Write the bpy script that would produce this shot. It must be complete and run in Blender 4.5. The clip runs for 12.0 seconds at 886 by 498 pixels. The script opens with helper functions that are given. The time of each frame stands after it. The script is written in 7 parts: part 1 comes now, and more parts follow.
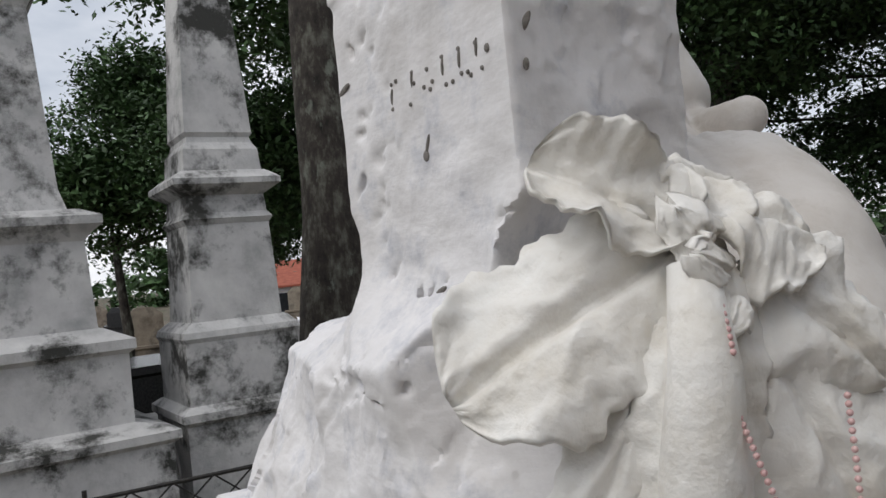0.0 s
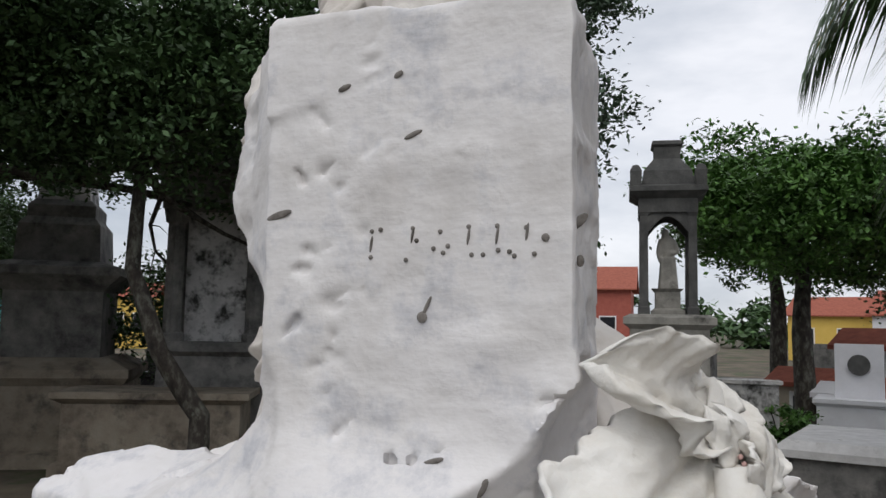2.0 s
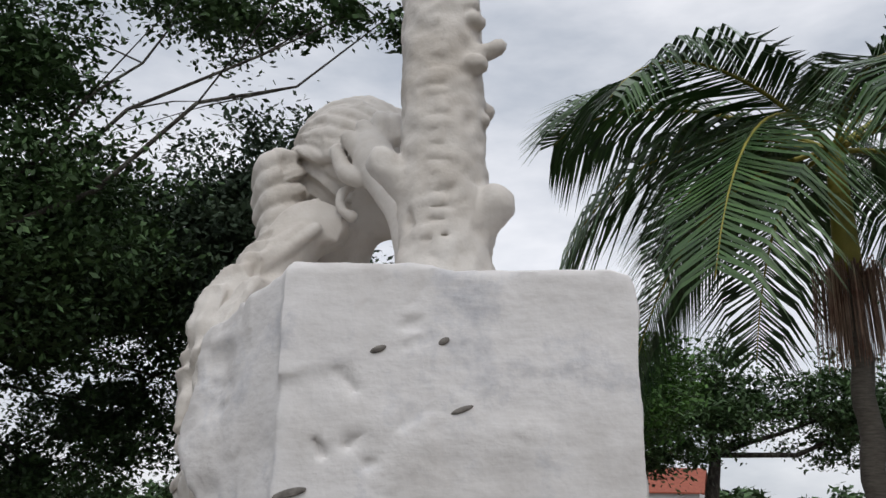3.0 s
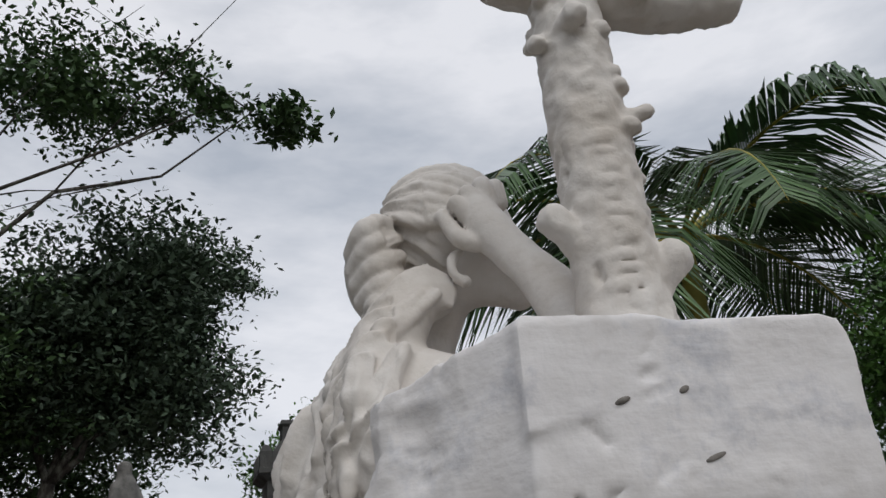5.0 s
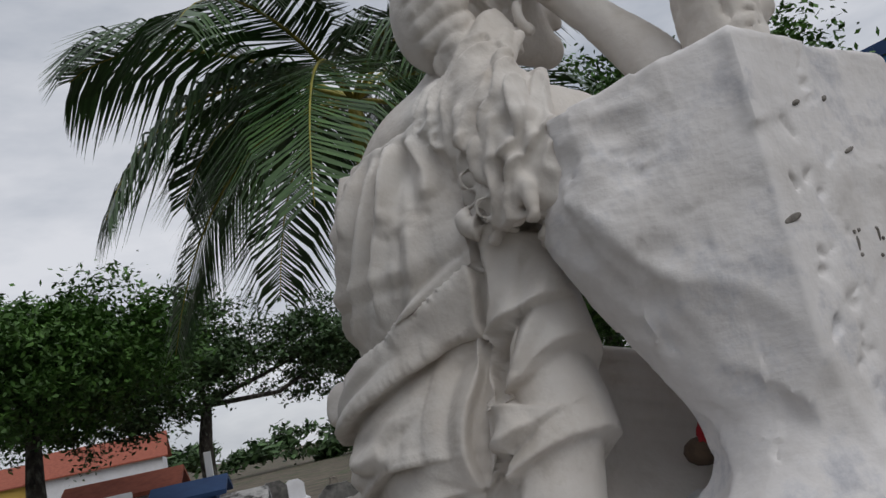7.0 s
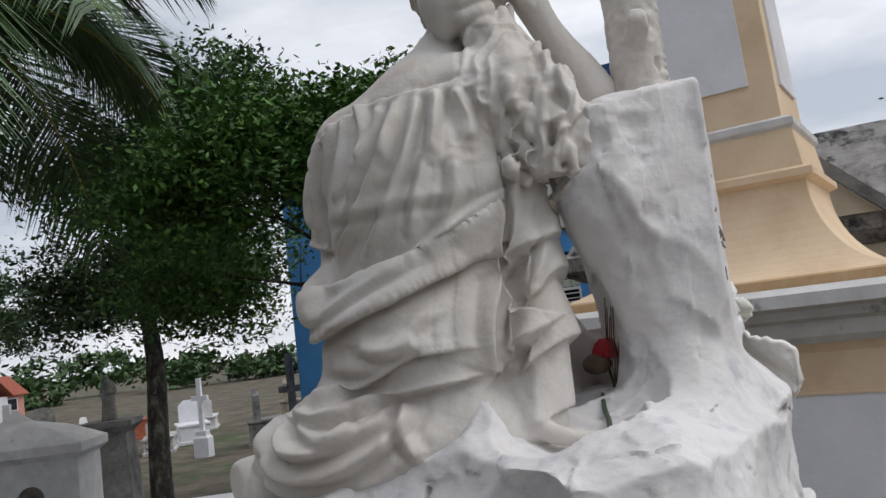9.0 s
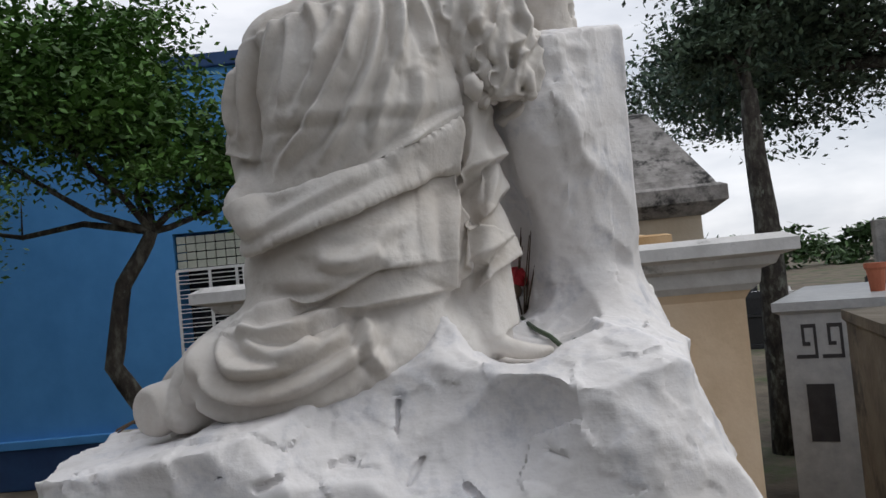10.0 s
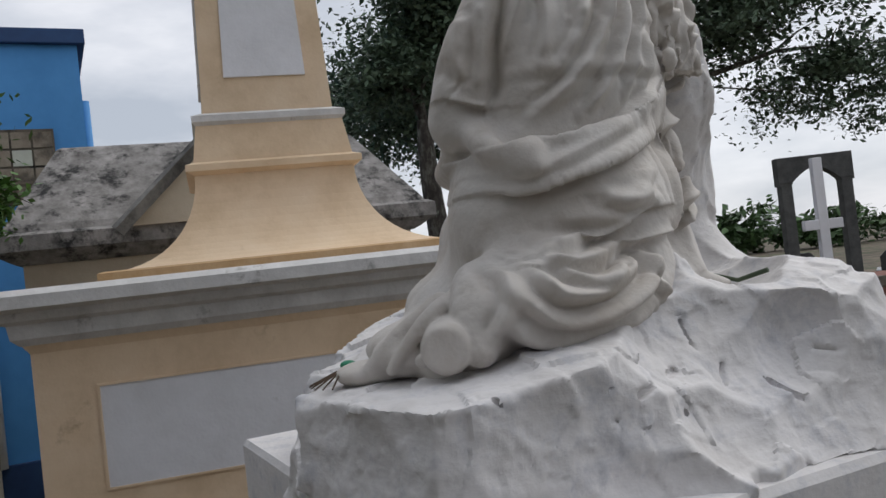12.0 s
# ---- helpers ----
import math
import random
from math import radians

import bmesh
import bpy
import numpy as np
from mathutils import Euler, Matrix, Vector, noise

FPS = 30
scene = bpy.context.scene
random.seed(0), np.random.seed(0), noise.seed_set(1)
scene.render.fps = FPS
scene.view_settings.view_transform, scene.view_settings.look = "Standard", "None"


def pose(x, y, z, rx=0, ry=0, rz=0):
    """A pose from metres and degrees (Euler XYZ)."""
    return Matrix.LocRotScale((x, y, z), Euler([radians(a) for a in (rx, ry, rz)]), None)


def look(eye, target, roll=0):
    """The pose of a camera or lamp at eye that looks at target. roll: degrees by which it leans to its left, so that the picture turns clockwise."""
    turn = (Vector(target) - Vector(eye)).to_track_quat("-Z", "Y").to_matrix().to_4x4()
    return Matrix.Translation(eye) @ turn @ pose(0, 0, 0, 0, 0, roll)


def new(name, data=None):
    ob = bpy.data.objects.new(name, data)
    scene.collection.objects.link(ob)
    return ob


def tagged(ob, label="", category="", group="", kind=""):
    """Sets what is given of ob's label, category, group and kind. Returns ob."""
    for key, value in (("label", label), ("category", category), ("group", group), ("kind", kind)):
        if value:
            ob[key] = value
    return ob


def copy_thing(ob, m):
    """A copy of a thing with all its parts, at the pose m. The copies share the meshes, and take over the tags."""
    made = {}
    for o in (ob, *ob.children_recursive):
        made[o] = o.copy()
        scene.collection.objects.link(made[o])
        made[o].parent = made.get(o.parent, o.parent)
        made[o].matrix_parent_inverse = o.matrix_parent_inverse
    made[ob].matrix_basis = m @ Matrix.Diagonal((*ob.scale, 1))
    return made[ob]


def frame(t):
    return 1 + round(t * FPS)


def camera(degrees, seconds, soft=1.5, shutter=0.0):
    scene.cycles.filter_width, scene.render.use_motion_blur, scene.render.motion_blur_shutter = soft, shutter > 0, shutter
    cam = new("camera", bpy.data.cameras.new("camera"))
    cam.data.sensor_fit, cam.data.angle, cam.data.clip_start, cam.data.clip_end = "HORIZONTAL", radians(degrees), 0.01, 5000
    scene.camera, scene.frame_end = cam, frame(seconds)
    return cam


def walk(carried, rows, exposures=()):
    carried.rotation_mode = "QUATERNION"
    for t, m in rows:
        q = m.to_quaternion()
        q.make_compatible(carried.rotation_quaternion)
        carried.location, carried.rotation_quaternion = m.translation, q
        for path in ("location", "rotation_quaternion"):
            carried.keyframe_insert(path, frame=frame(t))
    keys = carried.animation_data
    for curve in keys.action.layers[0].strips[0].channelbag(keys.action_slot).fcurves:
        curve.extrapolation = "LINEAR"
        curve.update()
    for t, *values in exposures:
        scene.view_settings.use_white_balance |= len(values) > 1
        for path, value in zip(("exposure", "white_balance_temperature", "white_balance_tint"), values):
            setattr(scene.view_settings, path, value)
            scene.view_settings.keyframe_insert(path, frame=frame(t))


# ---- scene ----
cam = camera(57.3, 12.0)
PATH = [
    (0, (0.873, -0.786, 1.553), (-0.861, 0.211, 1.586), -5.5),
    (0.5, (0.789, -0.927, 1.54), (-0.718, 0.389, 1.549), -3.0),
    (1, (0.681, -1.046, 1.584), (-0.591, 0.497, 1.622), 0.0),
    (1.5, (0.578, -1.136, 1.626), (-0.566, 0.503, 1.685), 0.7),
    (2, (0.439, -1.166, 1.678), (-0.397, 0.641, 1.859), 1.1),
    (2.5, (0.213, -1.18, 1.762), (-0.269, 0.708, 2.214), 1.5),
    (3, (0.069, -1.214, 1.808), (-0.135, 0.685, 2.401), 1.4),
    (3.2, (0.014, -1.254, 1.823), (-0.124, 0.632, 2.473), 1.0),
    (4.8, (-0.321, -1.273, 1.806), (-0.144, 0.545, 2.622), -3.8),
    (5, (-0.39, -1.189, 1.778), (-0.182, 0.633, 2.577), -4.4),
    (5.5, (-0.506, -1.081, 1.713), (-0.263, 0.77, 2.431), -6.1),
    (6, (-0.759, -1.081, 1.669), (-0.039, 0.734, 2.104), -9.8),
    (6.5, (-0.941, -1.004, 1.651), (-0.03, 0.741, 2.008), -10.4),
    (6.7, (-0.999, -0.962, 1.671), (-0.032, 0.748, 2.046), -10.9),
    (8.3, (-1.61, -0.614, 1.666), (0.059, 0.47, 1.861), -12.5),
    (8.5, (-1.668, -0.55, 1.649), (0.064, 0.431, 1.838), -10.9),
    (9, (-1.843, -0.403, 1.64), (0.002, 0.342, 1.842), -6.9),
    (9.5, (-1.95, -0.199, 1.623), (0.013, 0.158, 1.76), -7.7),
    (10, (-1.908, 0.052, 1.577), (0.09, 0.108, 1.649), -5.4),
    (10.5, (-1.857, 0.351, 1.571), (0.129, 0.133, 1.662), -1.5),
    (11, (-1.934, 0.645, 1.603), (0.022, 0.236, 1.695), -2.6),
    (11.5, (-1.909, 0.923, 1.584), (-0.002, 0.325, 1.665), -3.7),
    (12, (-1.753, 1.238, 1.536), (0.041, 0.354, 1.577), -6.5),
]
walk(cam, [(t, look(eye, target, roll)) for t, eye, target, roll in PATH],
     exposures=((0, 0.22), (3.2, 0.08), (5.5, -0.15), (6.5, -0.30), (8.4, 0.10), (10.0, 0.20), (12.0, 0.10)))


# ---- world and light ----
world = bpy.data.worlds.new("overcast_sky")
scene.world = world
world.use_nodes = True
wn, wl = world.node_tree.nodes, world.node_tree.links
wn.clear()
w_out = wn.new("ShaderNodeOutputWorld")
w_sky = wn.new("ShaderNodeTexSky")
w_sky.sky_type, w_sky.sun_disc = "NISHITA", False
w_sky.sun_elevation, w_sky.sun_rotation = radians(50), radians(170)
w_bg1, w_bg2, w_mix = wn.new("ShaderNodeBackground"), wn.new("ShaderNodeBackground"), wn.new("ShaderNodeMixShader")
w_co, w_map, w_noise, w_ramp = wn.new("ShaderNodeTexCoord"), wn.new("ShaderNodeMapping"), wn.new("ShaderNodeTexNoise"), wn.new("ShaderNodeValToRGB")
w_map.inputs["Scale"].default_value = (1.4, 1.4, 4.0)
w_noise.inputs["Scale"].default_value, w_noise.inputs["Detail"].default_value, w_noise.inputs["Roughness"].default_value = 1.7, 6, 0.55
w_ramp.color_ramp.elements[0].position, w_ramp.color_ramp.elements[0].color = 0.36, (0.46, 0.50, 0.57, 1)
w_ramp.color_ramp.elements[1].position, w_ramp.color_ramp.elements[1].color = 0.62, (0.84, 0.85, 0.895, 1)
w_bg1.inputs["Strength"].default_value, w_bg2.inputs["Strength"].default_value = 0.1, 1.04
w_mix.inputs[0].default_value = 0.9
wl.new(w_co.outputs["Generated"], w_map.inputs["Vector"])
wl.new(w_map.outputs["Vector"], w_noise.inputs["Vector"])
wl.new(w_noise.outputs["Fac"], w_ramp.inputs["Fac"])
wl.new(w_sky.outputs["Color"], w_bg1.inputs["Color"])
wl.new(w_ramp.outputs["Color"], w_bg2.inputs["Color"])
wl.new(w_bg1.outputs[0], w_mix.inputs[1])
wl.new(w_bg2.outputs[0], w_mix.inputs[2])
wl.new(w_mix.outputs[0], w_out.inputs["Surface"])
sun = new("sun", bpy.data.lights.new("sun", "SUN"))
sun.data.energy, sun.data.angle, sun.data.color = 1.1, radians(48), (1.0, 0.97, 0.92)
sun.matrix_world = look((1.5, -9, 11), (0, 0, 0))


# ---- materials ----
def mat(name, colors, scale=8.0, rough=0.8, bump=0.2, bump_scale=60.0, metal=0.0, vary=0.0, detail=6, stain=None, stain_at=(0.55, 0.7), stain_scale=1.5, streak=1.0, spec=0.4, tool=0.0):
    """A weathered surface: two or three base colours mixed by broad noise, fine grain, optional stains and relief."""
    m = bpy.data.materials.new(name)
    m.use_nodes = True
    nodes, links = m.node_tree.nodes, m.node_tree.links
    b = nodes["Principled BSDF"]
    co, mp = nodes.new("ShaderNodeTexCoord"), nodes.new("ShaderNodeMapping")
    mp.inputs["Scale"].default_value = (1, 1, streak)
    links.new(co.outputs["Object"], mp.inputs["Vector"])
    n1, n2 = nodes.new("ShaderNodeTexNoise"), nodes.new("ShaderNodeTexNoise")
    n1.inputs["Scale"].default_value, n1.inputs["Detail"].default_value = scale, detail
    n1.inputs["Roughness"].default_value = 0.65
    n2.inputs["Scale"].default_value, n2.inputs["Detail"].default_value = bump_scale, 8
    links.new(mp.outputs[0], n1.inputs["Vector"])
    links.new(co.outputs["Object"], n2.inputs["Vector"])
    ramp = nodes.new("ShaderNodeValToRGB")
    while len(ramp.color_ramp.elements) < len(colors):
        ramp.color_ramp.elements.new(0.5)
    for k, c in enumerate(colors):
        ramp.color_ramp.elements[k].position = 0.32 + 0.36 * k / max(1, len(colors) - 1)
        ramp.color_ramp.elements[k].color = (*c, 1)
    links.new(n1.outputs["Fac"], ramp.inputs["Fac"])
    color = ramp.outputs["Color"]
    if stain:
        n3, r3, mx = nodes.new("ShaderNodeTexNoise"), nodes.new("ShaderNodeMapRange"), nodes.new("ShaderNodeMix")
        mx.data_type = "RGBA"
        n3.inputs["Scale"].default_value, n3.inputs["Detail"].default_value, n3.inputs["Roughness"].default_value = stain_scale, 9, 0.7
        links.new(mp.outputs[0], n3.inputs["Vector"])
        r3.inputs["From Min"].default_value, r3.inputs["From Max"].default_value = stain_at
        links.new(n3.outputs["Fac"], r3.inputs["Value"])
        links.new(r3.outputs["Result"], mx.inputs["Factor"])
        links.new(color, mx.inputs["A"])
        mx.inputs["B"].default_value = (*stain, 1)
        color = mx.outputs["Result"]
    if vary:
        info, hsv, mr = nodes.new("ShaderNodeNewGeometry"), nodes.new("ShaderNodeHueSaturation"), nodes.new("ShaderNodeMapRange")
        mr.inputs["To Min"].default_value, mr.inputs["To Max"].default_value = 1 - vary, 1 + vary
        links.new(info.outputs["Random Per Island"], mr.inputs["Value"])
        links.new(mr.outputs["Result"], hsv.inputs["Value"])
        links.new(color, hsv.inputs["Color"])
        color = hsv.outputs["Color"]
    links.new(color, b.inputs["Base Color"])
    b.inputs["Roughness"].default_value, b.inputs["Metallic"].default_value = rough, metal
    b.inputs["Specular IOR Level"].default_value = spec
    if bump:
        bp = nodes.new("ShaderNodeBump")
        bp.inputs["Strength"].default_value, bp.inputs["Distance"].default_value = bump, 0.01
        links.new(n2.outputs["Fac"], bp.inputs["Height"])
        n4, bp2 = nodes.new("ShaderNodeTexNoise"), nodes.new("ShaderNodeBump")
        n4.inputs["Scale"].default_value, n4.inputs["Detail"].default_value = bump_scale * 0.22, 5
        bp2.inputs["Strength"].default_value, bp2.inputs["Distance"].default_value = min(1.0, bump * 1.2), 0.02
        links.new(co.outputs["Object"], n4.inputs["Vector"])
        links.new(n4.outputs["Fac"], bp2.inputs["Height"])
        links.new(bp.outputs[0], bp2.inputs["Normal"])
        links.new(bp2.outputs[0], b.inputs["Normal"])
        if tool:
            turn, n5, bp3 = nodes.new("ShaderNodeMapping"), nodes.new("ShaderNodeTexNoise"), nodes.new("ShaderNodeBump")
            turn.inputs["Rotation"].default_value, turn.inputs["Scale"].default_value = (0.2, 0.35, 0.3), (14, 14, 62)
            n5.inputs["Scale"].default_value, n5.inputs["Detail"].default_value = 1.0, 3
            bp3.inputs["Strength"].default_value, bp3.inputs["Distance"].default_value = tool, 0.012
            links.new(co.outputs["Object"], turn.inputs["Vector"])
            links.new(turn.outputs[0], n5.inputs["Vector"])
            links.new(n5.outputs["Fac"], bp3.inputs["Height"])
            links.new(bp2.outputs[0], bp3.inputs["Normal"])
            links.new(bp3.outputs[0], b.inputs["Normal"])
    return m


MARBLE = mat("weathered_white_marble", [(0.60, 0.575, 0.56), (0.72, 0.70, 0.695), (0.765, 0.745, 0.75)], 5, 0.65, 0.11, 90, stain=(0.46, 0.465, 0.50), stain_at=(0.52, 0.72), stain_scale=10, tool=0.10)
STATUE = mat("warm_white_marble", [(0.51, 0.46, 0.405), (0.61, 0.572, 0.53), (0.665, 0.638, 0.605)], 4.5, 0.58, 0.12, 130, stain=(0.44, 0.40, 0.35), stain_at=(0.56, 0.8), stain_scale=11)
LEAFSTONE = mat("cracked_ivory_marble", [(0.64, 0.60, 0.53), (0.76, 0.735, 0.69), (0.80, 0.79, 0.76)], 9, 0.65, 0.22, 110, stain=(0.42, 0.38, 0.32), stain_at=(0.6, 0.8), stain_scale=14)
# dark tone standing for the shade inside the slab's pits and letter strokes
HOLE = mat("shade_in_hole", [(0.10, 0.09, 0.08), (0.26, 0.24, 0.22)], 60, 0.95, 0.3)
PLASTER = mat("stained_grey_plaster", [(0.36, 0.36, 0.35), (0.54, 0.53, 0.52), (0.64, 0.63, 0.61)], 3, 0.9, 0.3, 50, stain=(0.05, 0.05, 0.045), stain_at=(0.49, 0.61), stain_scale=2.3)
GREYSTONE = mat("sooty_grey_stone", [(0.10, 0.10, 0.095), (0.19, 0.185, 0.175), (0.28, 0.27, 0.25)], 3, 0.9, 0.4, 40, stain=(0.03, 0.03, 0.03), stain_at=(0.5, 0.7), stain_scale=2)
MIDSTONE = mat("weathered_grey_brown_stone", [(0.17, 0.165, 0.15), (0.27, 0.26, 0.235), (0.35, 0.335, 0.305)], 4, 0.9, 0.35, 45, stain=(0.06, 0.058, 0.05), stain_at=(0.55, 0.7), stain_scale=2.5)
DARKSTONE = mat("blackened_stone", [(0.05, 0.05, 0.05), (0.11, 0.11, 0.105)], 4, 0.85, 0.4, 40)
BROWNSTONE = mat("ochre_stone", [(0.16, 0.13, 0.10), (0.27, 0.23, 0.18), (0.33, 0.29, 0.23)], 3, 0.9, 0.4, 40, stain=(0.05, 0.045, 0.04), stain_at=(0.52, 0.7), stain_scale=2)
TAN = mat("tan_painted_plaster", [(0.62, 0.46, 0.30), (0.72, 0.55, 0.375), (0.76, 0.60, 0.43)], 2.5, 0.85, 0.12, 60, stain=(0.34, 0.23, 0.13), stain_at=(0.64, 0.8), stain_scale=3)
OCHRE = mat("rusty_ochre_plaster", [(0.42, 0.26, 0.12), (0.55, 0.38, 0.22)], 5, 0.9, 0.2, 60)
WHITEPLASTER = mat("dull_white_plaster", [(0.64, 0.64, 0.66), (0.74, 0.74, 0.77)], 3, 0.85, 0.12, 60, stain=(0.35, 0.33, 0.31), stain_at=(0.66, 0.85), stain_scale=4)
CORNICE = mat("dirty_white_cornice", [(0.50, 0.49, 0.48), (0.66, 0.65, 0.64)], 6, 0.85, 0.2, 60, stain=(0.13, 0.12, 0.11), stain_at=(0.6, 0.75), stain_scale=5)
BLUE = mat("bright_blue_paint", [(0.07, 0.27, 0.60), (0.09, 0.32, 0.68)], 1.5, 0.7, 0.08, 60)
DARKBLUE = mat("dark_blue_paint", [(0.02, 0.05, 0.14), (0.03, 0.08, 0.2)], 2, 0.7, 0.1)
WHITE = mat("white_paint", [(0.72, 0.72, 0.72), (0.8, 0.8, 0.8)], 5, 0.6, 0.1)
ROOFGREY = mat("lichen_stained_concrete", [(0.14, 0.13, 0.125), (0.25, 0.24, 0.23), (0.36, 0.34, 0.33)], 5, 0.95, 0.5, 30, stain=(0.03, 0.03, 0.03), stain_at=(0.5, 0.62), stain_scale=4)
MAUSWALL = mat("yellowed_cracked_plaster", [(0.44, 0.37, 0.28), (0.55, 0.49, 0.39)], 2, 0.9, 0.2, 50, stain=(0.12, 0.10, 0.08), stain_at=(0.62, 0.7), stain_scale=1.6)
ROOFRED = mat("red_clay_tiles", [(0.24, 0.07, 0.045), (0.36, 0.11, 0.07)], 6, 0.9, 0.4, 20)
BRICKRED = mat("red_brick_wall", [(0.30, 0.08, 0.06), (0.38, 0.11, 0.08)], 4, 0.9, 0.3, 30)
PINK = mat("salmon_paint", [(0.55, 0.28, 0.22), (0.62, 0.33, 0.27)], 2, 0.85, 0.1)
YELLOW = mat("yellow_paint", [(0.62, 0.42, 0.09), (0.68, 0.48, 0.12)], 2, 0.85, 0.1)
TEAL = mat("teal_paint", [(0.10, 0.42, 0.42), (0.14, 0.48, 0.48)], 2, 0.85, 0.1)
GREENPAINT = mat("green_paint", [(0.03, 0.22, 0.12), (0.04, 0.27, 0.15)], 2, 0.8, 0.1)
GRANITE = mat("polished_dark_granite", [(0.02, 0.02, 0.022), (0.05, 0.05, 0.05)], 60, 0.25, 0.02)
IRON = mat("black_wrought_iron", [(0.02, 0.02, 0.02), (0.05, 0.045, 0.04)], 30, 0.6, 0.3, 80, metal=0.3)
GLASSDARK = mat("dark_window_glass", [(0.015, 0.017, 0.02), (0.03, 0.03, 0.035)], 3, 0.12, 0.0)
GLASSBLOCK = mat("milky_glass_block", [(0.42, 0.44, 0.38), (0.56, 0.58, 0.50)], 4, 0.3, 0.05)
BARK = mat("lichen_spotted_bark", [(0.018, 0.016, 0.014), (0.05, 0.042, 0.035), (0.14, 0.14, 0.115)], 11, 0.95, 1.0, 18, streak=0.5, stain=(0.16, 0.17, 0.14), stain_at=(0.58, 0.66), stain_scale=7)
PALMBARK = mat("ringed_palm_bark", [(0.10, 0.085, 0.07), (0.20, 0.18, 0.155)], 10, 0.9, 0.6, 30, streak=6)
CROWNSHAFT = mat("yellow_green_palm_sheath", [(0.22, 0.22, 0.04), (0.42, 0.34, 0.07)], 4, 0.5, 0.1)
STRANDS = mat("red_brown_palm_strands", [(0.16, 0.07, 0.05), (0.42, 0.30, 0.22)], 4, 0.9, 0.0, vary=0.4)
LEAF = mat("dark_green_leaves", [(0.036, 0.070, 0.028), (0.072, 0.130, 0.045)], 2, 0.55, 0.0, vary=0.5, spec=0.3)
LEAFBRIGHT = mat("fresh_green_leaves", [(0.04, 0.10, 0.02), (0.085, 0.18, 0.035)], 2, 0.55, 0.0, vary=0.45, spec=0.3)
LEAFBLUE = mat("grey_green_leaves", [(0.055, 0.085, 0.058), (0.10, 0.145, 0.088)], 2, 0.6, 0.0, vary=0.5, spec=0.3)
PALMLEAF = mat("palm_leaflets", [(0.04, 0.085, 0.03), (0.075, 0.14, 0.045)], 2, 0.4, 0.0, vary=0.4)
SOIL = mat("dry_soil_with_litter", [(0.05, 0.04, 0.03), (0.11, 0.09, 0.065), (0.17, 0.14, 0.10)], 0.8, 1.0, 0.8, 18, stain=(0.05, 0.075, 0.025), stain_at=(0.52, 0.62), stain_scale=0.5)
CONCRETE = mat("old_concrete_steps", [(0.34, 0.30, 0.24), (0.46, 0.42, 0.35)], 3, 0.9, 0.3, 40, stain=(0.15, 0.13, 0.1), stain_at=(0.6, 0.75), stain_scale=3)
BROWNWALL = mat("mossy_concrete_and_niche_shade", [(0.10, 0.085, 0.065), (0.17, 0.15, 0.12)], 4, 0.95, 0.5, 30, stain=(0.03, 0.03, 0.028), stain_at=(0.5, 0.65), stain_scale=3)
TERRACOTTA = mat("terracotta_block", [(0.30, 0.09, 0.05), (0.38, 0.13, 0.07)], 5, 0.9, 0.3)
TILEGREY = mat("grey_patterned_tile", [(0.30, 0.31, 0.32), (0.42, 0.43, 0.44)], 8, 0.4, 0.1)
TILEBLACK = mat("black_tile_line", [(0.02, 0.02, 0.025), (0.04, 0.04, 0.045)], 8, 0.4, 0.1)
REDPETAL = mat("deep_red_fabric_petal", [(0.30, 0.012, 0.02), (0.48, 0.025, 0.035)], 12, 0.7, 0.2)
STEMGREEN = mat("faded_green_plastic_stem", [(0.04, 0.07, 0.035), (0.08, 0.11, 0.06)], 20, 0.5, 0.1)
TWIG = mat("dry_brown_twig", [(0.06, 0.04, 0.03), (0.13, 0.09, 0.06)], 20, 0.9, 0.2)
BEAD = mat("pale_pink_bead", [(0.55, 0.33, 0.32), (0.66, 0.44, 0.42)], 30, 0.3, 0.0)
BLACKPLASTIC = mat("black_plastic", [(0.015, 0.015, 0.015), (0.03, 0.03, 0.03)], 10, 0.4, 0.0)
SKINPAINT = mat("painted_plaster_tan", [(0.42, 0.24, 0.15), (0.48, 0.28, 0.18)], 10, 0.5, 0.0)
WOOD = mat("weathered_wood", [(0.16, 0.11, 0.08), (0.26, 0.19, 0.14)], 6, 0.85, 0.3)
REDBROWN = mat("red_brown_masonry", [(0.16, 0.07, 0.055), (0.24, 0.11, 0.085)], 4, 0.9, 0.3)
GALV = mat("galvanised_steel", [(0.36, 0.37, 0.38), (0.45, 0.46, 0.47)], 8, 0.45, 0.0, metal=0.7)


# ---- mesh helpers ----
def thing(name, at, label, category, group="", kind="", rz=0.0):
    ob = new(name)
    ob.matrix_world = pose(*at, 0, 0, rz)
    return tagged(ob, label, category, group, kind)


def finish(name, me, material, smooth=False):
    me.materials.append(material)
    if smooth:
        me.polygons.foreach_set("use_smooth", [True] * len(me.polygons))
    return new(name, me)


def part(name, bm, material, parent=None, label="", smooth=False):
    me = bpy.data.meshes.new(name)
    bmesh.ops.recalc_face_normals(bm, faces=bm.faces)
    bm.to_mesh(me)
    bm.free()
    ob = finish(name, me, material, smooth)
    if parent is not None:
        ob.parent = parent
    if label:
        ob["label"] = label
    return ob


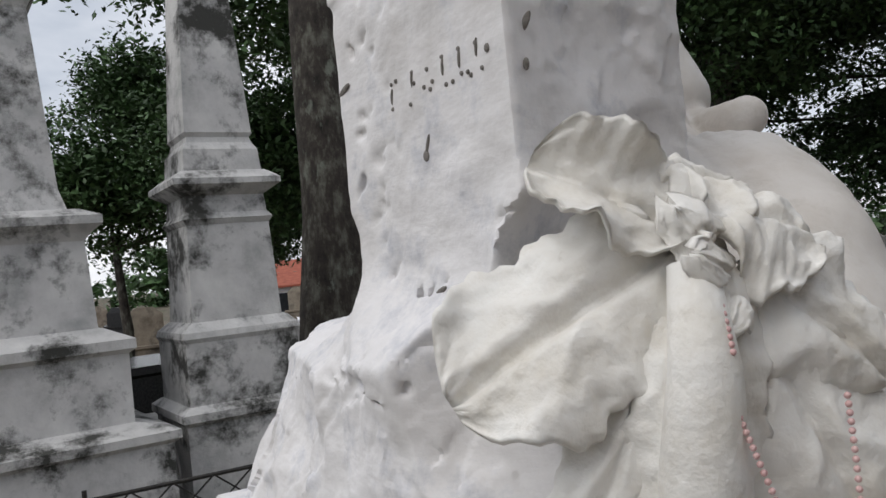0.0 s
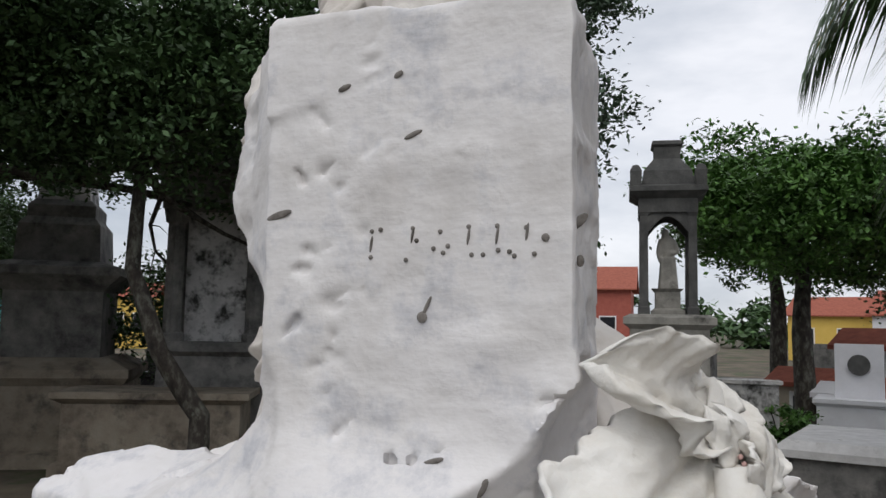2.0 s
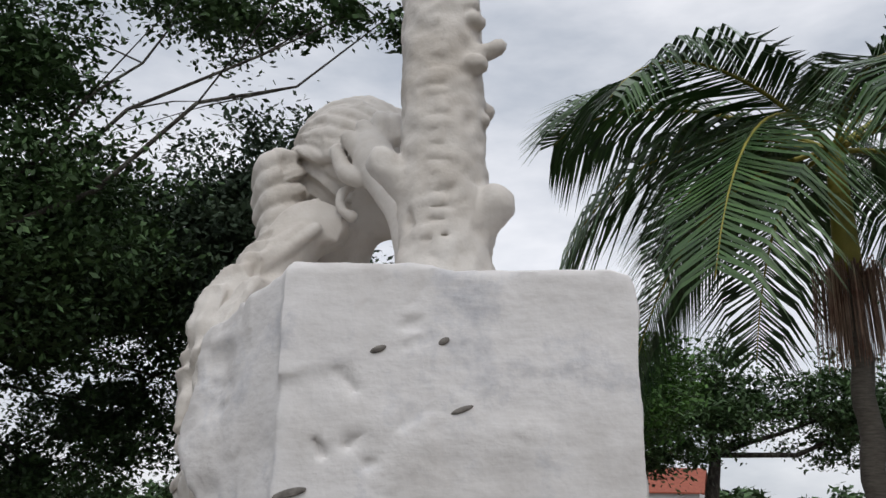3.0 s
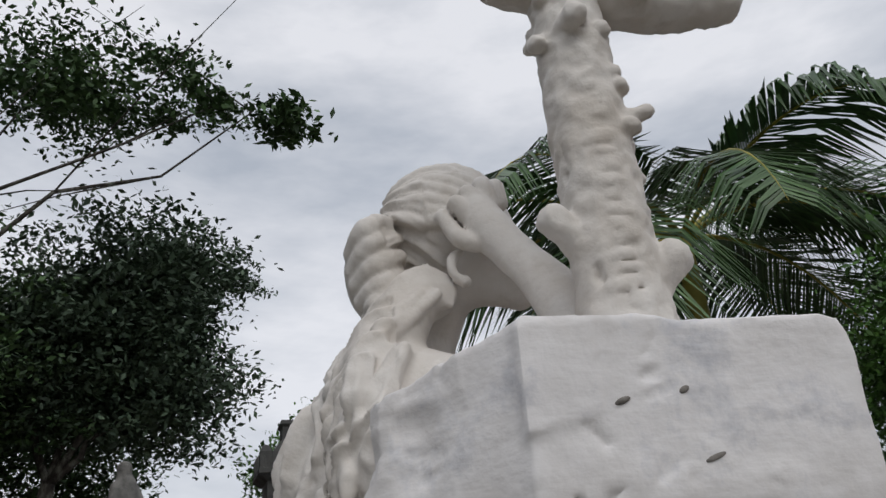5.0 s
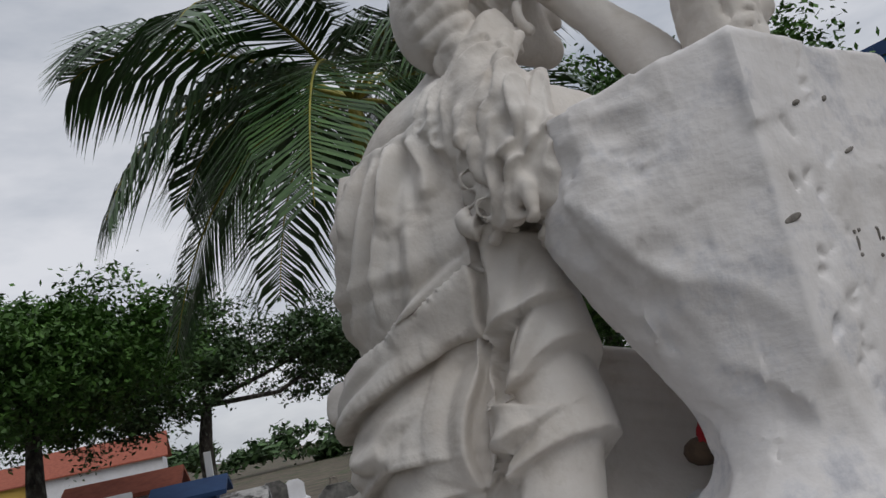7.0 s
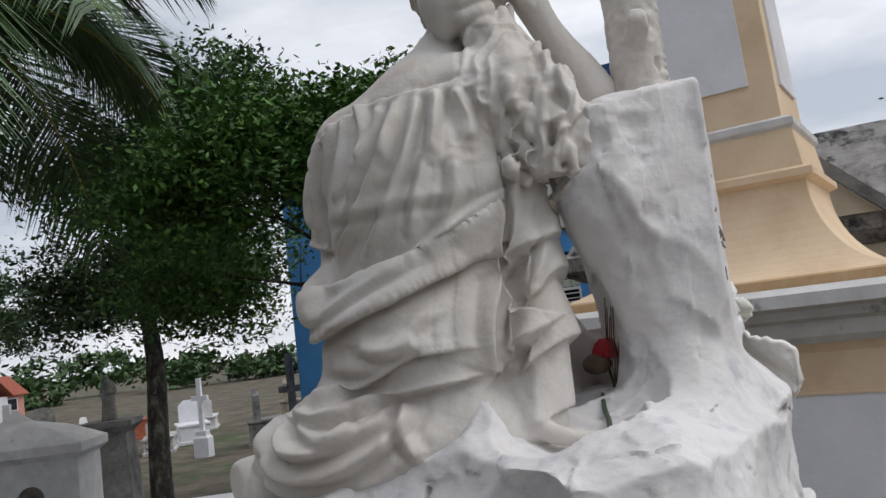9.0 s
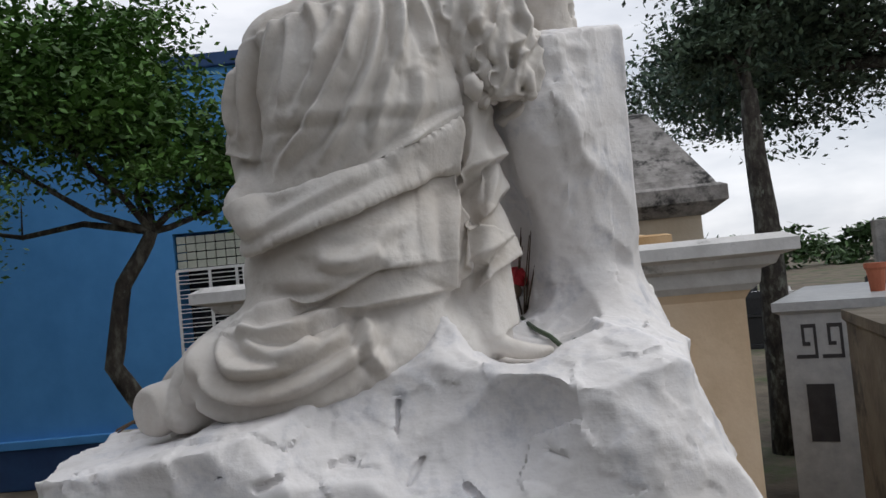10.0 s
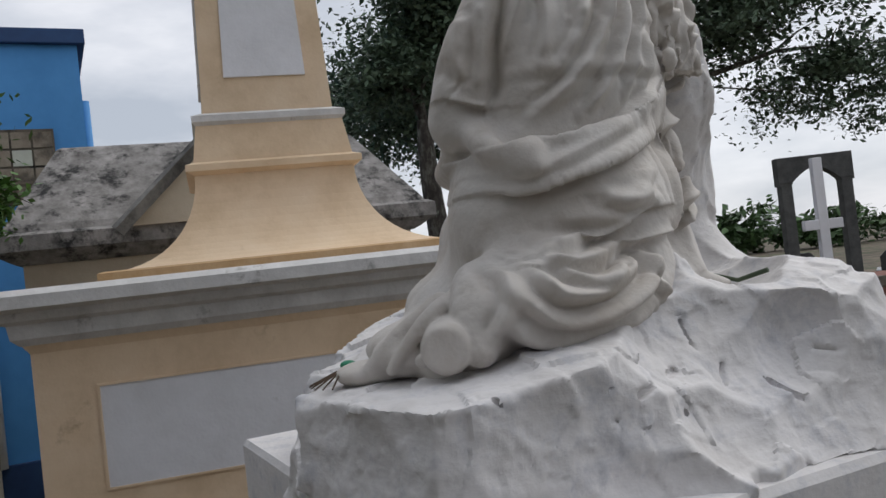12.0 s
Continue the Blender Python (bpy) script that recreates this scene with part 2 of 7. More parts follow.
def arrays(name, verts, faces, material, parent=None, smooth=False, label=""):
    me = bpy.data.meshes.new(name)
    verts, faces = np.asarray(verts, np.float32), np.asarray(faces, np.int32)
    k = faces.shape[1]
    me.vertices.add(len(verts))
    me.vertices.foreach_set("co", verts.ravel())
    me.loops.add(faces.size)
    me.loops.foreach_set("vertex_index", faces.ravel())
    me.polygons.add(len(faces))
    me.polygons.foreach_set("loop_start", np.arange(0, faces.size, k, dtype=np.int32))
    me.update(calc_edges=True)
    me.validate()
    ob = finish(name, me, material, smooth)
    if parent is not None:
        ob.parent = parent
    if label:
        ob["label"] = label
    return ob


def block(bm, a, b, bevel=0.0):
    """A box from corner a to corner b, its edges eased."""
    size = [q - p for p, q in zip(a, b)]
    got = bmesh.ops.create_cube(bm, size=1, matrix=Matrix.Translation([(p + q) / 2 for p, q in zip(a, b)]) @ Matrix.Diagonal(size + [1]))
    if bevel:
        edges = list({e for v in got["verts"] for e in v.link_edges})
        bmesh.ops.bevel(bm, geom=edges, offset=bevel, segments=2, affect="EDGES", profile=0.6)
    return bm


def box(a, b, bevel=0.0):
    return block(bmesh.new(), a, b, bevel)


def loft(bm, rings, cx=0.0, cy=0.0):
    """A square column through rings of (half width x, half depth y, height)."""
    last = None
    for hx, hy, z in rings:
        now = [bm.verts.new((cx + sx * hx, cy + sy * hy, z)) for sx, sy in ((-1, -1), (1, -1), (1, 1), (-1, 1))]
        if last:
            for k in range(4):
                bm.faces.new((last[k], last[(k + 1) % 4], now[(k + 1) % 4], now[k]))
        else:
            bm.faces.new(now[::-1])
        last = now
    bm.faces.new(last)
    return bm


def tube(bm, pts, radii, sides=10, caps=True):
    """A round limb along points, one radius each."""
    pts = [Vector(p) for p in pts]
    last, ref = None, Vector((0.31, 0.87, 0.37))
    for k, (p, r) in enumerate(zip(pts, radii)):
        way = (pts[min(k + 1, len(pts) - 1)] - pts[max(k - 1, 0)]).normalized()
        u = way.cross(ref).normalized()
        v = way.cross(u)
        now = [bm.verts.new(p + (u * math.cos(a) + v * math.sin(a)) * r) for a in (2 * math.pi * j / sides for j in range(sides))]
        if last:
            for j in range(sides):
                bm.faces.new((last[j], last[(j + 1) % sides], now[(j + 1) % sides], now[j]))
        elif caps:
            bm.faces.new(now[::-1])
        last = now
    if caps:
        bm.faces.new(last)
    return bm


def ball(bm, at, r, scale=(1, 1, 1), seg=12):
    bmesh.ops.create_uvsphere(bm, u_segments=seg, v_segments=max(6, seg // 2), radius=r, matrix=Matrix.Translation(at) @ Matrix.Diagonal((*scale, 1)))
    return bm


def disc(bm, at, r, depth, axis="y", seg=24):
    turn = {"y": pose(0, 0, 0, 90), "x": pose(0, 0, 0, 0, 90), "z": Matrix.Identity(4)}[axis]
    bmesh.ops.create_cone(bm, cap_ends=True, segments=seg, radius1=r, radius2=r, depth=depth, matrix=Matrix.Translation(at) @ turn)
    return bm


# ---- carving: distance fields turned into meshes ----
class Carving:
    """A block of space in which forms are smoothly joined and cut."""

    def __init__(self, lo, hi, h):
        self.lo, self.h = np.array(lo, np.float32), h
        self.n = np.ceil((np.array(hi) - np.array(lo)) / h).astype(int) + 1
        self.f = np.full(self.n, 0.5, np.float32)

    def window(self, lo, hi):
        a = np.clip(np.floor((np.array(lo) - self.lo) / self.h).astype(int), 0, self.n)
        b = np.clip(np.ceil((np.array(hi) - self.lo) / self.h).astype(int) + 1, 0, self.n)
        axes = [self.lo[k] + self.h * np.arange(a[k], b[k], dtype=np.float32) for k in range(3)]
        return tuple(slice(p, q) for p, q in zip(a, b)), np.meshgrid(*axes, indexing="ij", sparse=True)

    def mix(self, where, d, k, cut):
        old = self.f[where]
        if old.size == 0:
            return
        if cut:
            w = np.maximum(k - np.abs(old + d), 0) / k
            self.f[where] = np.maximum(old, -d) + w * w * k * 0.25
        else:
            w = np.maximum(k - np.abs(old - d), 0) / k
            self.f[where] = np.minimum(old, d) - w * w * k * 0.25

    def tube(self, pts, radii, k=0.03, cut=False):
        if 2 < len(pts) < 8:
            p = np.array([pts[0], *pts, pts[-1]], float)
            q = np.array([radii[0], *radii, radii[-1]], float)
            fine, rad = [], []
            for i in range(1, len(p) - 2):
                for t in (0, 0.25, 0.5, 0.75):
                    w = np.array([-t + 2 * t * t - t ** 3, 2 - 5 * t * t + 3 * t ** 3, t + 4 * t * t - 3 * t ** 3, -t * t + t ** 3]) / 2
                    fine.append(w @ p[i - 1:i + 3])
                    rad.append(float(w @ q[i - 1:i + 3]))
            pts, radii = fine + [p[-2]], rad + [float(q[-2])]
        ps = np.array(pts, np.float32)
        m = max(radii) + k + 2 * self.h
        where, (x, y, z) = self.window(ps.min(0) - m, ps.max(0) + m)
        near = None
        for p, q, r, s in zip(ps, ps[1:], radii, radii[1:]):
            d = q - p
            t = np.clip(((x - p[0]) * d[0] + (y - p[1]) * d[1] + (z - p[2]) * d[2]) / max(float(d @ d), 1e-9), 0, 1)
            dist = np.sqrt((x - p[0] - t * d[0]) ** 2 + (y - p[1] - t * d[1]) ** 2 + (z - p[2] - t * d[2]) ** 2) - (r + (s - r) * t)
            near = dist if near is None else np.minimum(near, dist)
        self.mix(where, near, k, cut)

    def blob(self, c, r, k=0.03, cut=False, rz=0.0, tilt=0.0):
        m = max(r) + k + 2 * self.h
        where, (x, y, z) = self.window(np.array(c) - m, np.array(c) + m)
        turn = np.array(Euler((0, radians(tilt), radians(rz))).to_matrix().transposed())
        x, y, z = x - c[0], y - c[1], z - c[2]
        u, v, w = (turn[i][0] * x + turn[i][1] * y + turn[i][2] * z for i in range(3))
        k0 = np.sqrt((u / r[0]) ** 2 + (v / r[1]) ** 2 + (w / r[2]) ** 2)
        k1 = np.sqrt((u / r[0] ** 2) ** 2 + (v / r[1] ** 2) ** 2 + (w / r[2] ** 2) ** 2) + 1e-6
        self.mix(where, k0 * (k0 - 1) / k1, k, cut)

    def box(self, c, half, k=0.03, cut=False, rz=0.0, tilt=0.0, lean=0.0, soft=0.02):
        m = float(np.linalg.norm(half)) + k + 2 * self.h
        where, (x, y, z) = self.window(np.array(c) - m, np.array(c) + m)
        turn = np.array(Euler((radians(lean), radians(tilt), radians(rz))).to_matrix().transposed())
        x, y, z = x - c[0], y - c[1], z - c[2]
        q = [np.abs(turn[i][0] * x + turn[i][1] * y + turn[i][2] * z) - (half[i] - soft) for i in range(3)]
        d = np.sqrt(sum(np.maximum(e, 0) ** 2 for e in q)) + np.minimum(np.maximum(np.maximum(q[0], q[1]), q[2]), 0) - soft
        self.mix(where, d, k, cut)

    def prism(self, poly, top, base, k=0.02, batter=0.0, cut=False):
        """A block over a polygon (anticlockwise) between two sloping planes given as functions of x and y; its sides lean in by batter."""
        ps = np.array(poly, np.float32)
        where, (x, y, z) = self.window((*(ps.min(0) - k - 0.02), self.lo[2]), (*(ps.max(0) + k + 0.02), self.lo[2] + self.h * self.n[2]))
        d = np.maximum(z - top(x, y), base(x, y) - z)
        mid = float(np.mean(base(ps[:, 0], ps[:, 1])))
        for p, q in zip(ps, np.roll(ps, -1, 0)):
            e = (q - p) / np.linalg.norm(q - p)
            d = np.maximum(d, (x - p[0]) * e[1] - (y - p[1]) * e[0] + batter * (z - mid))
        self.mix(where, d.astype(np.float32), k, cut)

    def layer(self, ys, upper, lower, thick, taper=False, front=-0.22):
        """Raise the back between two curves over y by a thickness: a flat wrap, or a lap that is full at its lower edge."""
        where, (x, y, z) = self.window((self.lo[0], min(ys), min(lower) - 0.02), (front, max(ys), max(upper) + 0.02))
        zu, zl = np.interp(y, ys, upper), np.interp(y, ys, lower)
        t = thick * np.clip((zu - z) / np.maximum(zu - zl, 0.01), 0, 1) if taper else thick
        ends = np.minimum(y - min(ys), max(ys) - y)
        t = t * np.clip(ends / 0.03, 0, 1)
        old = self.f[where]
        inside = np.maximum(np.maximum(old - t, zl - z), z - zu)
        self.f[where] = np.minimum(old, inside).astype(np.float32)

    def bite(self, start, way, depth, half, spin=0.0):
        """Strike off a flat chip where a ray from outside meets the form."""
        way = Vector(way).normalized()
        for t in range(200):
            p = Vector(start) + way * (t * self.h)
            i = [int(round((p[a] - float(self.lo[a])) / self.h)) for a in range(3)]
            if all(0 <= i[a] < self.n[a] for a in range(3)) and self.whole[i[0], i[1], i[2]] < 0:
                big = half * 4.5
                g = []
                for a in range(3):
                    u, v = list(i), list(i)
                    u[a], v[a] = min(i[a] + 3, self.n[a] - 1), max(i[a] - 3, 0)
                    g.append(float(self.whole[u[0], u[1], u[2]] - self.whole[v[0], v[1], v[2]]))
                out = Vector(g).normalized()
                self.blob(tuple(p + out * (big - depth)), (big, big * 1.15, big * 0.9), 0.0015, True, rz=math.degrees(math.atan2(out.y, out.x)) + spin)
                return

    def skin(self, y, z, out=0.0):
        """The first x, coming from -x, at which the form is met; pushed in by out."""
        j, k = (int(round((v - self.lo[a]) / self.h)) for a, v in ((1, y), (2, z)))
        line = self.f[:, min(max(j, 0), self.n[1] - 1), min(max(k, 0), self.n[2] - 1)]
        hit = np.nonzero(line < 0)[0]
        if not len(hit):
            return -0.4
        i = hit[0]
        back = float(line[i - 1] / (line[i - 1] - line[i])) if i else 1.0
        return float(self.lo[0]) + self.h * (i - 1 + back) + out

    def mesh(self):
        f = self.f
        s = f < 0
        c = [s[i:s.shape[0] - 1 + i, j:s.shape[1] - 1 + j, k:s.shape[2] - 1 + k] for i in (0, 1) for j in (0, 1) for k in (0, 1)]
        some, every = c[0].copy(), c[0].copy()
        for a in c[1:]:
            some |= a
            every &= a
        cells = np.argwhere(some & ~every)
        index = np.full(some.shape, -1, np.int32)
        index[tuple(cells.T)] = np.arange(len(cells))
        total, count = np.zeros((len(cells), 3), np.float32), np.zeros((len(cells), 1), np.float32)
        corners = [(i, j, k) for i in (0, 1) for j in (0, 1) for k in (0, 1)]
        for a in corners:
            for axis in range(3):
                if a[axis]:
                    continue
                b = list(a)
                b[axis] = 1
                pa, pb = cells + np.array(a), cells + np.array(b)
                fa, fb = f[tuple(pa.T)], f[tuple(pb.T)]
                cross = (fa < 0) != (fb < 0)
                t = np.where(cross, fa / np.where(cross, fa - fb, 1), 0)
                p = np.repeat(np.array(a, np.float32)[None], len(cells), 0)
                p[:, axis] = t
                total += p * cross[:, None]
                count += cross[:, None]
        verts = self.lo + self.h * (cells + total / np.maximum(count, 1))
        quads = []
        for axis in range(3):
            lo_, hi_ = [slice(None)] * 3, [slice(None)] * 3
            lo_[axis], hi_[axis] = slice(0, -1), slice(1, None)
            flip = s[tuple(lo_)] != s[tuple(hi_)]
            edges = np.argwhere(flip)
            u, v = [a for a in range(3) if a != axis]
            edges = edges[(edges[:, u] > 0) & (edges[:, v] > 0) & (edges[:, u] < self.n[u] - 1) & (edges[:, v] < self.n[v] - 1)]
            inside = s[tuple(edges.T)]
            ring = []
            for du, dv in ((-1, -1), (0, -1), (0, 0), (-1, 0)):
                e = edges.copy()
                e[:, u] += du
                e[:, v] += dv
                ring.append(index[tuple(e.T)])
            q = np.stack(ring, 1)
            if axis == 1:
                inside = ~inside
            q[~inside] = q[~inside][:, ::-1]
            quads.append(q)
        return verts, np.concatenate(quads)


def hew(ob):
    """Break the bed of rock into tilted, tool-struck facets; leave the slab's face nearly flat."""
    me = ob.data
    n = len(me.vertices)
    co, no = np.empty(n * 3, np.float32), np.empty(n * 3, np.float32)
    me.vertices.foreach_get("co", co)
    me.vertices.foreach_get("normal", no)
    co, no = co.reshape(-1, 3), no.reshape(-1, 3)
    push = np.empty(n, np.float32)
    for i in range(n):
        p = Vector(co[i])
        world_z, world_y = p.z + PLINTH_TOP, p.y + 0.12
        bed = min(1.0, max(0.0, (1.50 - world_z) / 0.06))
        face = 1.0 if world_y < -0.25 and world_z > 1.46 else 0.0
        d = 0.0026 * noise.fractal(p * 14, 1.0, 2.0, 4) * (1 - 0.35 * face)
        d += 0.0010 * abs(noise.noise(Vector((p.x * 30 + p.z * 18, p.y * 30, p.z * 75 - p.x * 26)))) * (1 - bed)
        q = Vector((p.x * 7.0, p.y * 7.0, p.z * 5.0)) + Vector(noise.noise_vector(p * 9)) * 0.12
        near = noise.voronoi(q)[1][0]
        d += (q - near).dot(Vector(noise.cell_vector(near * 7.3)) - Vector((0.5, 0.5, 0.5))) * (0.016 * bed + 0.009 * (1 - bed) * (1 - face))
        q2 = p * 19
        near = noise.voronoi(q2)[1][0]
        d += (q2 - near).dot(Vector(noise.cell_vector(near * 5.1)) - Vector((0.5, 0.5, 0.5))) * (0.007 * bed + 0.005 * (1 - bed) * (1 - 0.6 * face))
        push[i] = d
    me.vertices.foreach_set("co", (co + no * push[:, None]).ravel())
    me.update()


def roughen(ob, amount, scale, chisel=0.0, chisel_scale=9.0):
    """Push the surface in and out along its normals: worn grain and broad tool-struck facets."""
    me = ob.data
    n = len(me.vertices)
    co, no = np.empty(n * 3, np.float32), np.empty(n * 3, np.float32)
    me.vertices.foreach_get("co", co)
    me.vertices.foreach_get("normal", no)
    co, no = co.reshape(-1, 3), no.reshape(-1, 3)
    push = np.empty(n, np.float32)
    for i in range(n):
        p = Vector(co[i])
        d = amount * noise.fractal(p * scale, 1.0, 2.0, 3)
        if chisel:
            d += chisel * (noise.voronoi(p * chisel_scale)[0][0] - 0.35)
        push[i] = d
    me.vertices.foreach_set("co", (co + no * push[:, None]).ravel())
    me.update()


# ---- ground ----
def ground_z(x, y):
    drop = min(max((x - 2.0) / 4.5, 0), 1)
    return -0.35 - 0.65 * drop * drop * (3 - 2 * drop)


gx = np.concatenate([[-600, -200, -80], np.arange(-30, 30.1, 0.75), [80, 200, 600]])
gv = [(x, y, ground_z(x, y) + (0.04 * noise.noise((x * 0.7, y * 0.7, 0)) if abs(x) < 31 and abs(y) < 31 else 0)) for x in gx for y in gx]
gn = len(gx)
gf = [(i * gn + j, (i + 1) * gn + j, (i + 1) * gn + j + 1, i * gn + j + 1) for i in range(gn - 1) for j in range(gn - 1)]
tagged(arrays("ground", gv, gf, SOIL, smooth=True), "dry soil strewn with leaf litter and thin grass", "ground", kind="structure")

# ---- the marble monument ----
PLINTH_TOP = 1.13
plinth = thing("plinth", (-0.16, 0.195, -0.35), "smooth white marble plinth under the rough rock", "plinth")
part("slab", loft(bmesh.new(), [(0.635, 0.59, 1.25), (0.65, 0.605, 1.26), (0.65, 0.605, 1.465), (0.64, 0.595, 1.48)]), MARBLE, plinth)
part("die", loft(bmesh.new(), [(0.72, 0.70, 0.28), (0.60, 0.58, 0.34), (0.58, 0.56, 0.38), (0.58, 0.56, 1.15), (0.63, 0.605, 1.22), (0.63, 0.605, 1.247)]), MARBLE, plinth)
part("step", loft(bmesh.new(), [(0.92, 0.90, 0.0), (0.92, 0.90, 0.26), (0.90, 0.88, 0.277)]), MARBLE, plinth)

rock = Carving((-0.90, -0.52, 1.09), (0.66, 0.94, 2.14), 0.0060)
rnd = random.Random(4)


def level(z, ax=0.0, ay=0.0):
    return lambda x, y: z + ax * x + ay * y


def bed_plane(x, y):
    """The sloping top of the bed: low along its far rim, falling away before the slab."""
    return np.minimum(1.362 + 0.32 * np.clip(x + 0.72, 0, 0.24) * np.clip((0.62 - y) / 0.4, 0, 1) - 0.10 * (y - 0.35), 1.425 + 0.42 * (y + 0.29) + 0.10 * np.maximum(x + 0.45, 0))


# the rough bed of rock
rock.prism([(-0.22, 0.84), (-0.46, 0.815), (-0.675, 0.765), (-0.735, 0.60), (-0.735, 0.30), (-0.75, 0.12), (-0.715, -0.08), (-0.63, -0.24), (-0.48, -0.335), (-0.28, -0.395), (0.05, -0.405), (0.19, -0.395), (0.25, -0.28), (0.33, -0.12), (0.45, 0.05), (0.46, 0.40), (0.25, 0.66), (0.05, 0.76)], bed_plane, level(1.12), 0.02, 0.06)
rock.prism([(-0.40, 0.05), (-0.81, 0.06), (-0.81, -0.20), (-0.745, -0.36), (-0.48, -0.42), (-0.15, -0.42)], lambda x, y: bed_plane(x, y) - 0.012, level(1.13), 0.03, 0.36)
# the knob of rock under the hanging veil
rock.prism([(-0.42, 0.20), (-0.56, 0.185), (-0.605, 0.12), (-0.58, 0.045), (-0.50, 0.02), (-0.40, 0.06)], level(1.685, 0.32, -0.10), level(1.3), 0.03, 0.22)
rock.prism([(-0.40, 0.06), (-0.62, 0.09), (-0.66, -0.02), (-0.58, -0.16), (-0.40, -0.16)], level(1.50, 0.13, 0.0), level(1.3), 0.03, 0.35)
for n in range(34):
    a = rnd.uniform(0, 2 * math.pi)
    c = (-0.17 + 0.535 * math.cos(a), 0.20 + 0.56 * math.sin(a), rnd.uniform(1.15, 1.23))
    if c[1] < -0.20:
        continue
    rock.box(c, (rnd.uniform(0.05, 0.10), rnd.uniform(0.06, 0.12), rnd.uniform(0.04, 0.08)), 0.012, rz=math.degrees(a) + rnd.uniform(-20, 20), tilt=rnd.uniform(-10, 10), lean=rnd.uniform(-10, 10), soft=0.006)
# the upright slab with its flat inscribed face
rock.prism([(0.198, -0.300), (0.145, 0.020), (0.02, -0.020), (-0.16, -0.06), (-0.215, -0.17), (-0.200, -0.303)], level(2.068), level(1.35), 0.02)
rock.prism([(-0.05, -0.29), (-0.10, -0.03), (-0.33, -0.03), (-0.385, -0.13), (-0.375, -0.160), (-0.205, -0.308)], lambda x, y: np.minimum(2.068 + 0 * y, 2.135 + 0.30 * x + 0 * y), lambda x, y: 1.60 - 1.25 * (x + 0.16) + 0.75 * (y + 0.16), 0.03)
rock.tube([(-0.32, -0.11, 1.87), (-0.235, -0.135, 1.74), (-0.17, -0.16, 1.62)], (0.075, 0.085, 0.08), 0.04)
rock.tube([(-0.20, -0.20, 1.66), (-0.17, -0.19, 1.56), (-0.18, -0.20, 1.44)], (0.05, 0.075, 0.11), 0.05)
rock.prism([(-0.115, -0.295), (-0.215, -0.295), (-0.215, -0.318), (-0.125, -0.310)], level(2.066), level(1.99, 0.25), 0.008)
rock.tube([(-0.19, -0.24, 1.45), (-0.34, -0.25, 1.38)], (0.09, 0.06), 0.08)
rock.tube([(0.25, -0.30, 1.43), (0.08, -0.30, 1.43), (-0.10, -0.30, 1.43)], (0.06, 0.065, 0.06), 0.07)
rock.box((0.245, -0.165, 2.085), (0.085, 0.3, 0.05), 0.03, cut=True, tilt=52, soft=0.01)
rock.tube([(0.185, -0.275, 1.60), (0.205, -0.315, 1.49), (0.20, -0.345, 1.36)], (0.025, 0.05, 0.07), 0.04)
# the cavity between slab and figure
rock.blob((-0.24, 0.05, 1.62), (0.16, 0.15, 0.18), 0.03, cut=True)
rock.tube([(0.02, -0.055, 1.44), (0.20, -0.06, 1.40)], (0.03, 0.03), 0.03)
# a seam of chipped hollows where the slab rises from the bed
for n in range(16):
    x = -0.26 + 0.36 * n / 15 + rnd.uniform(-0.012, 0.012)
    z = 1.435 - 0.035 * math.sin(math.pi * n / 15) + rnd.uniform(-0.012, 0.012)
    rock.tube([(x, -0.375, z), (x + rnd.uniform(0.012, 0.034), -0.370, z + rnd.uniform(-0.02, 0.01))], (0.010, 0.006), 0.006, cut=True)
# shallow tool scars on the face
for n in range(80):
    x, z = rnd.uniform(-0.17, 0.18), rnd.uniform(1.50, 2.06)
    if x < -0.09 and z > 1.95:
        continue
    rock.tube([(x, -0.307, z), (x + rnd.uniform(-0.03, 0.04), -0.307, z + rnd.uniform(-0.025, 0.025))], (rnd.uniform(0.004, 0.008), 0.003), 0.005, cut=True)
for n in range(16):
    x, z = rnd.uniform(-0.19, 0.17), rnd.uniform(1.48, 2.02)
    rock.blob((x, -0.297, z), (rnd.uniform(0.02, 0.05), 0.006, rnd.uniform(0.012, 0.04)), 0.008)
# flat chips struck from the bed on every side and along its top
rock.whole = rock.f.copy()
for n in range(420):
    a = 2 * math.pi * rnd.random()
    z = rnd.uniform(1.18, 1.38)
    start = (-0.17 + 1.1 * math.cos(a), 0.20 + 1.1 * math.sin(a), z + rnd.uniform(-0.05, 0.15))
    aim = Vector((-0.17 + rnd.uniform(-0.25, 0.25), 0.20 + rnd.uniform(-0.35, 0.35), z - 0.02))
    rock.bite(start, aim - Vector(start), rnd.uniform(0.003, 0.011), rnd.uniform(0.03, 0.065), rnd.uniform(-18, 18))
for n in range(60):
    x, y = rnd.uniform(-0.74, -0.42), rnd.uniform(-0.35, 0.30)
    rock.bite((x, y, 1.62), (rnd.uniform(-0.25, 0.4), rnd.uniform(-0.3, 0.3), -1), rnd.uniform(0.002, 0.006), rnd.uniform(0.02, 0.04), rnd.uniform(0, 90))
for n in range(50):
    x, z = rnd.uniform(-0.40, -0.20), rnd.uniform(1.50, 2.04)
    rock.bite((x - 0.4, -0.5, z), (0.75, 0.75, rnd.uniform(-0.3, 0.3)), rnd.uniform(0.001, 0.004), rnd.uniform(0.012, 0.03), rnd.uniform(-20, 20))
for n in range(26):
    rock.bite((0.6, rnd.uniform(-0.28, -0.06), rnd.uniform(1.55, 2.05)), (-1, rnd.uniform(-0.15, 0.15), rnd.uniform(-0.1, 0.1)), rnd.uniform(0.001, 0.004), rnd.uniform(0.03, 0.07))
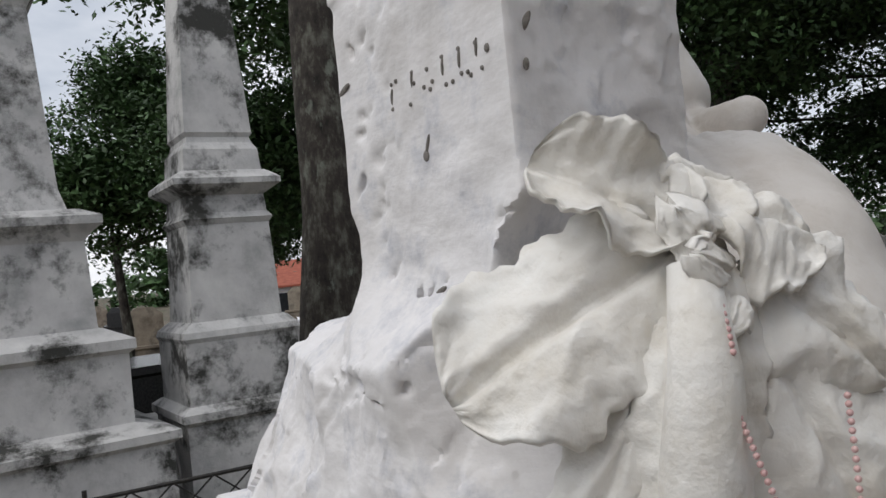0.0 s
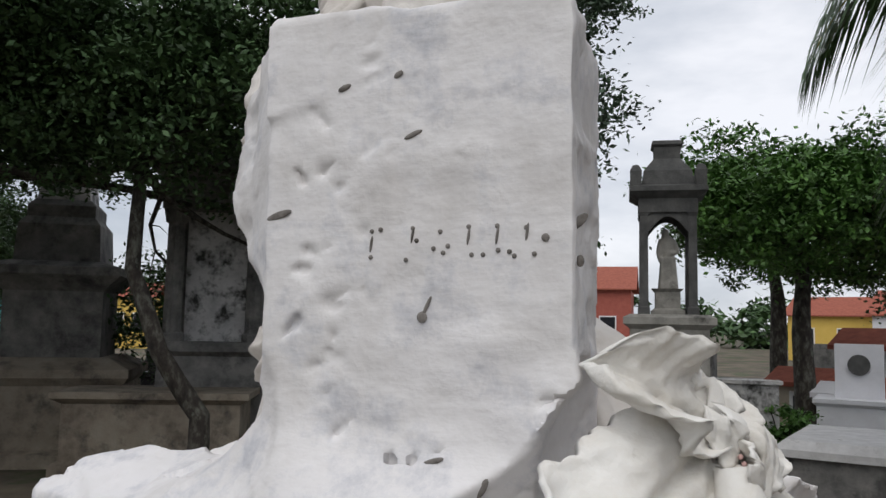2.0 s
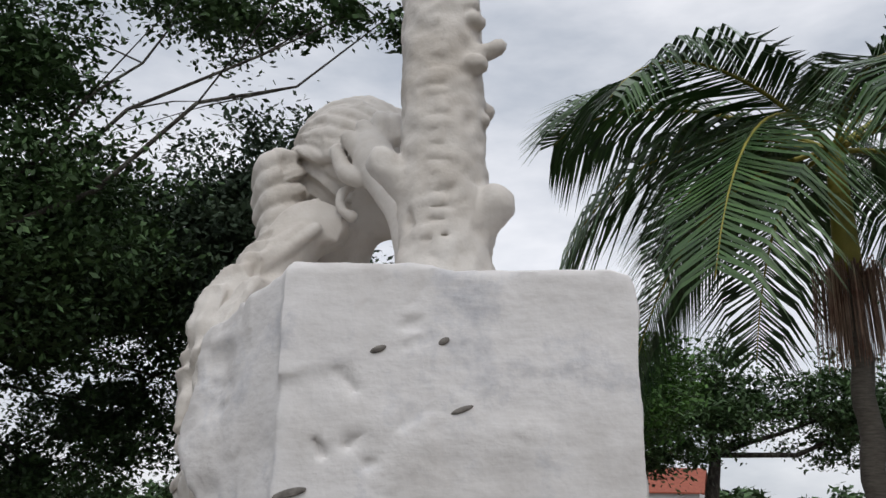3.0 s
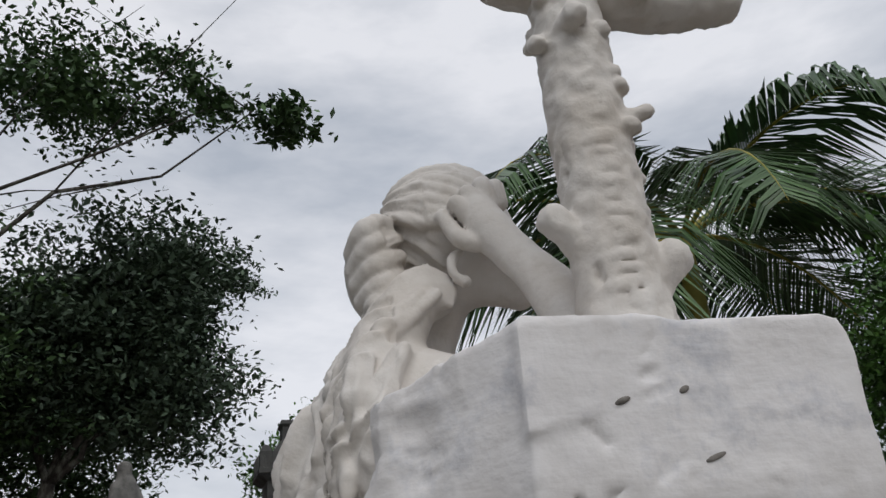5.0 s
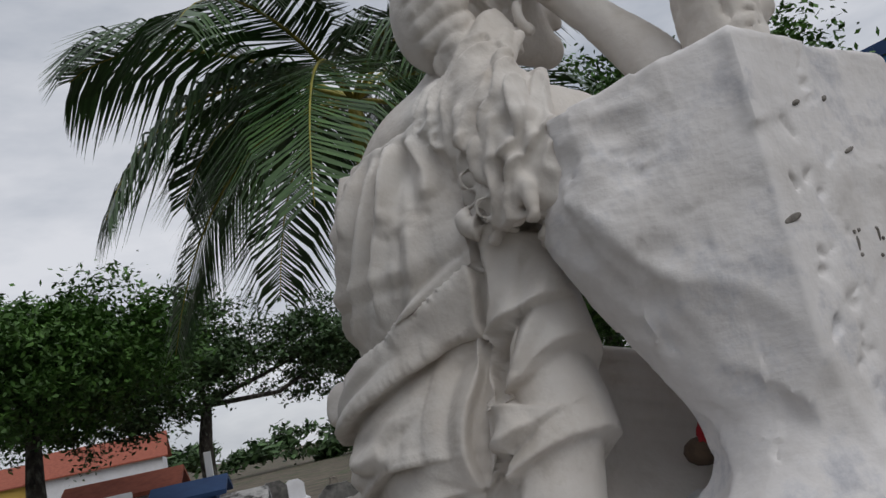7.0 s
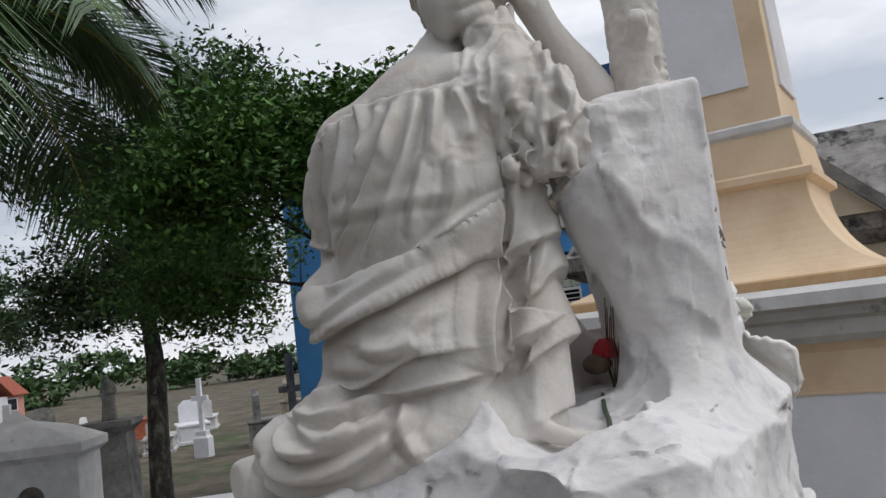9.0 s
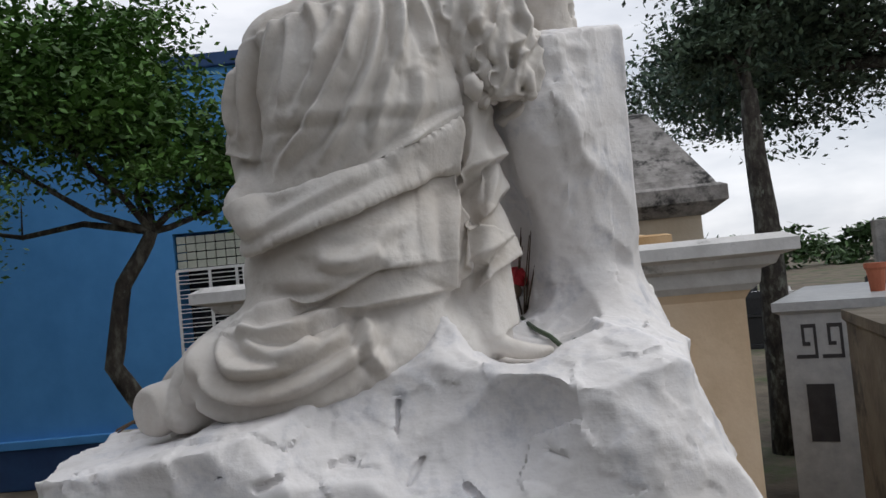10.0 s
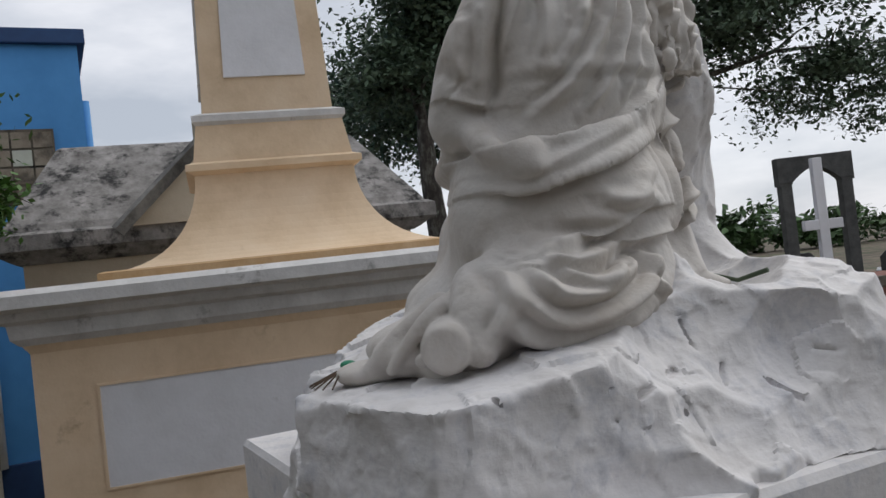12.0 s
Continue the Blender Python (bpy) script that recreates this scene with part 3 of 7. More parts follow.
# splits and drill holes in the bed: (y, z) from end to end, width
for y, z, y1, z1, w in ((0.186, 1.385, 0.190, 1.335, 0.007), (0.150, 1.30, 0.175, 1.265, 0.007), (0.47, 1.372, 0.45, 1.31, 0.006), (0.45, 1.31, 0.448, 1.235, 0.004), (0.395, 1.290, 0.362, 1.302, 0.008), (0.292, 1.303, 0.262, 1.308, 0.007),
                        (0.65, 1.325, 0.63, 1.30, 0.006), (0.085, 1.262, 0.045, 1.225, 0.007), (-0.05, 1.30, -0.07, 1.296, 0.007), (0.30, 1.245, 0.295, 1.24, 0.006)):
    a, b = rock.skin(y, z), rock.skin(y1, z1)
    for deep in (-0.002, 0.011):
        rock.tube([(a + deep, y, z), (b + deep, y1, z1)], (w, w * 0.8), 0.002, cut=True)
rv, rf = rock.mesh()
stone = thing("carved_rock_and_slab", (-0.17, 0.12, PLINTH_TOP), "rough-hewn white marble rock with an upright inscribed slab", "carved stone")
hewn = arrays("rock", rv - np.array([-0.17, 0.12, PLINTH_TOP], np.float32), rf, MARBLE, stone, smooth=True)
hew(hewn)
hewn.data.set_sharp_from_angle(angle=radians(42))

ORIGIN = Vector((-0.17, 0.12, PLINTH_TOP))


hv = np.empty(len(hewn.data.vertices) * 3, np.float32)
hewn.data.vertices.foreach_get("co", hv)
hv = hv.reshape(-1, 3) + np.array(ORIGIN, np.float32)
bed_v = hv[hv[:, 2] < 1.52]
hv = hv[hv[:, 1] < -0.22]


def bed_top(x, y):
    """Height of the rough bed of rock at a place."""
    near = bed_v[(np.abs(bed_v[:, 0] - x) < 0.014) & (np.abs(bed_v[:, 1] - y) < 0.014)]
    return float(near[:, 2].max()) if len(near) else 1.43




def pit(x, z, r, long=0.0, turn=0.0, name="drill_hole"):
    """A drilled pit in the slab's face, worn oblong: a flat lens, its inner shade painted dark."""
    near = hv[(np.abs(hv[:, 0] - x) < 0.008) & (np.abs(hv[:, 2] - z) < 0.008)]
    y = float(np.median(near[:, 1])) if len(near) else -0.30
    bm = bmesh.new()
    bmesh.ops.create_uvsphere(bm, u_segments=10, v_segments=6, radius=1.0, matrix=Matrix.Translation(Vector((x, y - 0.0005, z)) - ORIGIN) @ pose(0, 0, 0, 0, turn, 0) @ Matrix.Diagonal((r, 0.0025, r + long, 1)))
    part(name, bm, HOLE, stone)


# ---- the kneeling mourner ----
fig = Carving((-0.76, -0.20, 1.30), (0.46, 0.78, 2.56), 0.0044)
fig.tube([(-0.30, 0.27, 1.62), (-0.34, 0.25, 1.80), (-0.36, 0.22, 1.95), (-0.34, 0.20, 2.06)], (0.20, 0.170, 0.160, 0.13), 0.06)
fig.blob((-0.345, 0.25, 1.63), (0.205, 0.215, 0.150), 0.06)
fig.blob((-0.36, 0.225, 1.92), (0.145, 0.195, 0.20), 0.06)
fig.tube([(-0.37, 0.35, 2.05), (-0.36, 0.10, 2.09)], (0.072, 0.080), 0.05)
fig.tube([(-0.34, 0.20, 2.11), (-0.25, 0.155, 2.27)], (0.080, 0.055), 0.05)
# right shoulder and upper arm, laid along the slab's top
fig.tube([(-0.36, 0.08, 2.09), (-0.28, -0.02, 2.05), (-0.16, -0.06, 2.02), (-0.07, -0.08, 2.03)], (0.085, 0.070, 0.050, 0.045), 0.03)
# left sleeve and arm
fig.tube([(-0.37, 0.37, 2.03), (-0.33, 0.42, 1.92), (-0.28, 0.43, 1.83)], (0.080, 0.078, 0.075), 0.025)
fig.tube([(-0.30, 0.43, 1.86), (-0.22, 0.42, 1.76), (-0.05, 0.36, 1.75)], (0.045, 0.042, 0.035), 0.012)
# lap, thighs, knees and the trailing gown
fig.tube([(-0.30, 0.28, 1.56), (0.02, 0.24, 1.58), (0.18, 0.17, 1.52)], (0.17, 0.12, 0.085), 0.07)
fig.tube([(0.04, 0.20, 1.62), (0.18, 0.12, 1.50), (0.30, 0.04, 1.36)], (0.065, 0.065, 0.055), 0.06)
fig.blob((-0.12, 0.26, 1.44), (0.34, 0.24, 0.12), 0.07)
fig.blob((0.16, 0.15, 1.40), (0.17, 0.16, 0.11), 0.06)
fig.tube([(-0.05, 0.10, 1.66), (0.06, -0.01, 1.50), (0.02, -0.03, 1.42)], (0.035, 0.03, 0.03), 0.05)
# skirt over the rock behind
fig.blob((-0.47, 0.33, 1.45), (0.13, 0.20, 0.085), 0.05)
fig.tube([(-0.42, 0.40, 1.50), (-0.44, 0.50, 1.42), (-0.40, 0.58, 1.34)], (0.085, 0.070, 0.05), 0.04)
fig.tube([(-0.44, 0.18, 1.50), (-0.45, 0.08, 1.44)], (0.08, 0.05), 0.05)
fig.tube([(-0.34, 0.06, 1.90), (-0.35, 0.05, 1.66), (-0.40, 0.04, 1.46)], (0.055, 0.060, 0.060), 0.04)
fig.blob((-0.20, 0.48, 1.37), (0.24, 0.17, 0.07), 0.06)


# roll of the sash at the hip, the overskirt's swell and the gathered gown below
ycur = [0.02, 0.06, 0.12, 0.21, 0.28, 0.34, 0.41, 0.48]
fig.tube([(-0.34, 0.45, 1.80), (-0.42, 0.465, 1.75), (-0.49, 0.43, 1.715)], (0.022, 0.026, 0.014), 0.05)
fig.layer(ycur, [1.870, 1.850, 1.815, 1.772, 1.755, 1.748, 1.747, 1.747], [1.795, 1.785, 1.760, 1.720, 1.690, 1.672, 1.658, 1.660], 0.010)
# veil hanging along the right side, its hem falling in waves
fig.layer([-0.12, -0.03, 0.0, 0.044], [1.97, 1.97, 1.98, 1.98], [1.50, 1.48, 1.47, 1.46], 0.016, front=-0.28)
fig.layer([-0.10, -0.04, -0.01, 0.035], [1.90, 1.90, 1.90, 1.90], [1.752, 1.735, 1.700, 1.660], 0.024, True, front=-0.28)
fig.layer([-0.10, -0.045, 0.0, 0.048], [1.72, 1.72, 1.71, 1.70], [1.615, 1.605, 1.578, 1.545], 0.026, True, front=-0.28)
fig.tube([(-0.43, 0.05, 1.52), (-0.455, 0.02, 1.46), (-0.46, -0.03, 1.437), (-0.44, -0.08, 1.43)], (0.014, 0.018, 0.016, 0.010), 0.014)
# crumpled hem below the hips
fig.blob((-0.50, 0.37, 1.445), (0.115, 0.19, 0.095), 0.02)
fig.tube([(-0.40, 0.50, 1.48), (-0.46, 0.54, 1.44), (-0.50, 0.57, 1.38)], (0.06, 0.055, 0.03), 0.03)
# foot, and the hem trailing past it over the rock
fig.blob((-0.31, 0.62, 1.375), (0.085, 0.075, 0.045), 0.02)
fig.blob((-0.25, 0.69, 1.345), (0.065, 0.065, 0.025), 0.02)
fig.tube([(-0.36, 0.57, 1.465), (-0.335, 0.645, 1.41), (-0.30, 0.705, 1.355)], (0.022, 0.024, 0.014), 0.008)
fig.tube([(-0.38, 0.545, 1.475), (-0.40, 0.60, 1.455), (-0.385, 0.645, 1.41), (-0.36, 0.685, 1.355)], (0.016, 0.017, 0.015, 0.010), 0.005)
fig.tube([(-0.475, 0.622, 1.392), (-0.39, 0.575, 1.405)], (0.047, 0.043), 0.004)
fig.box((-0.521, 0.650, 1.392), (0.026, 0.08, 0.08), 0.003, cut=True, rz=-33)
fig.blob((-0.430, 0.650, 1.372), (0.014, 0.015, 0.014), 0.002)
# gown over the knees, seen beyond the slab
for k in range(7):
    a = k / 6
    fig.tube([(-0.03 + 0.09 * a, 0.10 + 0.17 * a, 1.71 - 0.02 * a), (0.12 + 0.05 * a, 0.05 + 0.17 * a, 1.585), (0.20 + 0.07 * a, 0.00 + 0.2 * a, 1.40)], (0.012, 0.018, 0.016), 0.018)
for k in range(6):
    a = k / 5
    fig.tube([(-0.22 + 0.05 * a, 0.10 + 0.02 * a, 1.72 - 0.18 * a), (-0.02, 0.075, 1.66 - 0.16 * a), (0.10, 0.02, 1.56 - 0.12 * a)], (0.012, 0.016, 0.010), 0.014)
# right forearm and the back of the hand laid on the brow
fig.tube([(-0.07, -0.09, 2.124), (-0.082, -0.07, 2.168), (-0.107, -0.04, 2.225), (-0.14, -0.015, 2.279)], (0.050, 0.046, 0.038, 0.031), 0.015)
fig.tube([(-0.14, -0.015, 2.279), (-0.175, 0.005, 2.335), (-0.192, 0.022, 2.381)], (0.032, 0.037, 0.030), 0.012)
# head, turned to the wrist
fig.blob((-0.228, 0.145, 2.385), (0.128, 0.105, 0.118), 0.02, tilt=35)
fig.tube([(-0.17, 0.13, 2.31), (-0.115, 0.115, 2.265)], (0.065, 0.034), 0.03)
fig.tube([(-0.105, 0.10, 2.33), (-0.090, 0.10, 2.315)], (0.020, 0.014), 0.015)
for a, b, c in (((-0.205, 0.006, 2.355), (-0.225, 0.008, 2.385), (-0.227, 0.028, 2.376)),
                ((-0.185, 0.012, 2.373), (-0.202, 0.014, 2.406), (-0.207, 0.034, 2.41)),
                ((-0.166, 0.02, 2.386), (-0.176, 0.022, 2.426), (-0.182, 0.042, 2.43)),
                ((-0.149, 0.028, 2.393), (-0.153, 0.03, 2.424), (-0.154, 0.05, 2.437))):
    fig.tube([a, b, c], (0.0155, 0.0150, 0.0120), 0.002)
fig.tube([(-0.201, 0.0, 2.309), (-0.227, 0.006, 2.322), (-0.249, 0.022, 2.369)], (0.017, 0.0155, 0.012), 0.003)
# ear
fig.tube([(-0.222, 0.034, 2.307), (-0.236, 0.03, 2.296), (-0.237, 0.03, 2.272), (-0.218, 0.034, 2.255)], (0.007, 0.009, 0.009, 0.011), 0.003)
fig.blob((-0.223, 0.026, 2.278), (0.008, 0.012, 0.014), 0.004, cut=True)
# waves of hair swept back to a loose roll at the nape
crown_c, fwd, up_h, near_h = Vector((-0.228, 0.145, 2.385)), Vector((0.80, -0.10, -0.30)).normalized(), Vector((0.25, 0.0, 0.97)), Vector((0, -1, 0))
for k in range(15):
    bta = radians(-12 + 9.5 * k)
    d0 = near_h * math.cos(bta) + up_h * math.sin(bta)
    pts = []
    for t in range(9):
        s_ = t / 8
        w = (fwd * (0.55 - 1.75 * s_) + d0 * (1.0 - 0.35 * s_ * s_) + Vector((0, 0, 0.05 * math.sin(7 * s_ + k)))).normalized()
        pts.append(tuple(crown_c + Vector((w.x * 0.130, w.y * 0.108, w.z * 0.122))))
    fig.tube(pts, [0.008 + 0.0075 * math.sin(math.pi * t / 8) for t in range(9)], 0.002)
for a, b, c in (((-0.342, 0.065, 2.372), (-0.374, 0.055, 2.358), (-0.399, 0.085, 2.335)),
                ((-0.331, 0.065, 2.352), (-0.367, 0.055, 2.33), (-0.396, 0.085, 2.301)),
                ((-0.322, 0.065, 2.314), (-0.357, 0.055, 2.293), (-0.391, 0.085, 2.273)),
                ((-0.321, 0.065, 2.281), (-0.353, 0.055, 2.257), (-0.384, 0.085, 2.243)),
                ((-0.331, 0.065, 2.245), (-0.357, 0.055, 2.225), (-0.371, 0.085, 2.209))):
    fig.tube([a, b, c], (0.017, 0.025, 0.016), 0.003)
fig.blob((-0.36, 0.125, 2.315), (0.055, 0.06, 0.095), 0.02)
for k in range(7):
    a = k / 6
    fig.tube([(-0.235 - 0.01 * a, 0.055 - 0.02 * a, 2.265 - 0.05 * a), (-0.285, 0.035 - 0.02 * a, 2.275 - 0.055 * a), (-0.330 + 0.008 * a, 0.02 - 0.01 * a, 2.245 - 0.06 * a), (-0.360 + 0.015 * a, 0.02 - 0.02 * a, 2.18 - 0.05 * a)], (0.006, 0.011, 0.012, 0.010), 0.004)
fig.tube([(-0.26, 0.07, 2.24), (-0.31, 0.06, 2.22), (-0.34, 0.05, 2.17)], (0.03, 0.04, 0.045), 0.02)
# long wavy tress falling over the shoulder
fig.tube([(-0.30, 0.04, 2.22), (-0.355, 0.02, 2.14), (-0.375, -0.01, 2.05), (-0.375, -0.04, 1.97)], (0.035, 0.055, 0.055, 0.035), 0.02)
for k in range(11):
    a = k / 10 - 0.5
    pts = []
    for t in range(10):
        s_ = t / 9
        wide = 0.03 + 0.125 * math.sin(math.pi * (0.08 + 0.80 * s_))
        wob = 0.015 * math.sin(9 * s_ + 2.1 * k)
        pts.append((-0.300 - 0.125 * math.sin(math.pi * 0.5 * min(1, 1.6 * s_)) + 0.10 * a * a + 0.006 * math.cos(8 * s_ + k), 0.035 - 0.085 * s_ + a * wide + wob, 2.225 - 0.325 * s_))
    fig.tube(pts, [0.010 + 0.007 * math.sin(math.pi * t / 9) for t in range(10)], 0.004)
for k in range(5):
    z = 1.93 + 0.17 * rnd.random()
    y = -0.045 + 0.25 * (z - 1.91) + 0.10 * (rnd.random() - 0.5)
    fig.tube([(-0.430, y, z), (-0.446, y + 0.012, z - 0.008), (-0.444, y + 0.016, z - 0.026), (-0.430, y + 0.002, z - 0.034)], (0.005, 0.0075, 0.0075, 0.005), 0.003)
# cloth caught between tress and slab
for k in range(4):
    fig.tube([(-0.33, -0.05 - 0.012 * k, 2.11), (-0.385 + 0.006 * k, -0.075 - 0.012 * k, 2.03), (-0.395 + 0.006 * k, -0.085 - 0.010 * k, 1.94), (-0.36, -0.070 - 0.006 * k, 1.86)], (0.011, 0.014, 0.012, 0.004), 0.006)
fig.tube([(-0.35, -0.04, 2.08), (-0.36, -0.06, 1.98), (-0.34, -0.06, 1.88)], (0.045, 0.045, 0.02), 0.02)
fv, ff = fig.mesh()
mourner = arrays("statue", fv, ff, STATUE, smooth=True)
tagged(mourner, "white marble statue of a kneeling draped mourner leaning on a slab", "statue")


def drape(ob, ridges, laps, grooves):
    """Sharpen the cloth of the back: pleats, edges of overlapping layers and grooves along curves of (y, z)."""
    me = ob.data
    n = len(me.vertices)
    co, no = np.empty(n * 3, np.float32), np.empty(n * 3, np.float32)
    me.vertices.foreach_get("co", co)
    me.vertices.foreach_get("normal", no)
    co, no = co.reshape(-1, 3), no.reshape(-1, 3)
    ends = np.empty(len(me.edges) * 2, np.int32)
    me.edges.foreach_get("vertices", ends)
    a_, b_ = ends[::2], ends[1::2]
    for _ in range(6):
        total = no.copy()
        for k in range(3):
            total[:, k] += np.bincount(a_, no[b_, k], n) + np.bincount(b_, no[a_, k], n)
        no = (total / np.maximum(np.linalg.norm(total, axis=1), 1e-6)[:, None]).astype(np.float32)
    push = np.zeros(n, np.float32)
    back = np.clip((0.35 - no[:, 0]) / 0.4, 0, 1) * (co[:, 0] < -0.27)

    def follow(curve):
        """Signed distance to the curve (plus to the left of its way), and the share of its length, for the points near it."""
        p = np.array([curve[0], *curve, curve[-1]], float)
        fine = []
        for i in range(1, len(p) - 2):
            for t in np.arange(0, 1, 0.125):
                w = np.array([-t + 2 * t * t - t ** 3, 2 - 5 * t * t + 3 * t ** 3, t + 4 * t * t - 3 * t ** 3, -t * t + t ** 3]) / 2
                fine.append(w @ p[i - 1:i + 3])
        fine = np.array(fine + [p[-2]])
        lo, hi = fine.min(0) - 0.07, fine.max(0) + 0.07
        at = np.nonzero((back > 0) & (co[:, 1] > lo[0]) & (co[:, 1] < hi[0]) & (co[:, 2] > lo[1]) & (co[:, 2] < hi[1]))[0]
        q = co[at][:, 1:3]
        near, sign, share = np.full(len(at), 9.0), np.ones(len(at)), np.zeros(len(at))
        for i, (a, b) in enumerate(zip(fine, fine[1:])):
            d = b - a
            t = np.clip(((q - a) @ d) / max(d @ d, 1e-9), 0, 1)
            r = q - a - t[:, None] * d
            dist = np.hypot(r[:, 0], r[:, 1])
            closer = dist < near
            near[closer] = dist[closer]
            sign[closer] = np.where(d[0] * r[:, 1] - d[1] * r[:, 0] > 0, 1, -1)[closer]
            share[closer] = ((i + t) / (len(fine) - 1))[closer]
        return at, near * sign, np.clip(np.sin(math.pi * np.clip(share, 0.04, 0.96)) * 2.2, 0, 1)

    for curve, w, h in ridges:
        at, s_, fade = follow(curve)
        push[at] += fade * 1.15 * h * (np.exp(-np.abs(s_ / (1.15 * w)) ** 1.4) - 0.85 * np.exp(-((s_ - 1.9 * w) / (0.8 * w)) ** 2) - 0.35 * np.exp(-((s_ + 2.2 * w) / w) ** 2))
    for curve, side, w, h in laps:
        at, s_, fade = follow(curve)
        s_ = s_ * side
        step = 1 / (1 + np.exp(-np.clip(s_ / 0.0011, -40, 40)))
        push[at] += fade * 1.5 * h * (step * np.exp(-np.maximum(s_, 0) / w) - 0.75 * (1 - step) * np.exp(-np.maximum(-s_, 0) / (0.4 * w)))
    for curve, w, h in grooves:
        at, s_, fade = follow(curve)
        push[at] -= fade * h * np.exp(-np.abs(s_ / w) ** 1.6)
    # strands of hair, combed back from the brow, and the curls of the tress
    c = co - np.array([-0.228, 0.145, 2.385], np.float32)
    fwd_, up_ = np.array([0.93, -0.12, -0.35]), np.array([0.35, 0.0, 0.94])
    ang = np.arctan2(c @ up_, -c[:, 1])
    along = c @ fwd_
    head = (np.linalg.norm(c / np.array([0.165, 0.135, 0.15]), axis=1) < 1.12) & (co[:, 2] > 2.23) & (along < 0.035) & ~((co[:, 1] < 0.055) & (co[:, 0] > -0.275) & (co[:, 2] < 2.47))
    for i in np.nonzero(head)[0]:
        p = Vector(co[i])
        wavy = 8.0 * ang[i] + 1.9 * noise.noise(p * 13) + 0.9 * math.sin(38 * along[i])
        push[i] += 0.0085 * (0.5 - abs(math.sin(wavy))) + 0.0025 * (0.5 - abs(math.sin(3.1 * wavy + 1)))
    tress = (co[:, 0] < -0.34) & (co[:, 1] < 0.105) & (co[:, 1] > -0.13) & (co[:, 2] > 1.90) & (co[:, 2] < 2.22) & (co[:, 1] < 0.02 + 0.28 * (co[:, 2] - 1.88))
    for i in np.nonzero(tress)[0]:
        p = Vector(co[i])
        swirl = 75 * p.y + 26 * p.z + 3.4 * noise.noise(Vector((p.y * 17, p.z * 15, 3.0)))
        push[i] += 0.011 * (0.45 - abs(math.sin(swirl))) + 0.005 * (0.25 - abs(noise.noise(p * 30)))
    co += no * (push * np.where(head | tress, 1, back))[:, None]
    me.vertices.foreach_set("co", co.ravel())
    me.update()


PLEATS = [
    ([(0.296, 2.097), (0.272, 2.036), (0.284, 1.97)], 0.010, 0.012), ([(0.356, 2.075), (0.383, 2.01), (0.41, 1.925)], 0.009, 0.009), ([(0.33, 2.075), (0.335, 2.0), (0.36, 1.90)], 0.008, 0.008),
    ([(0.182, 2.086), (0.231, 1.971), (0.296, 1.874), (0.375, 1.80)], 0.011, 0.014), ([(0.160, 2.084), (0.179, 1.972), (0.236, 1.864), (0.295, 1.79)], 0.010, 0.013),
    ([(0.137, 2.088), (0.131, 2.026), (0.135, 1.955)], 0.009, 0.014), ([(0.122, 2.088), (0.149, 1.958), (0.194, 1.827)], 0.009, 0.012), ([(0.096, 2.088), (0.082, 2.03), (0.076, 1.975)], 0.009, 0.013),
    ([(0.235, 2.075), (0.262, 2.0), (0.32, 1.90)], 0.009, 0.008), ([(0.205, 2.08), (0.215, 2.02), (0.222, 1.96)], 0.008, 0.008), ([(0.10, 1.95), (0.115, 1.87), (0.16, 1.79)], 0.010, 0.009),
    ([(0.404, 1.891), (0.278, 1.882), (0.182, 1.886), (0.10, 1.885)], 0.012, 0.005),
    ([(0.45, 1.70), (0.37, 1.70), (0.28, 1.735), (0.20, 1.77)], 0.010, 0.006), ([(0.31, 1.632), (0.24, 1.622), (0.19, 1.632)], 0.012, 0.012), ([(0.40, 1.60), (0.30, 1.60), (0.22, 1.64), (0.15, 1.69)], 0.012, 0.007),
    ([(0.474, 1.511), (0.452, 1.463), (0.371, 1.462), (0.289, 1.499), (0.25, 1.52)], 0.012, 0.016), ([(0.523, 1.476), (0.463, 1.420), (0.355, 1.421), (0.26, 1.46), (0.215, 1.51)], 0.012, 0.017),
    ([(0.534, 1.425), (0.475, 1.385), (0.37, 1.391), (0.262, 1.409)], 0.011, 0.013), ([(0.45, 1.53), (0.40, 1.49), (0.345, 1.485), (0.30, 1.52)], 0.010, 0.012), ([(0.235, 1.53), (0.225, 1.48), (0.205, 1.43)], 0.010, 0.014),
    ([(0.51, 1.52), (0.53, 1.46), (0.555, 1.40)], 0.010, 0.012), ([(0.46, 2.02), (0.482, 1.943), (0.47, 1.886)], 0.010, 0.010), ([(0.435, 2.04), (0.445, 1.95), (0.45, 1.87)], 0.009, 0.009),
    ([(0.02, 1.93), (0.025, 1.83), (0.04, 1.74)], 0.009, 0.010), ([(-0.03, 1.87), (-0.02, 1.78), (0.0, 1.70)], 0.008, 0.009), ([(0.035, 1.66), (0.05, 1.60), (0.07, 1.56)], 0.008, 0.009)]
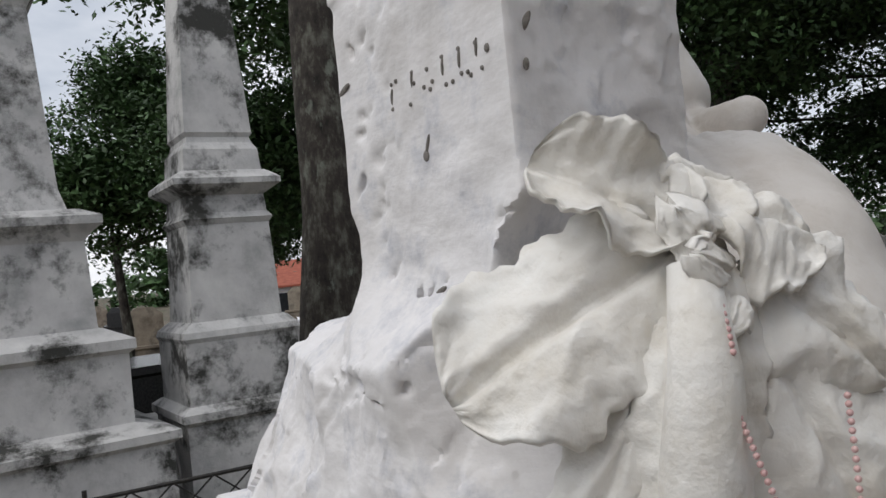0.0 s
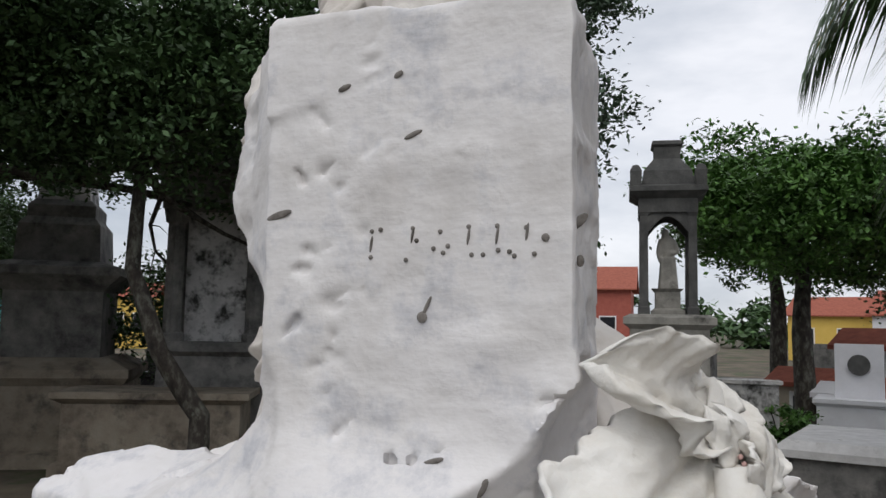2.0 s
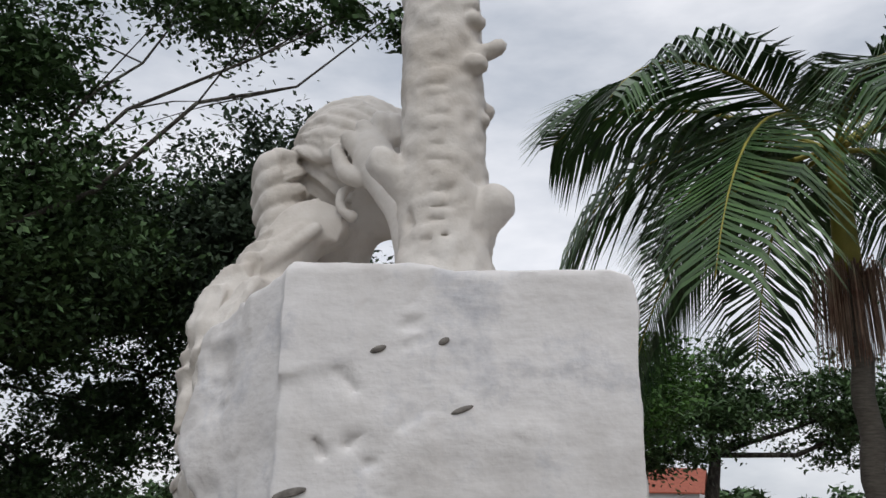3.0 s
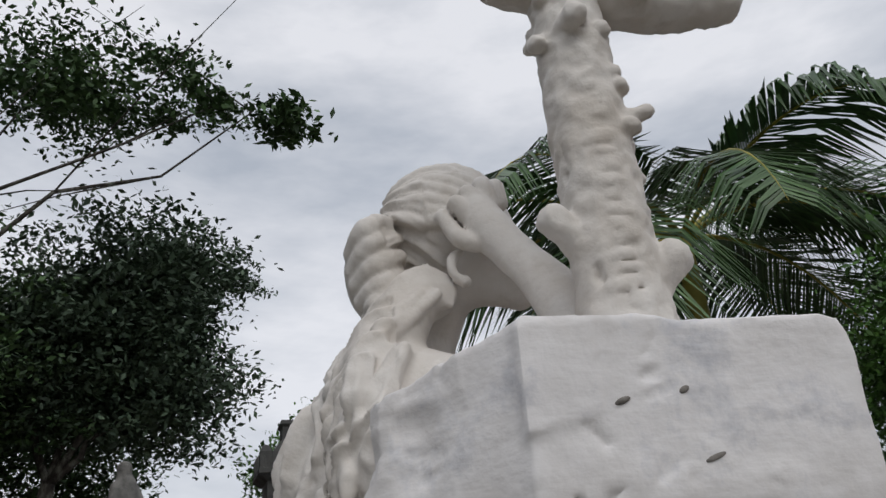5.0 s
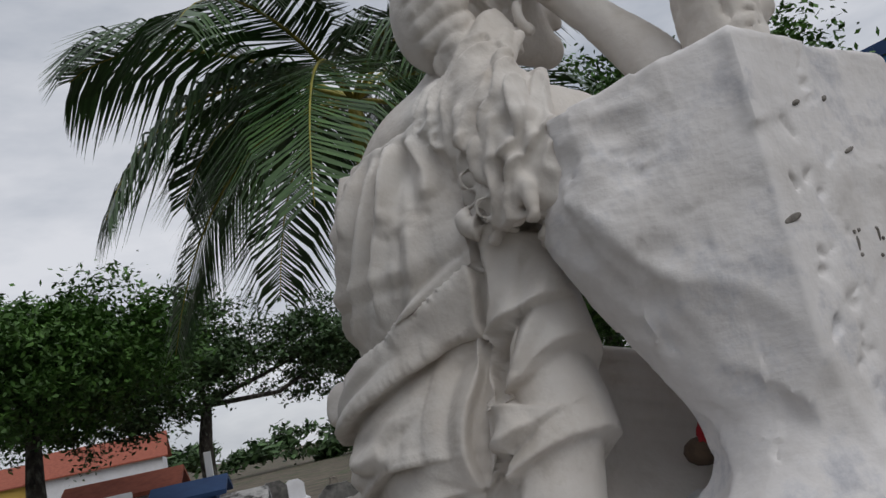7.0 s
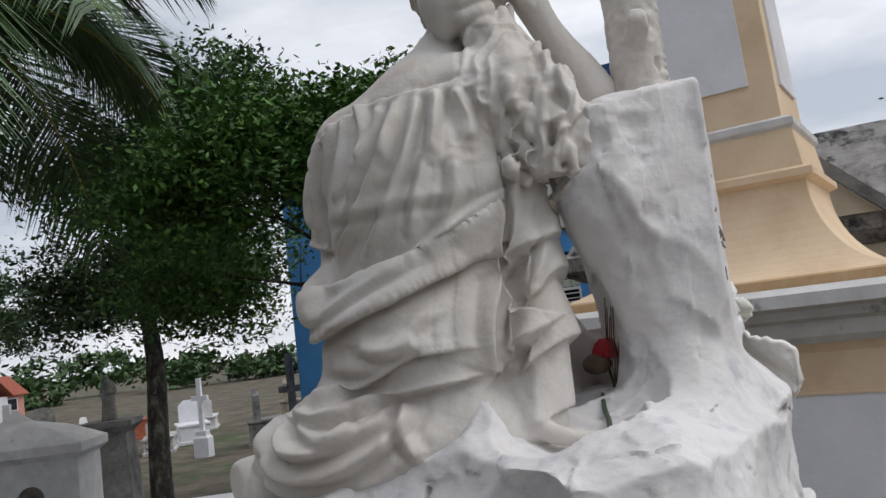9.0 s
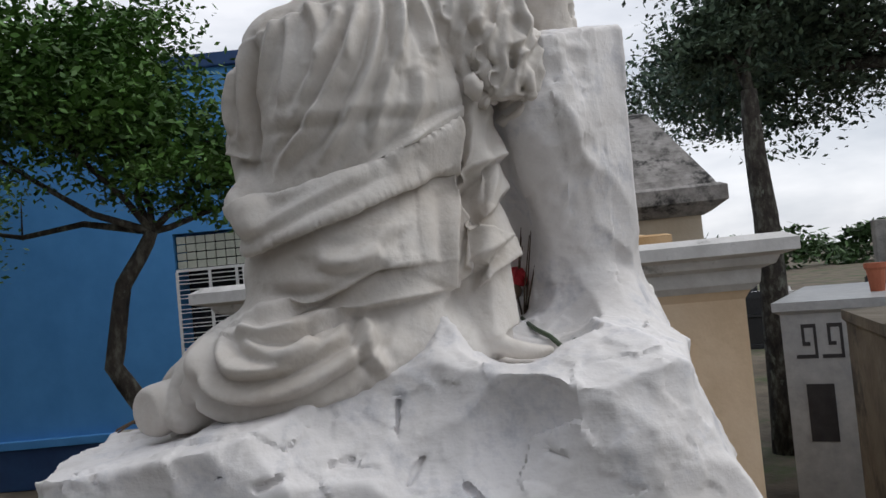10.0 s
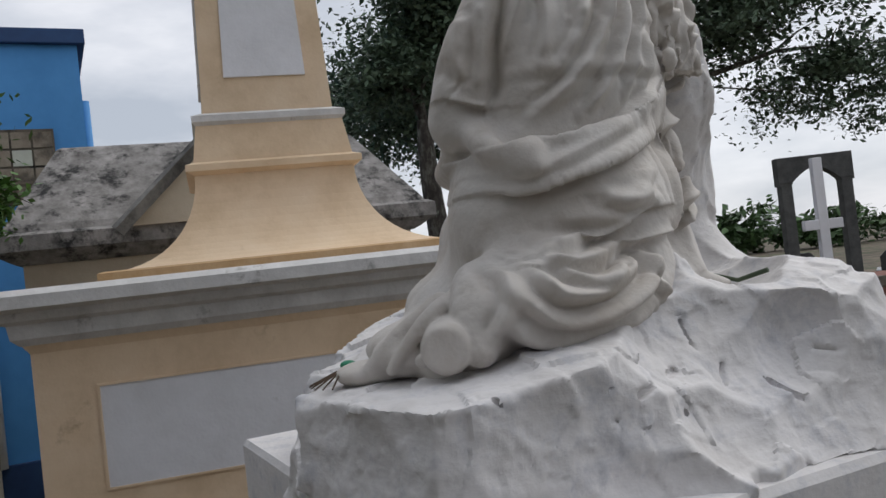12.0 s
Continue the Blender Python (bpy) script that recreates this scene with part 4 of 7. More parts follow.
LAPS = [
    ([(0.47, 1.745), (0.40, 1.745), (0.317, 1.752), (0.215, 1.785), (0.148, 1.825), (0.06, 1.88)], 1, 0.035, 0.014),
    ([(0.47, 1.665), (0.42, 1.655), (0.34, 1.672), (0.24, 1.703), (0.16, 1.737), (0.10, 1.77)], -1, 0.030, 0.015),
    ([(0.45, 1.528), (0.372, 1.535), (0.281, 1.570), (0.203, 1.600), (0.128, 1.606)], -1, 0.035, 0.016),
    ([(0.46, 1.515), (0.369, 1.510), (0.268, 1.532), (0.167, 1.545), (0.10, 1.556)], -1, 0.030, 0.018),
    ([(0.41, 2.055), (0.302, 2.085), (0.18, 2.090), (0.08, 2.108)], 1, 0.030, 0.007),
    ([(0.041, 1.945), (0.043, 1.857), (0.068, 1.752), (0.079, 1.644), (0.092, 1.553)], 1, 0.028, 0.016),
    ([(-0.045, 1.80), (0.02, 1.765), (0.06, 1.72), (0.042, 1.672), (-0.02, 1.650)], 1, 0.030, 0.020),
    ([(-0.02, 1.63), (0.02, 1.60), (0.068, 1.574), (0.086, 1.551)], 1, 0.028, 0.018),
    ([(0.005, 1.946), (-0.002, 1.905), (-0.046, 1.878), (-0.086, 1.893)], 1, 0.025, 0.012),
    ([(0.495, 1.860), (0.458, 1.840), (0.430, 1.832)], -1, 0.030, 0.014)]
GROOVES = [([(0.405, 2.055), (0.414, 1.985), (0.420, 1.912), (0.424, 1.835)], 0.008, 0.022), ([(0.10, 1.74), (0.10, 1.67), (0.105, 1.60)], 0.010, 0.012), ([(0.245, 1.52), (0.30, 1.50), (0.33, 1.525)], 0.008, 0.012)]
drape(mourner, PLEATS, LAPS, GROOVES)
roughen(mourner, 0.0008, 34.0)

# ---- the marble cross shaped like a lopped tree ----
cross = thing("tree_cross", (-0.035, -0.19, 2.07), "white marble cross carved like a lopped tree trunk", "cross")
tree_c = Carving((-0.22, -0.16, -0.03), (0.34, 0.16, 0.95), 0.0055)
tree_c.tube([(0.0, 0, -0.02), (-0.005, 0, 0.10), (-0.02, 0, 0.55), (-0.02, 0, 0.94)], (0.070, 0.060, 0.054, 0.05), 0.02)
for x, y, z, dx, dy, dz, r in ((-0.045, -0.01, 0.13, -0.045, -0.01, 0.045, 0.022), (0.045, -0.01, 0.09, 0.022, -0.015, 0.02, 0.025), (-0.03, -0.04, 0.48, 0, -0.03, 0.004, 0.019), (0.03, -0.02, 0.33, 0.035, -0.01, 0.01, 0.013)):
    tree_c.tube([(x, y, z), (x + dx, y + dy, z + dz)], (r * 1.1, r), 0.012)
for k in range(14):
    tree_c.blob((0.040 - 0.002 * k + 0.006 * math.sin(k * 2.3), -0.01 + 0.03 * math.sin(k * 1.7), 0.24 + 0.024 * k), (0.017, 0.016, 0.013), 0.004)
    tree_c.blob((-0.080 + 0.003 * k, -0.03 * math.cos(k), 0.46 + 0.014 * k), (0.015, 0.015, 0.011), 0.004)
for k in range(26):
    z = 0.03 + 0.022 * k
    tree_c.tube([(-0.065 + rnd.uniform(0, 0.05), -0.052, z), (rnd.uniform(-0.02, 0.05), -0.062, z + rnd.uniform(-0.006, 0.012))], (0.002, 0.004), 0.004, cut=True)
for k in range(12):
    a, z = rnd.uniform(math.pi, 2 * math.pi), rnd.uniform(0.05, 0.55)
    p = (0.06 * math.cos(a) - 0.02 * z / 0.55, 0.06 * math.sin(a), z)
    tree_c.tube([p, (p[0] + 0.006, p[1], z - rnd.uniform(0.015, 0.04))], (0.005, 0.003), 0.004, cut=True)
tv, tf = tree_c.mesh()
trunk_ob = arrays("trunk", tv, tf, STATUE, cross, smooth=True)
roughen(trunk_ob, 0.003, 40.0, 0.006, 38.0)
arm_c = Carving((-0.24, -0.12, 0.46), (0.34, 0.12, 0.74), 0.0055)
arm_c.tube([(-0.11, 0.0, 0.62), (-0.02, 0, 0.60), (0.12, 0, 0.565), (0.235, 0, 0.57)], (0.050, 0.054, 0.046, 0.040), 0.03)
for x, z in ((0.08, 0.545), (0.15, 0.60), (-0.09, 0.585)):
    arm_c.blob((x, -0.042, z), (0.018, 0.016, 0.015), 0.006)
av, af = arm_c.mesh()
arm_ob = arrays("arm", av, af, STATUE, cross, smooth=True, label="rough-barked lopped cross arm")
roughen(arm_ob, 0.003, 40.0, 0.005, 38.0)


# ---- the carved spray of leaves with its beads ----
def stone_leaf(name, base, tip, width, normal, curl=0.3, cup=0.25, thick=0.012, wave=0.012, seed=0, label=""):
    """A thick carved leaf from base to tip with a midrib, a wavy rim and a curled end."""
    r = random.Random(seed)
    base, tip, normal = Vector(base), Vector(tip), Vector(normal).normalized()
    along = tip - base
    length = along.length
    along.normalize()
    side = along.cross(normal).normalized()
    normal = side.cross(along).normalized()
    bm, rows, cols = bmesh.new(), 40, 30
    ph = [r.uniform(0, 6.28) for _ in range(4)]

    def at(u, v, off):
        w = width * 0.5 * (max(0.0, 1 - abs(2 * min(1, u * 0.94 + 0.05) - 1) ** 2.6) ** 0.6) * (1 + 0.08 * math.sin(9 * u + ph[0]) + 0.05 * math.sin(23 * u + ph[1]) + 0.035 * math.sin(57 * u + ph[2] + 4 * (v > 0)))
        rise = -cup * width * v * v - curl * length * max(0, u - 0.55) ** 2 * 2.2
        rise += wave * (math.sin(7 * u + ph[2] + 3 * v) * abs(v) + 0.5 * math.sin(15 * u + ph[3]) * v * v)
        rise += -0.10 * width * math.exp(-(v / 0.10) ** 2) + 0.022 * width * max(0.0, math.cos(abs(v) * 9 - u * 17)) ** 3 + 0.0045 * noise.fractal(Vector((u * 7 + seed, v * 4, ph[0])), 1.0, 2.0, 4) - 0.05 * width * max(0.0, abs(v) - 0.8) * 5 * noise.noise(Vector((u * 9, v * 2, seed + 0.5)))
        return base + along * (u * length * (1 - 0.15 * curl)) + side * (v * w) + normal * (rise + off)

    grids = []
    for off in (thick * 0.5, -thick * 0.5):
        grids.append([[bm.verts.new(at(i / (rows - 1), -1 + 2 * j / (cols - 1), off * (1 - 0.3 * abs(-1 + 2 * j / (cols - 1))))) for j in range(cols)] for i in range(rows)])
    for g, flip in ((grids[0], False), (grids[1], True)):
        for i in range(rows - 1):
            for j in range(cols - 1):
                q = (g[i][j], g[i + 1][j], g[i + 1][j + 1], g[i][j + 1])
                bm.faces.new(q[::-1] if flip else q)
    rim = [(0, j) for j in range(cols)] + [(i, cols - 1) for i in range(1, rows)] + [(rows - 1, j) for j in range(cols - 2, -1, -1)] + [(i, 0) for i in range(rows - 2, 0, -1)]
    for p, q in zip(rim, rim[1:] + rim[:1]):
        bm.faces.new((grids[0][p[0]][p[1]], grids[0][q[0]][q[1]], grids[1][q[0]][q[1]], grids[1][p[0]][p[1]]))
    bmesh.ops.translate(bm, verts=bm.verts, vec=-SPRAY)
    return part(name, bm, LEAFSTONE, spray, label, smooth=True)


SPRAY = Vector((0.28, -0.28, 1.30))
spray = thing("leaf_spray", SPRAY, "carved marble spray of broad leaves beside the slab", "carved leaves")
N1 = (0.75, -0.62, 0.2)
stone_leaf("leaf", (0.322, -0.225, 1.545), (0.228, -0.432, 1.425), 0.195, (0.66, -0.62, 0.42), 0.16, 0.07, 0.018, 0.018, 1, "broad scarred leaf with a chipped rim")
stone_leaf("leaf", (0.318, -0.205, 1.560), (0.232, -0.322, 1.652), 0.105, (0.55, -0.70, 0.45), 0.45, -0.42, 0.020, 0.020, 2, "leaf with a rolled, broken edge")
stone_leaf("leaf", (0.325, -0.25, 1.475), (0.285, -0.36, 1.22), 0.10, N1, 0.1, 0.18, 0.014, 0.010, 3)
stone_leaf("leaf", (0.36, -0.215, 1.53), (0.365, -0.275, 1.26), 0.13, (0.85, -0.5, 0.1), 0.1, 0.25, 0.014, 0.010, 4)
stone_leaf("leaf", (0.35, -0.19, 1.58), (0.40, -0.09, 1.545), 0.13, (0.45, -0.45, 0.8), 0.4, 0.2, 0.012, 0.016, 5)
stone_leaf("leaf", (0.36, -0.17, 1.53), (0.43, -0.05, 1.40), 0.16, (0.8, -0.5, 0.35), 0.2, 0.2, 0.012, 0.014, 6)
stone_leaf("leaf", (0.37, -0.16, 1.45), (0.42, -0.08, 1.24), 0.19, (0.88, -0.45, 0.15), 0.1, 0.15, 0.014, 0.012, 7)
stone_leaf("leaf", (0.32, -0.22, 1.62), (0.335, -0.12, 1.60), 0.12, (0.4, -0.4, 0.85), 0.3, 0.2, 0.012, 0.014, 8)
for k in range(7):
    a = k * 0.9
    c = Vector((0.345, -0.185, 1.510))
    d = Vector((0.5 * math.cos(a) + 0.25, -0.45 - 0.25 * math.cos(a), 0.75 * math.sin(a) - 0.35))
    stone_leaf("petal", c, c + d.normalized() * (0.075 + 0.012 * (k % 3)), 0.055, (0.8, -0.55, 0.2 * math.sin(a * 2)), 0.5, 0.35, 0.008, 0.012, 20 + k)
bm = tube(bmesh.new(), [Vector(p) - SPRAY for p in ((0.355, -0.235, 1.53), (0.372, -0.25, 1.44), (0.362, -0.255, 1.34), (0.345, -0.25, 1.22))], (0.022, 0.032, 0.040, 0.03), 14)
part("bud", bm, LEAFSTONE, spray, "smooth drooping bud", smooth=True)
bm = tube(bmesh.new(), [Vector(p) - SPRAY for p in ((0.27, -0.20, 1.58), (0.28, -0.20, 1.45), (0.28, -0.20, 1.20))], (0.03, 0.05, 0.07), 16)
part("stalk_mass", bm, LEAFSTONE, spray, smooth=True)

rosary = thing("rosary", (0.38, -0.24, 1.30), "string of small pale pink beads hung over the carved leaves", "beads")
for a, b, c, n in (((0.352, -0.222, 1.555), (0.385, -0.235, 1.50), (0.400, -0.245, 1.455), 16), ((0.400, -0.245, 1.40), (0.412, -0.235, 1.35), (0.428, -0.215, 1.27), 18), ((0.445, -0.165, 1.41), (0.448, -0.165, 1.35), (0.450, -0.17, 1.27), 18)):
    for k in range(n):
        t = k / (n - 1)
        p = Vector(a) * (1 - t) ** 2 + Vector(b) * 2 * t * (1 - t) + Vector(c) * t * t
        part("bead", ball(bmesh.new(), p - Vector((0.38, -0.24, 1.30)), 0.0031, seg=8), BEAD, rosary, smooth=True)

rose = thing("artificial_rose", (-0.13, -0.05, 1.44), "faded red artificial rose with dry stems, tucked beside the gown", "flower")
for k in range(16):
    a, t = k * 2.4, k / 15
    bm = bmesh.new()
    c = Vector((0.02 * t * math.cos(a), 0.02 * t * math.sin(a), 0.13 - 0.01 * t))
    ball(bm, (0, 0, 0), 0.024, (1, 0.25, 0.8), 10)
    bmesh.ops.transform(bm, verts=bm.verts, matrix=Matrix.Translation(c) @ pose(0, 0, 0, 25 - 50 * t, 10, math.degrees(a) + 90))
    part("petal", bm, REDPETAL, rose, smooth=True)
part("dark_petals", ball(bmesh.new(), (-0.01, 0.02, 0.095), 0.032, (1, 1, 0.7)), TWIG, rose, "withered brown bloom", smooth=True)
for k in range(14):
    a = k * 1.3
    bm = tube(bmesh.new(), [(0.0, -0.01, 0.02), (0.03 * math.cos(a), -0.03 + 0.03 * math.sin(a), 0.09), (0.06 * math.cos(a + 0.5), -0.05 + 0.03 * math.sin(a), 0.17 + 0.02 * (k % 4))], (0.0022, 0.0018, 0.001), 5)
    part("twig", bm, TWIG, rose)
stem_z = bed_top(-0.52, -0.12)
stem = thing("loose_stem", (-0.52, -0.12, stem_z), "thin green plastic flower stem lying on the rock", "stem")
rest = [(dx, dy, bed_top(-0.52 + dx, -0.12 + dy) - stem_z + 0.004) for dx, dy in ((0, 0), (0.07, 0.015), (0.14, 0.03), (0.21, 0.05))]
part("stalk", tube(bmesh.new(), rest + [(0.30, 0.07, rest[-1][2] + 0.02)], (0.0055, 0.005, 0.005, 0.005, 0.004), 8), STEMGREEN, stem, smooth=True)
twigs = thing("dry_twigs", (-0.235, 0.713, bed_top(-0.235, 0.713) - 0.012), "dry dark twigs with a green scrap, lying on the rock edge", "twigs")
for k in range(7):
    a = 0.5 + 0.25 * k
    part("twig", tube(bmesh.new(), [(0, 0, 0.03), (0.04 * math.cos(a), 0.04 * math.sin(a), 0.035), (0.09 * math.cos(a + 0.3), 0.09 * math.sin(a + 0.3), 0.015)], (0.003, 0.0025, 0.0015), 5), TWIG, twigs)
part("scrap", ball(bmesh.new(), (0.03, 0.0, 0.045), 0.02, (1.3, 0.8, 0.5)), GREENPAINT, twigs)

doll = thing("figurine", (0.455, 0.02, PLINTH_TOP), "small painted plaster figurine in white on a black base", "figurine")
bm = box((-0.02, -0.015, 0.0), (0.02, 0.015, 0.018), 0.002)
part("base", bm, BLACKPLASTIC, doll)
bm = tube(bmesh.new(), [(0, 0, 0.018), (0, 0, 0.045), (0, 0, 0.062), (0, 0, 0.072)], (0.013, 0.012, 0.014, 0.006), 12)
part("body", bm, WHITE, doll, smooth=True)
bm = ball(bmesh.new(), (0, 0, 0.082), 0.010)
part("head", bm, SKINPAINT, doll, smooth=True)
part("cap", disc(bmesh.new(), (0, 0, 0.094), 0.009, 0.008, "z", 12), WHITE, doll)

# worn inscription: the letters survive as strokes between drill points
LETTERS = {"F": ((-0.056, 1.756), (-0.056, 1.788), (-0.044, 1.790)), "I": ((-0.008, 1.752), (0.0, 1.79), (0.006, 1.775)),
           "A": ((0.028, 1.765), (0.036, 1.785), (0.046, 1.768), (0.040, 1.76)), "L": ((0.072, 1.79), (0.076, 1.757), (0.090, 1.757)),
           "L2": ((0.107, 1.790), (0.108, 1.762), (0.122, 1.760)), "E": ((0.142, 1.787), (0.128, 1.755), (0.152, 1.757))}
for dots in LETTERS.values():
    for x, z in dots:
        pit(x, z, 0.0030)
for x, z in ((-0.056, 1.772), (0.0, 1.782), (0.072, 1.779), (0.107, 1.779), (0.143, 1.782)):
    pit(x, z, 0.0017, 0.009, 8, "letter_stroke")
for x, z, r, lg, tn in ((-0.10, 1.972, 0.004, 0.006, 70), (-0.025, 1.982, 0.004, 0.003, 60), (-0.003, 1.905, 0.0034, 0.010, 70), (0.020, 1.697, 0.0025, 0.011, 25), (0.014, 1.684, 0.007, 0.0, 0), (0.035, 1.519, 0.004, 0.012, 70),
                        (0.10, 1.497, 0.005, 0.008, 30), (0.194, 1.795, 0.006, 0.008, 50), (0.198, 1.750, 0.005, 0.002, 0), (-0.19, 1.812, 0.005, 0.015, 75), (0.165, 1.775, 0.005, 0, 0)):
    pit(x, z, r, lg, tn)

# ---- trees ----
def leaves(name, blobs, count, size, material, parent, seed, spread=0.26, droop=0.3):
    """A crown of single leaves on many sprays, dense within and ragged at the rim of a few rounded masses."""
    r = np.random.RandomState(seed)
    vol = np.array([(b[3] * b[4] * b[5]) ** 0.8 for b in blobs])
    per = (count * vol / vol.sum()).astype(int)
    each = 110
    centres, scale = [], []
    for (cx, cy, cz, rx, ry, rz), n in zip(blobs, per):
        k = max(8, n // each)
        d = r.normal(size=(k, 3))
        d /= np.linalg.norm(d, axis=1)[:, None]
        inner = r.uniform(size=(k, 1)) < 0.42
        rad = np.where(inner, r.uniform(0.15, 0.75, (k, 1)), r.uniform(0.72, 1.06, (k, 1)))
        rad = rad * (0.84 + 0.24 * np.sin(3.1 * d[:, :1] + cx) * np.cos(4.3 * d[:, 1:2] + 2 * d[:, 2:] + cy))
        cl = np.array([cx, cy, cz]) + d * rad * np.array([rx, ry, rz])
        wide = np.minimum(spread, 0.17 * min(rx, ry) + 0.05) * r.uniform(0.6, 1.25, (k, 1, 1))
        arm = r.normal(size=(k, 1, 3)) * np.array([1, 1, 0.35])
        arm /= np.linalg.norm(arm, axis=2)[:, :, None]
        off = r.normal(size=(k, each, 3)) * np.array([0.75, 0.75, 0.42]) * wide + arm * r.uniform(-1.6, 1.6, (k, each, 1)) * wide
        centres.append((cl[:, None, :] + off).reshape(-1, 3))
        scale.append(np.repeat(np.where(inner, 1.35, 1.0), each, 0))
    c, sc = np.concatenate(centres), np.concatenate(scale)
    n = len(c)
    along = r.normal(size=(n, 3))
    along[:, 2] = along[:, 2] * 0.6 - droop
    along /= np.linalg.norm(along, axis=1)[:, None]
    side = np.cross(along, r.normal(size=(n, 3)) * 0.55 + np.array([0, 0, 1.0]))
    side /= np.linalg.norm(side, axis=1)[:, None]
    s = size * r.uniform(0.65, 1.25, (n, 1)) * sc
    v = np.stack([c - along * s * 0.5, c + side * s * 0.24, c + along * s * 0.5, c - side * s * 0.24], 1).reshape(-1, 3)
    f = np.arange(4 * n).reshape(-1, 4)
    return arrays(name, v, f, material, parent)


def limbs(bm, start, ends, r0, seed, steps=5, sides=8, bend=0.25):
    rr = random.Random(seed)
    for e in ends:
        a, b = Vector(start), Vector(e)
        pts = [a.lerp(b, k / steps) + Vector((rr.uniform(-bend, bend), rr.uniform(-bend, bend), rr.uniform(-bend, bend) * 0.6)) * (0 if k in (0,) else 1) * (b - a).length * 0.22 for k in range(steps + 1)]
        tube(bm, pts, [r0 * (1 - 0.8 * k / steps) for k in range(steps + 1)], sides)
        for j in range(2, steps + 1):
            q = pts[j] + Vector((rr.uniform(-1, 1), rr.uniform(-1, 1), rr.uniform(-0.3, 0.8))) * (b - a).length * 0.35
            tube(bm, [pts[j], (pts[j] + q) / 2 + Vector((0, 0, 0.05)), q], [r0 * 0.28, r0 * 0.18, r0 * 0.06], 5)


def tree(base, trunk, r0, blobs, count, label, material=None, size=0.12, seed=1, spread=0.26, low=None, bark=None):
    """A leafing tree: bent tapered trunk, limbs into each mass of the crown, single leaves."""
    x, y = base
    g = ground_z(x, y)
    t = thing("tree", (x, y, g), label, "tree", "trees of the cemetery")
    off = Vector((x, y, g))
    bm = bmesh.new()
    pts = [Vector((0, 0, -0.1))] + [Vector(p) - off for p in trunk]
    n = len(pts)
    fine, rad = [], []
    for k in range(n - 1):
        for j in range(4):
            s = (k + j / 4) / (n - 1)
            fine.append(pts[k].lerp(pts[k + 1], j / 4) + Vector(noise.noise_vector(Vector((k + j / 4, seed, 0)))) * r0 * 0.35 * (s > 0.05))
            rad.append(r0 * (1.25 - 0.25 * min(1, s * 8) - 0.45 * s))
    fine.append(pts[-1])
    rad.append(r0 * 0.5)
    tube(bm, fine, rad, 14)
    limbs(bm, fine[-1], [Vector(b[:3]) - off + Vector((0, 0, b[5] * 0.2)) for b in blobs], r0 * 0.32, seed)
    part("trunk", bm, bark or BARK, t, smooth=True)
    leaves("crown", [(b[0] - x, b[1] - y, b[2] - g, *b[3:]) for b in blobs], int(count * 3.4), size * 0.80, material or LEAF, t, seed, spread)
    return t


def mass(x, y, z, r, flat=0.75):
    return (x, y, z, r, r, r * flat)


tree((-5.68, 1.92), [(-5.68, 1.92, 1.2), (-5.68, 1.92, 2.6), (-5.68, 1.92, 4.2)], 0.40, [mass(-7.61, 2.22, 5.6, 2.4), mass(-8.07, 3.69, 6.2, 2.6), mass(-8.65, 4.84, 5.0, 2.3)], 26000, "tall dark tree with a lichen-spotted leaning trunk", size=0.13, seed=11)
tree((-8.52, 3.91), [(-8.55, 3.84, 1.5), (-8.67, 3.82, 3.5)], 0.22, [mass(-8.27, 5.34, 4.4, 1.9), mass(-11.79, 9.01, 6.0, 3.0), mass(-10.87, 5.03, 5.0, 2.0), mass(-6.34, 8.80, 4.4, 2.2), mass(-5.33, 10.54, 4.9, 2.2), mass(-4.69, 11.96, 3.2, 1.7), mass(-6.48, 11.04, 2.9, 1.5)], 36000, "dense dark-leaved tree with a forked trunk", size=0.14, seed=12)
tree((-12.01, 0.98), [(-11.99, 1.10, 1.0), (-12.00, 1.02, 2.2)], 0.10, [mass(-12.00, 1.06, 3.1, 1.5), mass(-12.85, 1.96, 4.6, 1.5), mass(-13.39, 3.85, 3.0, 1.8), mass(-10.2, 2.7, 3.2, 1.7), mass(-16.5, 10.0, 3.0, 2.6)], 40000, "small bushy tree behind the obelisk tombs", LEAF, size=0.13, seed=13)
tree((-5.81, 5.99), [(-5.81, 5.99, 0.6), (-6.08, 5.61, 1.3), (-6.45, 5.52, 2.2), (-6.57, 5.68, 3.4)], 0.13, [mass(-7.08, 5.43, 4.6, 1.9), mass(-5.5, 6.3, 6.3, 1.4), mass(-5.26, 6.58, 4.7, 1.9), mass(-5.77, 5.55, 4.2, 1.7), mass(-6.73, 9.81, 2.0, 1.2), mass(-9.20, 9.18, 1.7, 1.4), mass(-3.66, 6.66, 7.4, 1.3, 0.6), mass(-2.19, 6.81, 7.3, 0.9, 0.5), mass(-1.30, 6.76, 6.9, 0.55, 0.6)], 17000, "spreading tree with a pale crooked trunk before a tomb", LEAF, size=0.12, seed=14)
tree((-4.25, 9.11), [(-4.25, 9.11, 1.6), (-4.16, 9.15, 3.4)], 0.17, [mass(-3.59, 9.34, 5.6, 1.6, 0.9), mass(-3.02, 9.49, 4.5, 1.4), mass(-4.82, 9.42, 5.0, 1.7), mass(-2.80, 9.54, 6.3, 1.0)], 14000, "round-headed dark tree standing before the sky", LEAFBLUE, size=0.13, seed=15)
